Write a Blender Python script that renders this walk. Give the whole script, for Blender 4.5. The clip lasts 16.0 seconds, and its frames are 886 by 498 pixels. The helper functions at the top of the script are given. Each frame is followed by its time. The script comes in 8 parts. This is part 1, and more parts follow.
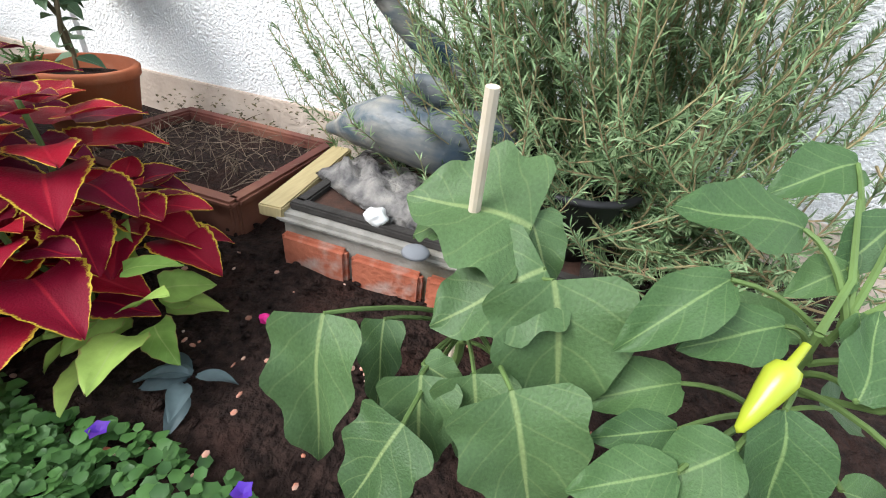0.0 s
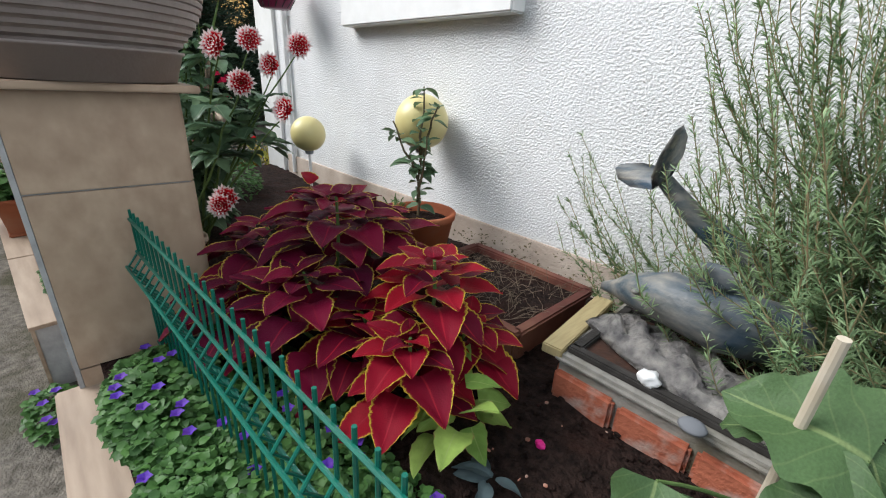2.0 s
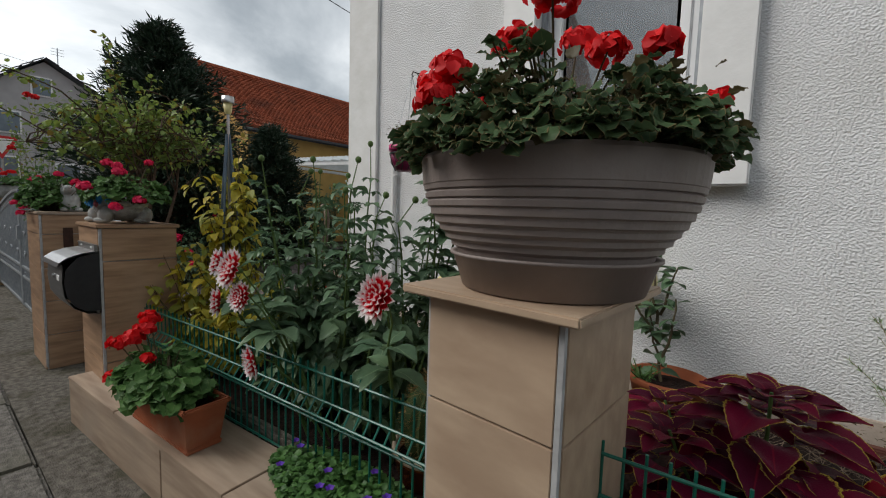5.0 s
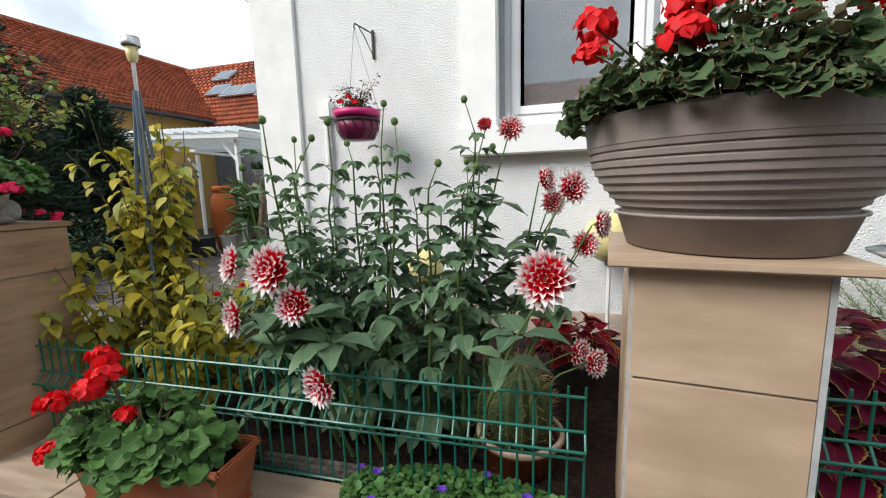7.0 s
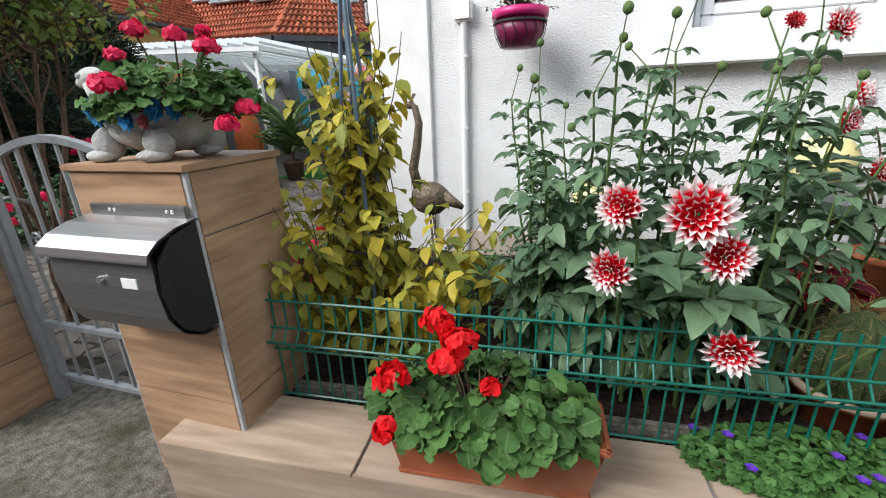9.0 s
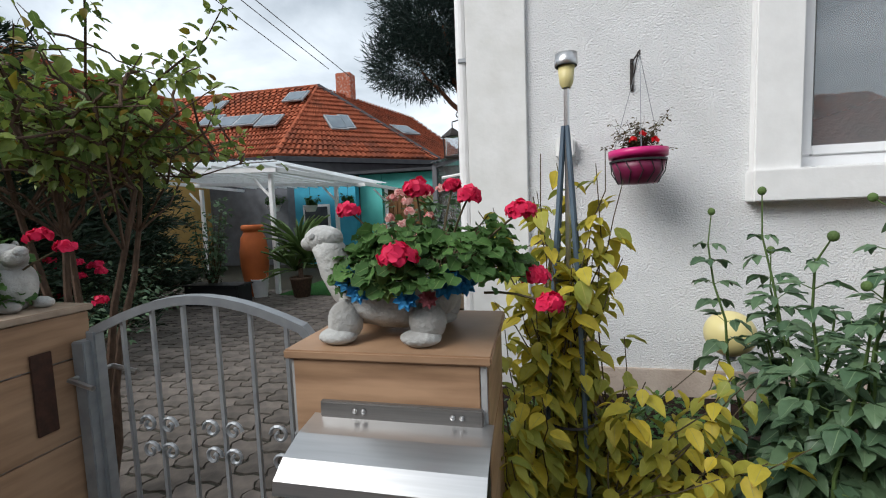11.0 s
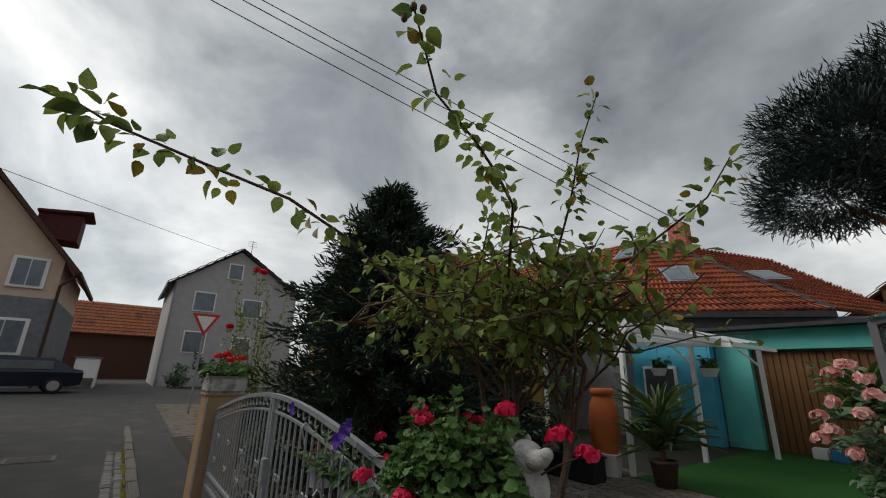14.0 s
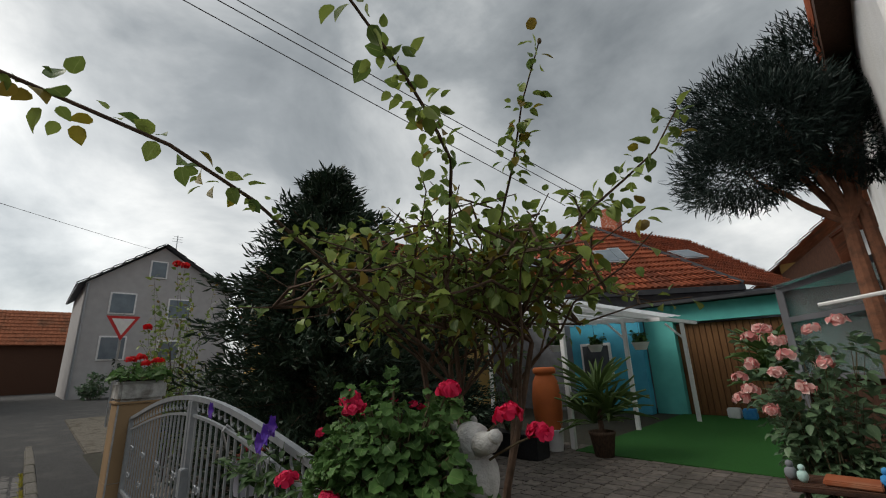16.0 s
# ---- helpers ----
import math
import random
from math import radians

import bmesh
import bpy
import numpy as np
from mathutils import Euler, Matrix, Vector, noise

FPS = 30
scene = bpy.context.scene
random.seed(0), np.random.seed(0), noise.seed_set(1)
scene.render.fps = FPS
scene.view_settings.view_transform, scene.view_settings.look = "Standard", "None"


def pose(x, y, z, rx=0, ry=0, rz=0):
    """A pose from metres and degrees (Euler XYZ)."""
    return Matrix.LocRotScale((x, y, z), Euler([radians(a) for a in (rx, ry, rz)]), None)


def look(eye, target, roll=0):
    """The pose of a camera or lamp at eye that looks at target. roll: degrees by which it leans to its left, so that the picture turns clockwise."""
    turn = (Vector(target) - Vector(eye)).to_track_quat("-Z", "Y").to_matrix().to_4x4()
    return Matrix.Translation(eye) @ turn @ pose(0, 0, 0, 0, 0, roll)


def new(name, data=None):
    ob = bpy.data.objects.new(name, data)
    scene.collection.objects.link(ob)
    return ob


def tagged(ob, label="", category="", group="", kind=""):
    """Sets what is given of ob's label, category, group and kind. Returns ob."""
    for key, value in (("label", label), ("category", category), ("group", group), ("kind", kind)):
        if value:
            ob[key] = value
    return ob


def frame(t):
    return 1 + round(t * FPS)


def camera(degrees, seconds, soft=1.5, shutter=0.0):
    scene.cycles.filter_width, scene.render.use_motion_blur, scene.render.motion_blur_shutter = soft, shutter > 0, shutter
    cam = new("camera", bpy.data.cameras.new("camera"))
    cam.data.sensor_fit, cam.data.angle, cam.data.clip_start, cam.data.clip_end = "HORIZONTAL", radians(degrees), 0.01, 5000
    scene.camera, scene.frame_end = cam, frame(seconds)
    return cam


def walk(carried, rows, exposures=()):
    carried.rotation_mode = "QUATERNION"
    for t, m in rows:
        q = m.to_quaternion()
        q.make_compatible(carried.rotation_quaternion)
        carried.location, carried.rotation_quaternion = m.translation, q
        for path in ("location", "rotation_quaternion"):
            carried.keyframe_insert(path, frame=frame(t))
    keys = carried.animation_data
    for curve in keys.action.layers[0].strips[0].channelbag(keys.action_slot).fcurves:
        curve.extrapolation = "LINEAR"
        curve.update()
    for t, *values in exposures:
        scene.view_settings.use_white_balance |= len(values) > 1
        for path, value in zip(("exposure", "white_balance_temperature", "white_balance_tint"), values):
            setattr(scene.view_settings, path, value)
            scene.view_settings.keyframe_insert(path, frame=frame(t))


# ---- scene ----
cam = camera(94.0, 16.0, soft=1.1)
PATH = [
    (0, (1.949, -1.544, 1.014), (1.551, 0.056, -0.119), 7.9),
    (0.5, (1.892, -1.661, 1.106), (1.102, -0.125, 0.097), 6.4),
    (1, (1.836, -1.75, 1.166), (0.84, -0.279, 0.248), 5.2),
    (1.5, (1.768, -1.822, 1.184), (0.61, -0.426, 0.341), 4.6),
    (2, (1.814, -1.814, 1.21), (0.496, -0.51, 0.459), 3.4),
    (2.5, (1.718, -1.765, 1.239), (0.391, -0.426, 0.571), 3.5),
    (3, (1.618, -1.811, 1.339), (0.284, -0.45, 0.73), 2.0),
    (3.2, (1.567, -1.892, 1.357), (0.208, -0.522, 0.831), 2.3),
    (3.5, (1.424, -2.021, 1.478), (-0.038, -0.716, 1.08), 1.5),
    (4, (1.052, -2.266, 1.506), (-0.493, -1.007, 1.34), 1.2),
    (4.5, (0.809, -2.47, 1.389), (-0.605, -1.063, 1.245), 2.2),
    (4.7, (0.694, -2.584, 1.341), (-0.651, -1.112, 1.19), 2.2),
    (6.8, (-0.182, -2.892, 1.362), (-0.764, -1.003, 1.061), -1.1),
    (7, (-0.276, -2.907, 1.323), (-0.891, -1.027, 1.025), -1.5),
    (7.5, (-0.584, -2.857, 1.287), (-1.463, -1.154, 0.717), -3.3),
    (8, (-0.826, -2.892, 1.225), (-1.671, -1.229, 0.504), -1.7),
    (8.2, (-0.952, -2.933, 1.232), (-1.705, -1.25, 0.456), -0.7),
    (10.3, (-2.083, -2.991, 1.52), (-2.482, -1.048, 1.264), -3.3),
    (10.5, (-2.18, -2.996, 1.521), (-2.582, -1.049, 1.303), -2.8),
    (11, (-2.355, -2.914, 1.514), (-2.78, -0.966, 1.353), -2.1),
    (11.5, (-2.535, -2.765, 1.536), (-3.115, -0.854, 1.441), -2.0),
    (12, (-2.755, -2.802, 1.527), (-3.636, -1.008, 1.457), -2.2),
    (12.5, (-3.053, -2.853, 1.515), (-4.134, -1.172, 1.45), -0.9),
    (13, (-3.17, -2.851, 1.538), (-4.537, -1.392, 1.583), 0.5),
    (13.5, (-3.189, -2.874, 1.588), (-4.76, -1.683, 1.924), 1.6),
    (14, (-3.101, -2.912, 1.655), (-4.642, -1.776, 2.233), 1.6),
    (14.3, (-3.028, -2.816, 1.667), (-4.499, -1.674, 2.398), -0.9),
    (14.5, (-3.032, -2.93, 1.718), (-4.442, -1.821, 2.603), -1.9),
    (15, (-3.028, -2.897, 1.761), (-4.334, -1.854, 2.86), -2.4),
    (15.5, (-3.056, -2.885, 1.725), (-4.41, -1.83, 2.752), -2.1),
    (15.8, (-3.151, -2.812, 1.66), (-4.605, -1.636, 2.371), -0.5),
    (16, (-3.235, -2.761, 1.625), (-4.61, -1.409, 2.157), -2.2),
]
walk(cam, [(t, look(eye, target, roll)) for t, eye, target, roll in PATH],
     exposures=[(0, 2.0, 6150, 10), (1.0, 1.6, 6150, 10), (2.0, 1.3, 6150, 10), (3.2, 1.15, 6150, 10), (3.7, 0.2, 6150, 10), (4.0, -0.4, 6350, 10), (4.5, -0.1, 6450, 10), (5.4, 0.5, 6400, 10), (6.8, 1.15, 6350, 10), (7.5, 1.5, 6250, 10), (8.2, 1.75, 6150, 10), (10.3, 0.75, 6200, 10), (12.0, 0.82, 6200, 10), (12.5, 0.64, 6350, 10), (13.0, 0.32, 6550, 10), (14.0, -0.08, 6650, 10), (14.6, -0.17, 6650, 10), (15.4, -0.45, 6650, 10), (16.0, 0.04, 6700, 10)])

# ---- sky and sun: overcast, the brighter part of the sky down the street ----
world = bpy.data.worlds.new("overcast_sky")
scene.world = world
world.use_nodes = True
wn, wl = world.node_tree.nodes, world.node_tree.links
wn.clear()
w_out, w_bg = wn.new("ShaderNodeOutputWorld"), wn.new("ShaderNodeBackground")
sky = wn.new("ShaderNodeTexSky")
sky.sky_type, sky.sun_disc = "NISHITA", False
sky.sun_elevation, sky.sun_rotation = radians(35), radians(-133)
w_co, w_map = wn.new("ShaderNodeTexCoord"), wn.new("ShaderNodeMapping")
w_map.inputs["Scale"].default_value = (1.0, 1.0, 1.6)
w_n1, w_n2 = wn.new("ShaderNodeTexNoise"), wn.new("ShaderNodeTexNoise")
w_n1.inputs["Scale"].default_value, w_n1.inputs["Detail"].default_value, w_n1.inputs["Roughness"].default_value = 2.0, 7, 0.55
w_map.inputs["Location"].default_value = (2.9, 0.4, 1.7)
w_n2.inputs["Scale"].default_value, w_n2.inputs["Detail"].default_value = 1.1, 2
w_n1.inputs["Distortion"].default_value = 0.35
w_add = wn.new("ShaderNodeMix")
w_add.inputs["Factor"].default_value = 0.42
w_ramp = wn.new("ShaderNodeValToRGB")
for pos, c in ((0.38, (2.1, 2.35, 2.5, 1)), (0.48, (3.9, 4.25, 4.45, 1)), (0.56, (6.6, 6.95, 7.1, 1)), (0.66, (11.0, 11.2, 11.1, 1))):
    e = w_ramp.color_ramp.elements.new(pos)
    e.color = c
w_ramp.color_ramp.elements.remove(w_ramp.color_ramp.elements[0])
w_ramp.color_ramp.elements.remove(w_ramp.color_ramp.elements[-1])
w_mix = wn.new("ShaderNodeMix")
w_mix.data_type = "RGBA"
w_mix.inputs[0].default_value = 0.9
wl.new(w_co.outputs["Generated"], w_map.inputs["Vector"])
wl.new(w_map.outputs["Vector"], w_n1.inputs["Vector"])
wl.new(w_map.outputs["Vector"], w_n2.inputs["Vector"])
wl.new(w_n1.outputs["Fac"], w_add.inputs[2])
wl.new(w_n2.outputs["Fac"], w_add.inputs[3])
wl.new(w_add.outputs[0], w_ramp.inputs["Fac"])
wl.new(sky.outputs["Color"], w_mix.inputs[6])
# the cloud is brighter towards the hidden sun down the street
w_dot, w_pos, w_pow, w_gain, w_mul = wn.new("ShaderNodeVectorMath"), wn.new("ShaderNodeMath"), wn.new("ShaderNodeMath"), wn.new("ShaderNodeMath"), wn.new("ShaderNodeMix")
w_dot.operation = "DOT_PRODUCT"
w_dot.inputs[1].default_value = (-0.92, -0.38, 0.0)
w_pos.operation, w_pow.operation, w_gain.operation = "MAXIMUM", "POWER", "MULTIPLY_ADD"
w_pos.inputs[1].default_value = 0.0
w_pow.inputs[1].default_value = 9.0
w_gain.inputs[1].default_value, w_gain.inputs[2].default_value = 0.8, 0.74
w_mul.data_type, w_mul.blend_type = "RGBA", "MULTIPLY"
w_mul.inputs[0].default_value = 1.0
wl.new(w_co.outputs["Generated"], w_dot.inputs[0])
wl.new(w_dot.outputs["Value"], w_pos.inputs[0])
wl.new(w_pos.outputs[0], w_pow.inputs[0])
wl.new(w_pow.outputs[0], w_gain.inputs[0])
wl.new(w_ramp.outputs["Color"], w_mul.inputs[6])
wl.new(w_gain.outputs[0], w_mul.inputs[7])
wl.new(w_mul.outputs[2], w_mix.inputs[7])
wl.new(w_mix.outputs[2], w_bg.inputs["Color"])
w_bg.inputs["Strength"].default_value = 0.12
wl.new(w_bg.outputs["Background"], w_out.inputs["Surface"])
sun = new("sun", bpy.data.lights.new("sun", "SUN"))
sun.data.energy, sun.data.angle, sun.data.color = 2.0, radians(34), (1, 0.96, 0.9)
sun.matrix_world = look((-6.5, -6, 7.5), (0, 0, 0))

# ---- materials ----
def mat(name, c1, c2=None, scale=8.0, rough=0.7, metal=0.0, bump=0.0, bscale=60.0, c3=None, stain=2.0, island=0.0, spec=0.4, trans=0.0, wave=None, bdist=0.01):
    """A surface with colour variation at two scales, and fine relief."""
    m = bpy.data.materials.new(name)
    m.use_nodes = True
    n, l = m.node_tree.nodes, m.node_tree.links
    b = n["Principled BSDF"]
    b.inputs["Roughness"].default_value, b.inputs["Metallic"].default_value = rough, metal
    b.inputs["Specular IOR Level"].default_value = spec if rough < 0.6 else 0.15
    c2 = c2 or tuple(v * 0.75 for v in c1)
    co = n.new("ShaderNodeTexCoord")
    nz = n.new("ShaderNodeTexNoise")
    nz.inputs["Scale"].default_value, nz.inputs["Detail"].default_value = scale, 5
    l.new(co.outputs["Object"], nz.inputs["Vector"])
    if wave:
        mp = n.new("ShaderNodeMapping")
        mp.inputs["Scale"].default_value = wave
        l.new(co.outputs["Object"], mp.inputs["Vector"])
        l.new(mp.outputs["Vector"], nz.inputs["Vector"])
    rp = n.new("ShaderNodeValToRGB")
    rp.color_ramp.elements[0].position, rp.color_ramp.elements[1].position = 0.32, 0.68
    rp.color_ramp.elements[0].color, rp.color_ramp.elements[1].color = (*c1, 1), (*c2, 1)
    l.new(nz.outputs["Fac"], rp.inputs["Fac"])
    col = rp.outputs["Color"]
    if c3:
        n2 = n.new("ShaderNodeTexNoise")
        n2.inputs["Scale"].default_value, n2.inputs["Detail"].default_value = stain, 6
        l.new(co.outputs["Object"], n2.inputs["Vector"])
        r2 = n.new("ShaderNodeValToRGB")
        r2.color_ramp.elements[0].position, r2.color_ramp.elements[1].position = 0.5, 0.72
        l.new(n2.outputs["Fac"], r2.inputs["Fac"])
        mx = n.new("ShaderNodeMix")
        mx.data_type = "RGBA"
        l.new(r2.outputs["Color"], mx.inputs[0])
        l.new(col, mx.inputs[6])
        mx.inputs[7].default_value = (*c3, 1)
        col = mx.outputs[2]
    if island:
        g = n.new("ShaderNodeNewGeometry")
        oi = n.new("ShaderNodeObjectInfo")
        ad = n.new("ShaderNodeMath")
        l.new(g.outputs["Random Per Island"], ad.inputs[0])
        l.new(oi.outputs["Random"], ad.inputs[1])
        fr = n.new("ShaderNodeMath")
        fr.operation = "FRACT"
        l.new(ad.outputs[0], fr.inputs[0])
        mr = n.new("ShaderNodeMapRange")
        mr.inputs["To Min"].default_value, mr.inputs["To Max"].default_value = 1 - island, 1 + island
        l.new(fr.outputs[0], mr.inputs["Value"])
        hs = n.new("ShaderNodeHueSaturation")
        l.new(mr.outputs["Result"], hs.inputs["Value"])
        l.new(col, hs.inputs["Color"])
        col = hs.outputs["Color"]
    l.new(col, b.inputs["Base Color"])
    if bump:
        nb = n.new("ShaderNodeTexNoise")
        nb.inputs["Scale"].default_value, nb.inputs["Detail"].default_value = bscale, 4
        l.new(co.outputs["Object"], nb.inputs["Vector"])
        bp = n.new("ShaderNodeBump")
        bp.inputs["Strength"].default_value, bp.inputs["Distance"].default_value = min(1, bump), bdist
        l.new(nb.outputs["Fac"], bp.inputs["Height"])
        l.new(bp.outputs["Normal"], b.inputs["Normal"])
    return m


def leaf_mat(name, base, dark, edge=None, edge_at=0.8, vein=None, island=0.25, rough=0.5, tip=None, tip_at=0.55, glow=0.25, side=0.0):
    """A leaf or petal: UV runs along (u) and across (v) the blade; edge, vein or tip in other colours."""
    m = bpy.data.materials.new(name)
    m.use_nodes = True
    n, l = m.node_tree.nodes, m.node_tree.links
    b = n["Principled BSDF"]
    b.inputs["Roughness"].default_value, b.inputs["Specular IOR Level"].default_value = rough, 0.3
    uv = n.new("ShaderNodeUVMap")
    uv.uv_map = "UVMap"
    sp = n.new("ShaderNodeSeparateXYZ")
    l.new(uv.outputs["UV"], sp.inputs["Vector"])
    g, oi = n.new("ShaderNodeNewGeometry"), n.new("ShaderNodeObjectInfo")
    ad, fr = n.new("ShaderNodeMath"), n.new("ShaderNodeMath")
    fr.operation = "FRACT"
    l.new(g.outputs["Random Per Island"], ad.inputs[0])
    l.new(oi.outputs["Random"], ad.inputs[1])
    l.new(ad.outputs[0], fr.inputs[0])
    mx = n.new("ShaderNodeMix")
    mx.data_type = "RGBA"
    l.new(fr.outputs[0], mx.inputs[0])
    mx.inputs[6].default_value, mx.inputs[7].default_value = (*base, 1), (*dark, 1)
    col = mx.outputs[2]
    co = n.new("ShaderNodeTexCoord")
    nz = n.new("ShaderNodeTexNoise")
    nz.inputs["Scale"].default_value, nz.inputs["Detail"].default_value = 45, 3
    l.new(co.outputs["Object"], nz.inputs["Vector"])

    def ab(sock):
        s = n.new("ShaderNodeMath")
        s.operation = "SUBTRACT"
        s.inputs[1].default_value = 0.5
        l.new(sock, s.inputs[0])
        a = n.new("ShaderNodeMath")
        a.operation = "ABSOLUTE"
        l.new(s.outputs[0], a.inputs[0])
        d = n.new("ShaderNodeMath")
        d.operation = "MULTIPLY"
        d.inputs[1].default_value = 2
        l.new(a.outputs[0], d.inputs[0])
        return d.outputs[0]

    def over(sock, lo, hi, c):
        nonlocal col
        wob = n.new("ShaderNodeMath")
        wob.operation = "MULTIPLY_ADD"
        wob.inputs[1].default_value = 0.28
        l.new(nz.outputs["Fac"], wob.inputs[0])
        l.new(sock, wob.inputs[2])
        mr = n.new("ShaderNodeMapRange")
        mr.inputs["From Min"].default_value, mr.inputs["From Max"].default_value = lo + 0.14, hi + 0.14
        l.new(wob.outputs[0], mr.inputs["Value"])
        k = n.new("ShaderNodeMix")
        k.data_type = "RGBA"
        l.new(mr.outputs["Result"], k.inputs[0])
        l.new(col, k.inputs[6])
        k.inputs[7].default_value = (*c, 1)
        col = k.outputs[2]
    if tip:
        over(sp.outputs["X"], tip_at, tip_at + 0.15, tip)
    if edge_at > 0.85:
        b.inputs["Specular IOR Level"].default_value = 0.12
    if edge:
        over(ab(sp.outputs["Y"]), edge_at, edge_at + 0.08, edge)
    if vein:
        if side:
            k1 = n.new("ShaderNodeMath")
            k1.operation = "MULTIPLY_ADD"
            k1.inputs[1].default_value = -0.32
            l.new(ab(sp.outputs["Y"]), k1.inputs[0])
            l.new(sp.outputs["X"], k1.inputs[2])
            k2 = n.new("ShaderNodeMath")
            k2.operation = "PINGPONG"
            k2.inputs[1].default_value = 0.5 / side
            l.new(k1.outputs[0], k2.inputs[0])
            k3 = n.new("ShaderNodeMapRange")
            k3.inputs["From Min"].default_value, k3.inputs["From Max"].default_value = 0.012, 0.003
            k3.inputs["To Max"].default_value = 0.28
            l.new(k2.outputs[0], k3.inputs["Value"])
            k4 = n.new("ShaderNodeMix")
            k4.data_type = "RGBA"
            l.new(k3.outputs["Result"], k4.inputs[0])
            l.new(col, k4.inputs[6])
            k4.inputs[7].default_value = (*vein, 1)
            col = k4.outputs[2]
        mv = n.new("ShaderNodeMapRange")
        mv.inputs["From Min"].default_value, mv.inputs["From Max"].default_value = 0.06, 0.02
        l.new(ab(sp.outputs["Y"]), mv.inputs["Value"])
        k5 = n.new("ShaderNodeMix")
        k5.data_type = "RGBA"
        l.new(mv.outputs["Result"], k5.inputs[0])
        l.new(col, k5.inputs[6])
        k5.inputs[7].default_value = (*vein, 1)
        col = k5.outputs[2]
    hs = n.new("ShaderNodeHueSaturation")
    mr = n.new("ShaderNodeMapRange")
    mr.inputs["To Min"].default_value, mr.inputs["To Max"].default_value = 1 - island, 1 + island
    l.new(nz.outputs["Fac"], mr.inputs["Value"])
    l.new(mr.outputs["Result"], hs.inputs["Value"])
    l.new(col, hs.inputs["Color"])
    l.new(hs.outputs["Color"], b.inputs["Base Color"])
    bp = n.new("ShaderNodeBump")
    bp.inputs["Strength"].default_value, bp.inputs["Distance"].default_value = 0.35, 0.004
    l.new(nz.outputs["Fac"], bp.inputs["Height"])
    l.new(bp.outputs["Normal"], b.inputs["Normal"])
    if glow:
        tr = n.new("ShaderNodeBsdfTranslucent")
        l.new(hs.outputs["Color"], tr.inputs["Color"])
        ms = n.new("ShaderNodeMixShader")
        ms.inputs[0].default_value = glow
        l.new(b.outputs["BSDF"], ms.inputs[1])
        l.new(tr.outputs["BSDF"], ms.inputs[2])
        l.new(ms.outputs["Shader"], n["Material Output"].inputs["Surface"])
    return m


def glass_mat(name, tint, rough=0.02, alpha=0.12, ior=1.45):
    m = bpy.data.materials.new(name)
    m.use_nodes = True
    b = m.node_tree.nodes["Principled BSDF"]
    b.inputs["Base Color"].default_value = (*tint, 1)
    b.inputs["Roughness"].default_value, b.inputs["Transmission Weight"].default_value = rough, 1 - alpha
    b.inputs["IOR"].default_value = ior
    return m


PLASTER = mat("white_roughcast", (0.77, 0.775, 0.78), (0.72, 0.725, 0.73), 5, 0.9, bump=1.0, bscale=88, c3=(0.68, 0.68, 0.67), stain=1.3, bdist=0.015)
SMOOTH = mat("white_smooth_plaster", (0.76, 0.76, 0.75), (0.68, 0.68, 0.66), 6, 0.8, bump=0.25, bscale=25)
TRIM = mat("white_trim_paint", (0.78, 0.78, 0.77), (0.72, 0.72, 0.71), 9, 0.55, bump=0.12, bscale=40)
PVC = mat("white_pvc", (0.8, 0.81, 0.82), (0.76, 0.77, 0.78), 3, 0.3)
TILE = mat("wood_look_tile", (0.4, 0.25, 0.15), (0.22, 0.13, 0.075), 3.4, 0.45, bump=0.1, bscale=25, c3=(0.43, 0.3, 0.2), stain=1.3, island=0.1, wave=(1, 1, 8))
TILE_B = mat("pale_wood_look_tile", (0.45, 0.335, 0.235), (0.34, 0.24, 0.165), 3.4, 0.5, bump=0.1, bscale=25, c3=(0.36, 0.26, 0.18), stain=5.0, island=0.08, wave=(1.2, 5, 3.6))
TILE_L = mat("wall_wood_look_tile", (0.42, 0.32, 0.235), (0.27, 0.195, 0.14), 3.0, 0.5, bump=0.1, bscale=25, c3=(0.34, 0.27, 0.21), stain=2.2, island=0.08, wave=(1, 8, 8))
GROUT = mat("grey_grout", (0.42, 0.42, 0.42), (0.3, 0.3, 0.3), 20, 0.9, bump=0.2)
SLATE_P = mat("taupe_plastic", (0.27, 0.225, 0.205), (0.22, 0.18, 0.165), 12, 0.55, bump=0.1, bscale=90, c3=(0.25, 0.2, 0.18), stain=5)
SOIL = mat("dark_soil", (0.01, 0.006, 0.005), (0.036, 0.021, 0.017), 38, 0.95, bump=1, bscale=70, c3=(0.035, 0.016, 0.012), stain=6, bdist=0.03)
ASPHALT = mat("asphalt", (0.035, 0.035, 0.037), (0.095, 0.095, 0.093), 120, 0.9, bump=1.0, bscale=220, c3=(0.09, 0.088, 0.084), stain=1.6)
CONCRETE = mat("mossy_concrete", (0.19, 0.17, 0.145), (0.075, 0.068, 0.056), 26, 0.95, bump=1.0, bscale=110, c3=(0.055, 0.052, 0.03), stain=3.2)
KERB = mat("kerb_concrete", (0.2, 0.185, 0.165), (0.085, 0.078, 0.068), 30, 0.95, bump=0.9, bscale=130, c3=(0.12, 0.115, 0.085), stain=3.0, island=0.15)
COBBLE = mat("grey_cobble", (0.2, 0.19, 0.18), (0.11, 0.105, 0.1), 13, 0.85, bump=0.5, bscale=80, island=0.25)
PAVER = mat("yard_paver", (0.17, 0.145, 0.125), (0.1, 0.088, 0.08), 10, 0.9, bump=0.4, bscale=120, c3=(0.07, 0.065, 0.055), stain=1.2, island=0.2)
JOINT = mat("paver_joint", (0.035, 0.032, 0.028), (0.05, 0.05, 0.035), 12, 0.95)
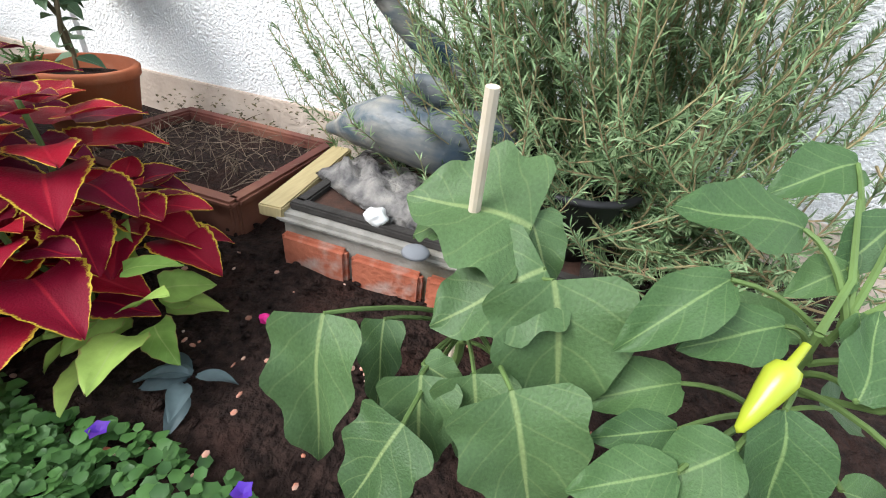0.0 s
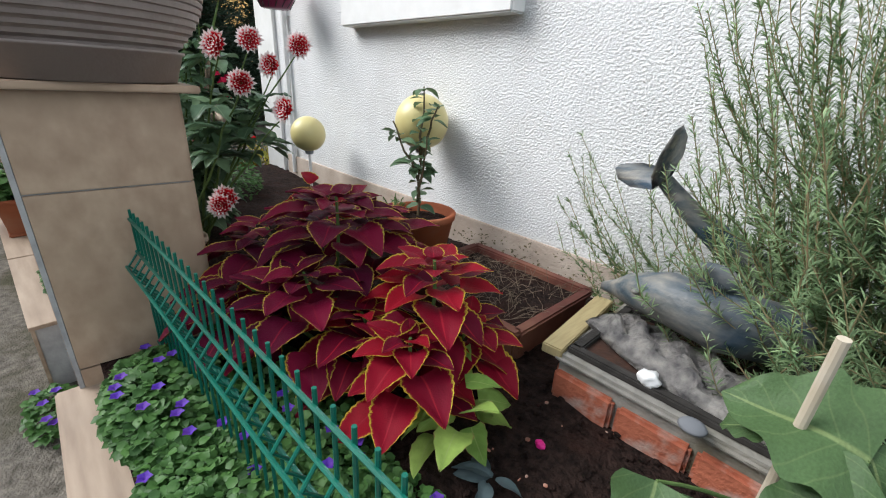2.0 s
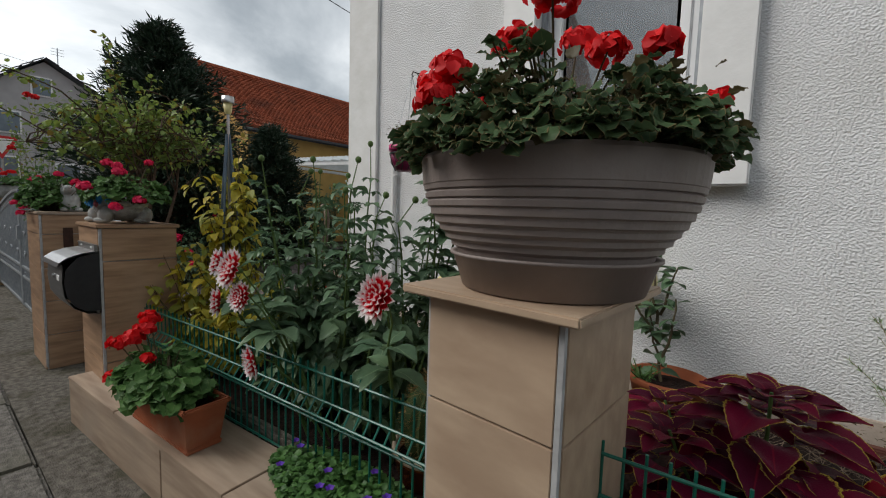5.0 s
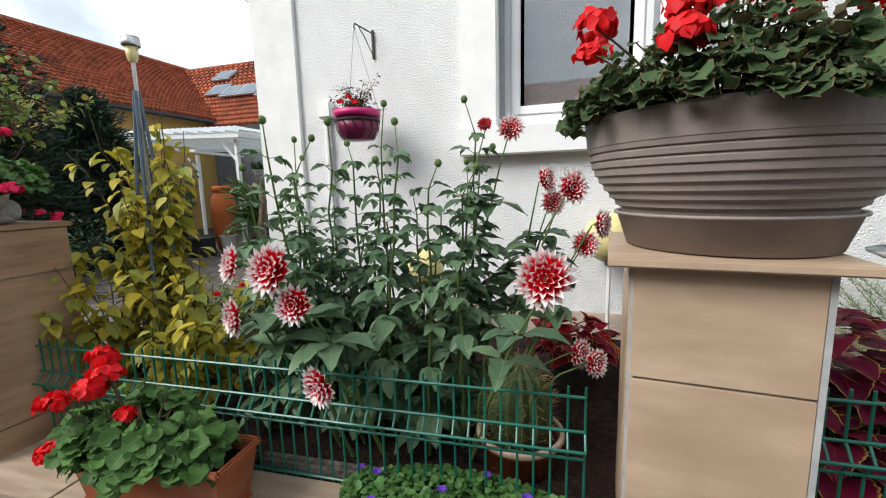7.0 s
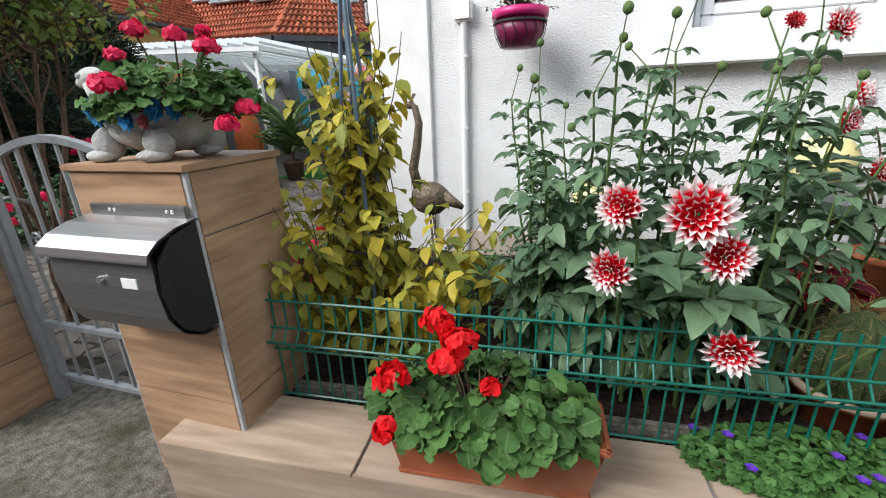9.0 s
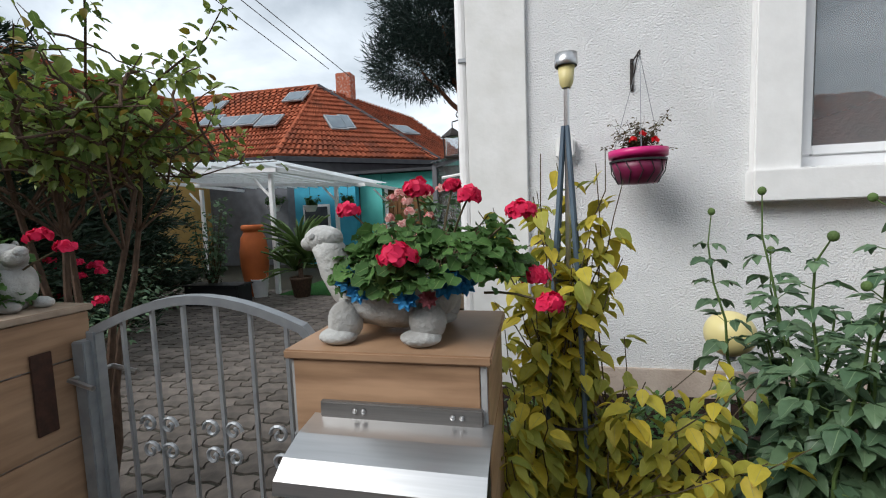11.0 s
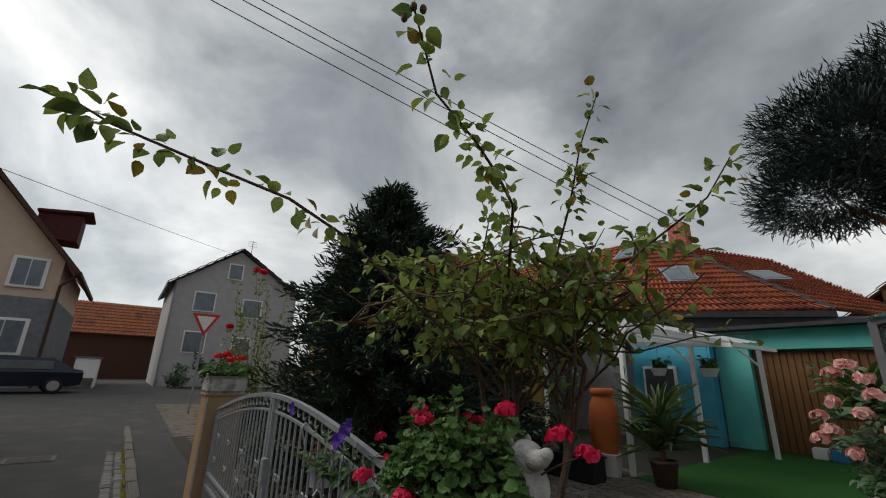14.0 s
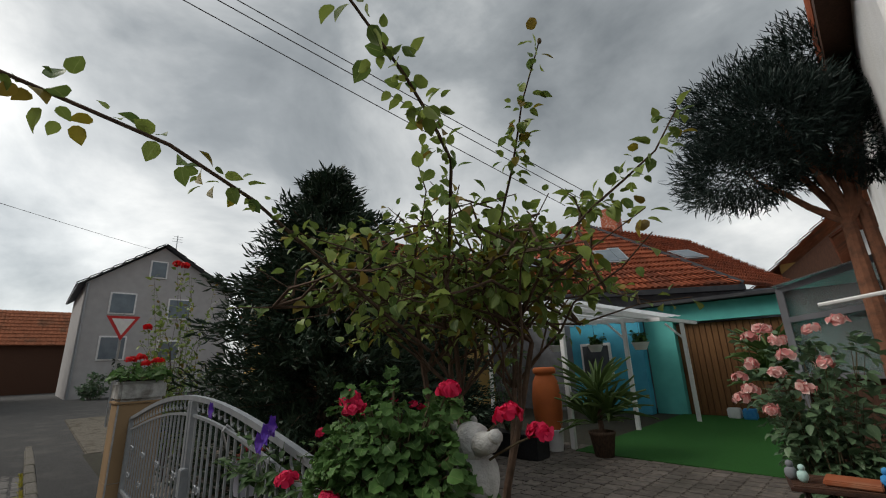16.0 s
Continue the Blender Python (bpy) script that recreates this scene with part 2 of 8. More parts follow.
TURF = mat("green_turf", (0.03, 0.12, 0.025), (0.022, 0.085, 0.018), 30, 0.95, bump=0.7, bscale=260)
LAWN = mat("grass_verge", (0.05, 0.08, 0.025), (0.09, 0.085, 0.045), 6, 0.95, bump=0.8, bscale=90)
TERRA = mat("terracotta", (0.33, 0.1, 0.045), (0.25, 0.075, 0.035), 8, 0.75, bump=0.15, bscale=80, c3=(0.36, 0.17, 0.1), stain=4)
TERRA_D = mat("brown_trough_plastic", (0.13, 0.045, 0.035), (0.08, 0.03, 0.025), 9, 0.6, c3=(0.2, 0.09, 0.06), stain=4)
GLAZE = mat("brown_glaze", (0.2, 0.055, 0.02), (0.14, 0.04, 0.015), 9, 0.25)
RIM = mat("pale_glazed_rim", (0.45, 0.36, 0.28), (0.38, 0.28, 0.2), 9, 0.4)
GREEN = mat("green_coated_wire", (0.008, 0.13, 0.092), (0.005, 0.09, 0.062), 12, 0.3)
GALV = mat("galvanised_steel", (0.36, 0.38, 0.4), (0.28, 0.3, 0.32), 18, 0.5, metal=0.55, bump=0.05)
STEEL = mat("brushed_steel", (0.55, 0.55, 0.55), (0.48, 0.48, 0.48), 4, 0.3, metal=0.9, wave=(1, 1, 60))
STEEL_G = mat("grey_steel_front", (0.27, 0.26, 0.25), (0.22, 0.215, 0.21), 4, 0.38, metal=0.8, wave=(1, 1, 50))
BLACK = mat("black_plastic", (0.012, 0.012, 0.014), (0.02, 0.02, 0.022), 20, 0.5)
IRON = mat("wrought_iron", (0.03, 0.027, 0.025), (0.05, 0.04, 0.035), 25, 0.55, metal=0.4, bump=0.2)
RUST = mat("rusted_iron", (0.07, 0.035, 0.025), (0.04, 0.025, 0.02), 30, 0.8, bump=0.4)
PINK = mat("magenta_plastic", (0.55, 0.02, 0.17), (0.45, 0.015, 0.13), 6, 0.35)
PINK_D = mat("dark_magenta_plastic", (0.18, 0.01, 0.06), (0.12, 0.01, 0.04), 6, 0.4)
CREAM = mat("cream_globe", (0.66, 0.58, 0.28), (0.58, 0.5, 0.22), 3, 0.35)
STONE = mat("weathered_stone", (0.5, 0.5, 0.48), (0.34, 0.34, 0.33), 16, 0.9, bump=0.6, bscale=90, c3=(0.2, 0.19, 0.17), stain=7)
BRICK = mat("old_red_brick", (0.4, 0.13, 0.075), (0.28, 0.085, 0.05), 16, 0.9, bump=0.7, bscale=70, c3=(0.42, 0.36, 0.32), stain=11, island=0.2)
MORTAR = mat("grey_mortar", (0.33, 0.31, 0.28), (0.22, 0.21, 0.19), 14, 0.95, bump=0.6, bscale=80, c3=(0.13, 0.12, 0.08), stain=4)
TIMBER = mat("pale_timber", (0.42, 0.34, 0.18), (0.34, 0.27, 0.14), 6, 0.7, wave=(20, 2, 2))
OLDIRON = mat("cast_iron_grate", (0.06, 0.055, 0.052), (0.035, 0.032, 0.03), 22, 0.7, metal=0.3, bump=0.4)
DOLPHIN = mat("blue_grey_resin", (0.055, 0.08, 0.1), (0.25, 0.235, 0.205), 7, 0.5, bump=0.4, bscale=40, c3=(0.012, 0.045, 0.09), stain=4.5, wave=(1, 4, 4))
SPRAY = mat("pale_resin_waves", (0.5, 0.47, 0.44), (0.15, 0.145, 0.15), 22, 0.6, bump=0.9, bscale=60)
BARK = mat("brown_bark", (0.13, 0.085, 0.06), (0.07, 0.048, 0.036), 18, 0.95, bump=0.9, bscale=35, wave=(3, 3, 1))
BARK_R = mat("reddish_bark", (0.22, 0.1, 0.06), (0.12, 0.06, 0.04), 14, 0.95, bump=0.9, bscale=30)
STEM = mat("green_stem", (0.1, 0.16, 0.05), (0.07, 0.11, 0.035), 20, 0.6)
STEM_D = mat("woody_stem", (0.11, 0.085, 0.05), (0.07, 0.06, 0.035), 20, 0.8)
STEM_R = mat("rosemary_wood", (0.3, 0.22, 0.13), (0.2, 0.2, 0.1), 14, 0.8)
STAKE = mat("pale_bamboo_cane", (0.55, 0.5, 0.42), (0.42, 0.35, 0.25), 9, 0.7)
DRY = mat("dry_stems", (0.2, 0.15, 0.11), (0.1, 0.075, 0.055), 20, 0.9, island=0.35)
ROOF = mat("red_roof_tile", (0.37, 0.115, 0.062), (0.25, 0.072, 0.04), 4, 0.85, c3=(0.15, 0.06, 0.042), stain=1.2, island=0.25)
ROOF_O = mat("orange_roof_tile", (0.36, 0.14, 0.08), (0.24, 0.09, 0.05), 4, 0.85, c3=(0.16, 0.09, 0.06), stain=0.8, island=0.14)
for m_ in (ROOF, ROOF_O):
    m_.node_tree.nodes["Principled BSDF"].inputs["Specular IOR Level"].default_value = 0.02
ROOF_D = mat("dark_red_hung_tile", (0.1, 0.035, 0.032), (0.06, 0.022, 0.022), 3, 0.8, bump=0.5, bscale=12, wave=(1, 1, 6))
FASCIA = mat("dark_fascia", (0.04, 0.042, 0.048), (0.06, 0.06, 0.065), 5, 0.7)
BROWN = mat("brown_stained_wood", (0.09, 0.045, 0.03), (0.06, 0.032, 0.022), 6, 0.7, wave=(8, 8, 1))
TURQ = mat("turquoise_render", (0.13, 0.52, 0.47), (0.11, 0.45, 0.41), 3, 0.85, c3=(0.1, 0.4, 0.38), stain=0.8)
SKYBLUE = mat("sky_blue_render", (0.07, 0.36, 0.5), (0.06, 0.3, 0.43), 3, 0.85)
DOOR_W = mat("brown_door_boards", (0.19, 0.095, 0.04), (0.13, 0.062, 0.028), 5, 0.6, island=0.12, wave=(9, 9, 1))
POLY = mat("milky_polycarbonate", (0.7, 0.73, 0.75), (0.6, 0.63, 0.66), 2, 0.35)
p_n, p_l = POLY.node_tree.nodes, POLY.node_tree.links
p_t, p_m = p_n.new("ShaderNodeBsdfTranslucent"), p_n.new("ShaderNodeMixShader")
p_t.inputs["Color"].default_value, p_m.inputs[0].default_value = (0.85, 0.88, 0.9, 1), 0.6
p_l.new(p_n["Principled BSDF"].outputs["BSDF"], p_m.inputs[1])
p_l.new(p_t.outputs["BSDF"], p_m.inputs[2])
p_l.new(p_m.outputs["Shader"], p_n["Material Output"].inputs["Surface"])
WHITE = mat("white_paint", (0.8, 0.8, 0.8), (0.72, 0.72, 0.72), 8, 0.5)
GREYR = mat("grey_house_render", (0.42, 0.41, 0.41), (0.37, 0.36, 0.36), 2, 0.9, bump=0.2)
BEIGE = mat("peach_house_render", (0.6, 0.47, 0.36), (0.54, 0.42, 0.32), 2, 0.9)
GREYST = mat("grey_plinth_stone", (0.2, 0.21, 0.23), (0.15, 0.155, 0.17), 4, 0.9)
OCHRE = mat("ochre_render", (0.5, 0.32, 0.11), (0.42, 0.27, 0.09), 3, 0.9)
CARP = mat("dark_blue_car_paint", (0.012, 0.018, 0.035), (0.014, 0.02, 0.038), 3, 0.2, metal=0.4)
RUBBER = mat("black_rubber", (0.015, 0.015, 0.015), (0.025, 0.025, 0.025), 20, 0.85)
REDP = mat("red_sign_paint", (0.55, 0.02, 0.02), (0.5, 0.02, 0.02), 5, 0.5)
ORANGE = mat("orange_clay_vase", (0.55, 0.15, 0.045), (0.45, 0.12, 0.04), 4, 0.6)
BLUE_S = mat("blue_painted_stone", (0.03, 0.2, 0.5), (0.06, 0.28, 0.52), 14, 0.7)
GREEN_S = mat("green_painted_stone", (0.3, 0.4, 0.13), (0.2, 0.3, 0.1), 14, 0.7)
PEACH_S = mat("dusty_pink_stone", (0.5, 0.1, 0.13), (0.4, 0.14, 0.16), 14, 0.7)
MINT = mat("mint_enamel", (0.42, 0.62, 0.58), (0.38, 0.57, 0.53), 4, 0.4)
LILAC = mat("lilac_enamel", (0.5, 0.5, 0.58), (0.45, 0.45, 0.53), 4, 0.4)
# near black: the shade of the unlit room is put into the colour
ROOM_SHADE = mat("painted_room_shade", (0.025, 0.02, 0.018), (0.016, 0.013, 0.012), 2, 0.9)
GLASS = glass_mat("window_glass", (0.75, 0.78, 0.8), 0.01, 0.1, 2.1)
PANE_F = mat("far_window_glass", (0.05, 0.06, 0.075), (0.08, 0.095, 0.11), 3, 0.1)
SKYLT = mat("skylight_glass", (0.16, 0.2, 0.23), (0.11, 0.14, 0.17), 2, 0.15)
MESHG = glass_mat("clear_sheet", (0.4, 0.41, 0.42), 0.25, 0.3)
# leaves and petals
L_COL = leaf_mat("coleus_leaf", (0.17, 0.006, 0.03), (0.06, 0.004, 0.02), edge=(0.5, 0.36, 0.05), edge_at=0.9, vein=(0.2, 0.01, 0.03), glow=0.15)
L_COLR = leaf_mat("red_coleus_leaf", (0.3, 0.006, 0.018), (0.1, 0.004, 0.022), edge=(0.55, 0.38, 0.04), edge_at=0.88, vein=(0.33, 0.015, 0.03), glow=0.15)
L_GREEN = leaf_mat("dahlia_leaf", (0.15, 0.235, 0.125), (0.065, 0.125, 0.068), vein=(0.19, 0.27, 0.15), rough=0.42)
L_GER = leaf_mat("geranium_leaf", (0.075, 0.125, 0.055), (0.035, 0.066, 0.03), vein=(0.09, 0.13, 0.05), edge=(0.17, 0.13, 0.06), edge_at=0.86)
L_GERB = leaf_mat("bright_geranium_leaf", (0.1, 0.2, 0.055), (0.045, 0.1, 0.03), vein=(0.15, 0.22, 0.08), edge=(0.14, 0.2, 0.08), edge_at=0.93)
L_EGG = leaf_mat("eggplant_leaf", (0.085, 0.15, 0.058), (0.055, 0.105, 0.04), vein=(0.2, 0.27, 0.11), glow=0.3, side=5.0, island=0.35)
L_PEP = leaf_mat("pepper_leaf", (0.08, 0.15, 0.05), (0.045, 0.095, 0.035), vein=(0.15, 0.23, 0.085), glow=0.3, side=5.0, island=0.35)
L_YEL = leaf_mat("yellowing_leaf", (0.6, 0.47, 0.05), (0.25, 0.29, 0.055), vein=(0.4, 0.36, 0.09), tip=(0.3, 0.16, 0.04), tip_at=0.9, glow=0.35)
L_ROS = leaf_mat("rosemary_needle", (0.29, 0.39, 0.2), (0.11, 0.19, 0.085), island=0.4, glow=0.25)
L_ROSE = leaf_mat("rose_leaf", (0.26, 0.33, 0.07), (0.1, 0.17, 0.045), vein=(0.26, 0.32, 0.1), glow=0.3)
L_ROSEY = leaf_mat("yellowed_rose_leaf", (0.3, 0.25, 0.03), (0.2, 0.13, 0.03))
L_CON = leaf_mat("conifer_spray", (0.016, 0.036, 0.022), (0.034, 0.056, 0.03), glow=0.05)
L_PINE = leaf_mat("blue_green_needles", (0.028, 0.05, 0.042), (0.014, 0.028, 0.025), glow=0.05)
L_COV = leaf_mat("ground_cover_leaf", (0.09, 0.2, 0.05), (0.045, 0.11, 0.03))
L_BEG = leaf_mat("begonia_leaf", (0.3, 0.42, 0.1), (0.19, 0.32, 0.07), edge=(0.28, 0.2, 0.08), edge_at=0.93, vein=(0.3, 0.4, 0.12), side=5.0)
L_YUC = leaf_mat("yucca_blade", (0.07, 0.12, 0.035), (0.12, 0.19, 0.06))
L_OLD = leaf_mat("browning_leaf", (0.13, 0.1, 0.045), (0.07, 0.06, 0.03))
L_GREY = leaf_mat("blue_grey_leaf", (0.1, 0.14, 0.15), (0.07, 0.1, 0.11))
P_DAH = leaf_mat("red_white_petal", (0.75, 0.008, 0.025), (0.62, 0.006, 0.02), tip=(0.86, 0.8, 0.79), tip_at=0.6, island=0.05, rough=0.6)
P_DAHR = leaf_mat("mostly_red_petal", (0.58, 0.006, 0.02), (0.48, 0.006, 0.02), tip=(0.8, 0.7, 0.68), tip_at=0.78, island=0.05, rough=0.6)
P_RED = leaf_mat("scarlet_petal", (0.75, 0.006, 0.008), (0.6, 0.005, 0.01), island=0.1, rough=0.6)
P_PINK = leaf_mat("crimson_petal", (0.8, 0.025, 0.11), (0.62, 0.012, 0.07), island=0.1, rough=0.6)
P_ROSY = leaf_mat("pale_pink_petal", (0.62, 0.2, 0.2), (0.7, 0.42, 0.38), tip=(0.75, 0.6, 0.55), tip_at=0.7, island=0.08, rough=0.6)
P_BLUE = leaf_mat("violet_petal", (0.09, 0.03, 0.4), (0.13, 0.04, 0.36), island=0.1, rough=0.6)
BRICK_D = mat("brown_barn_brick", (0.24, 0.1, 0.055), (0.15, 0.06, 0.035), 5, 0.9, c3=(0.2, 0.12, 0.08), stain=0.8, wave=(1, 1, 12))

# ---- builders ----
def link(name, me, material, parent=None, label="", m=None):
    ob = new(name, me)
    if material and not me.materials:
        me.materials.append(material)
    ob.parent = parent
    if m is not None:
        ob.matrix_basis = m
    if label:
        ob["label"] = label
    return ob


def part(name, bm, material, parent=None, label="", smooth=False):
    """One bmesh as one mesh object, under a thing or a part."""
    stuff = name in ("stems", "twigs", "limbs")
    name = name[:-1] if stuff else name
    me = bpy.data.meshes.new(name)
    bm.to_mesh(me)
    bm.free()
    if smooth:
        me.polygons.foreach_set("use_smooth", [True] * len(me.polygons))
    ob = link(name, me, material, parent, label)
    return tagged(ob, kind="stuff") if stuff else ob


def thing(name, m, label, category, group="", kind=""):
    ob = new(name)
    ob.empty_display_size = 0.1
    ob.matrix_basis = m
    return tagged(ob, label, category, group, kind)


def box(c, s, bevel=0.0, bm=None, rz=0.0, rx=0.0, ry=0.0):
    bm = bm or bmesh.new()
    r = bmesh.ops.create_cube(bm, size=1, matrix=pose(c[0], c[1], c[2], rx, ry, rz) @ Matrix.Diagonal((*s, 1)))
    if bevel:
        ed = list({e for v in r["verts"] for e in v.link_edges})
        bmesh.ops.bevel(bm, geom=ed, offset=bevel, segments=2, affect="EDGES")
    return bm


def tube(pts, r0, r1=None, seg=6, bm=None, cap=True):
    """A round bar along the points, from radius r0 to r1."""
    bm = bm or bmesh.new()
    r1 = r0 if r1 is None else r1
    pts = [Vector(p) for p in pts]
    rings = []
    for i, p in enumerate(pts):
        d = (pts[min(i + 1, len(pts) - 1)] - pts[max(i - 1, 0)]).normalized()
        a = d.orthogonal().normalized() if not rings else (last - d * last.dot(d)).normalized()
        last = a
        b = d.cross(a)
        r = r0 + (r1 - r0) * i / max(1, len(pts) - 1)
        rings.append([bm.verts.new(p + (a * math.cos(k * 2 * math.pi / seg) + b * math.sin(k * 2 * math.pi / seg)) * r) for k in range(seg)])
    for q, w in zip(rings, rings[1:]):
        for k in range(seg):
            bm.faces.new((q[k], q[(k + 1) % seg], w[(k + 1) % seg], w[k]))
    if cap:
        bm.faces.new(rings[0][::-1])
        bm.faces.new(rings[-1])
    return bm


def lathe(profile, seg=28, bm=None, c=(0, 0, 0), sx=1.0, sy=1.0):
    """A turned body from (radius, height) pairs."""
    bm = bm or bmesh.new()
    rings = []
    for r, z in profile:
        if r < 1e-5:
            rings.append([bm.verts.new((c[0], c[1], c[2] + z))])
        else:
            rings.append([bm.verts.new((c[0] + sx * r * math.cos(k * 2 * math.pi / seg), c[1] + sy * r * math.sin(k * 2 * math.pi / seg), c[2] + z)) for k in range(seg)])
    for q, w in zip(rings, rings[1:]):
        for k in range(seg):
            j = (k + 1) % seg
            if len(q) == 1 and len(w) > 1:
                bm.faces.new((q[0], w[j], w[k]))
            elif len(w) == 1 and len(q) > 1:
                bm.faces.new((q[k], q[j], w[0]))
            elif len(q) > 1:
                bm.faces.new((q[k], q[j], w[j], w[k]))
    return bm


def blob(c, s, bm=None, sub=2, rough=0.0, freq=6.0, m=None):
    """A rounded lump, optionally rough."""
    bm = bm or bmesh.new()
    r = bmesh.ops.create_icosphere(bm, subdivisions=sub, radius=1)
    for v in r["verts"]:
        p = Vector((v.co.x * s[0], v.co.y * s[1], v.co.z * s[2]))
        if rough:
            p *= 1 + rough * noise.noise(Vector(v.co) * freq * 0.3 + Vector(c) * 3)
        if m:
            p = m @ p
        v.co = p + Vector(c)
    return bm


def blade(length, width, nu=5, nv=4, fold=0.15, curl=0.25, shape="oval", tooth=0.0, lobe=0.0, ripple=0.0):
    """A leaf blade along +y: corner arrays for scatter()."""
    vs, uv, fs = [], [], []
    for i in range(nu + 1):
        u = i / nu
        if shape == "oval":
            w = math.sin(math.pi * min(1, u * 0.97 + 0.03) ** 0.75) ** 0.8
        elif shape == "heart":
            w = (math.sin(math.pi * (0.12 + 0.88 * u) ** 0.62)) ** 0.75 if u < 1 else 0.0
        elif shape == "strap":
            w = (1 - u) ** 0.35 * min(1, 0.5 + 3 * u)
        elif shape == "round":
            w = math.sqrt(max(0, 1 - (2 * u - 1) ** 2)) ** 0.8
        else:
            w = math.sin(math.pi * (0.08 + 0.84 * u))
        w = max(w, 0.03)
        if tooth and 0 < i < nu:
            w *= 1 + (tooth if i % 2 else -tooth)
        w *= 1 + lobe * math.sin(u * 17)
        for j in range(nv + 1):
            v = j / nv * 2 - 1
            x = v * w * width / 2
            z = abs(v) * w * width / 2 * fold * 2 - curl * length * u * u + 0.03 * length * math.sin(u * 7 + v * 3) + ripple * length * v * v * math.sin(u * 15 + v * 2)
            vs.append((x, u * length, z))
            uv.append((u, v * 0.5 + 0.5))
    for i in range(nu):
        for j in range(nv):
            a = i * (nv + 1) + j
            fs.append((a, a + 1, a + nv + 2, a + nv + 1))
    return np.array(vs), np.array(fs), np.array(uv)


def mesh_from(name, vs, fs, uv, smooth=True):
    me = bpy.data.meshes.new(name)
    k = fs.shape[1]
    me.vertices.add(len(vs))
    me.vertices.foreach_set("co", vs.astype(np.float32).ravel())
    me.loops.add(fs.size)
    me.loops.foreach_set("vertex_index", fs.astype(np.int32).ravel())
    me.polygons.add(len(fs))
    me.polygons.foreach_set("loop_start", np.arange(0, fs.size, k, dtype=np.int32))
    me.polygons.foreach_set("use_smooth", np.full(len(fs), smooth))
    lay = me.uv_layers.new(name="UVMap")
    lay.data.foreach_set("uv", uv[fs.ravel()].astype(np.float32).ravel())
    me.update()
    me.validate()
    return me


def scatter(name, items, tmpl, material, parent=None, label="", stuff=True):
    """Many blades in one mesh. items: (place, way along the blade, upper side, size)."""
    vs, fs, uv = tmpl
    n, k = len(items), len(vs)
    if not n:
        return None
    pos = np.array([i[0] for i in items], float)
    way = np.array([i[1] for i in items], float)
    up = np.array([i[2] for i in items], float)
    size = np.array([i[3] for i in items], float)
    way /= np.linalg.norm(way, axis=1, keepdims=True) + 1e-9
    side = np.cross(way, up)
    side /= np.linalg.norm(side, axis=1, keepdims=True) + 1e-9
    nor = np.cross(side, way)
    basis = np.stack([side, way, nor], axis=1)
    allv = np.einsum("kj,njx->nkx", vs, basis) * size[:, None, None] + pos[:, None, :]
    allf = fs[None] + (np.arange(n) * k)[:, None, None]
    me = mesh_from(name, allv.reshape(-1, 3), allf.reshape(-1, fs.shape[1]), np.tile(uv, (n, 1)))
    ob = link(name, me, material, parent, label)
    if stuff:
        ob["kind"] = "stuff"
    return ob


rng = random.Random(7)


def rnd(a, b):
    return rng.uniform(a, b)


def rvec(s=1.0):
    return Vector((rng.gauss(0, 1), rng.gauss(0, 1), rng.gauss(0, 1))).normalized() * s


def bend(p0, p1, sag=0.0, n=6, wob=0.0):
    """Points from p0 to p1 with a bow."""
    p0, p1 = Vector(p0), Vector(p1)
    out = []
    for i in range(n + 1):
        u = i / n
        p = p0.lerp(p1, u)
        p.z += sag * 4 * u * (1 - u)
        if wob and 0 < i < n:
            p += rvec(wob)
        out.append(p)
    return out


T_OVAL = blade(1, 0.66, 4, 2, 0.18, 0.25)
T_DAHLIA = blade(1, 0.64, 8, 2, 0.16, 0.3, "oval", 0.045, 0.0, 0.02)
T_COVER = blade(1, 0.95, 4, 2, 0.15, 0.2, "round", 0.06)
T_SUCC = blade(1, 0.6, 4, 2, 0.35, -0.35)
T_ROSE = blade(1, 0.78, 5, 2, 0.16, 0.25, "oval", 0.04)
T_SMALL = blade(1, 0.6, 2, 2, 0.2, 0.2)
T_ROUND = blade(1, 1.05, 7, 4, 0.12, 0.22, "round", 0.08, 0.0, 0.09)
T_HEART = blade(1, 0.78, 8, 6, 0.1, 0.3, "heart", 0.04)
T_STRAP = blade(1, 0.1, 6, 2, 0.3, 0.3, "strap")
T_NEEDLE = blade(1, 0.15, 2, 1, 0.1, 0.1, "plain")
T_PETAL = blade(1, 0.42, 4, 2, 0.5, -0.35, "oval")
T_PETR = blade(1, 0.95, 3, 2, 0.15, 0.15, "round")
T_BIG = blade(1, 0.72, 9, 6, 0.08, 0.35, "heart", 0.05)
T_PEP = blade(1, 0.5, 6, 4, 0.15, 0.35, "oval")

# ---- the setting ----
def struct(name, bm, material, label="", category="", smooth=False):
    return tagged(part(name, bm, material, None, "", smooth), label, category, "", "structure")


# ground: one sheet of asphalt to the horizon
gb = bmesh.new()
rows_ = []
for x in (340, 60, 20, 4, -4, -9, -14, -17, -20, -24, -28, -32, -60, -340):
    z = -0.1 + 0.38 * max(0.0, min(1.0, (-14 - x) / 16))
    rows_.append([gb.verts.new((x, y, z)) for y in (-340, -60, -20, -8, -2, 5, 20, 60, 340)])
for q, w in zip(rows_, rows_[1:]):
    for k in range(8):
        gb.faces.new((q[k], q[k + 1], w[k + 1], w[k]))
struct("ground", gb, ASPHALT, "dark grey asphalt street surface", "road")
struct("pavement", box((-2.0, -2.0, -0.05), (14.6, 0.74, 0.1)), CONCRETE, "narrow mossy concrete pavement beside the wall", "pavement")
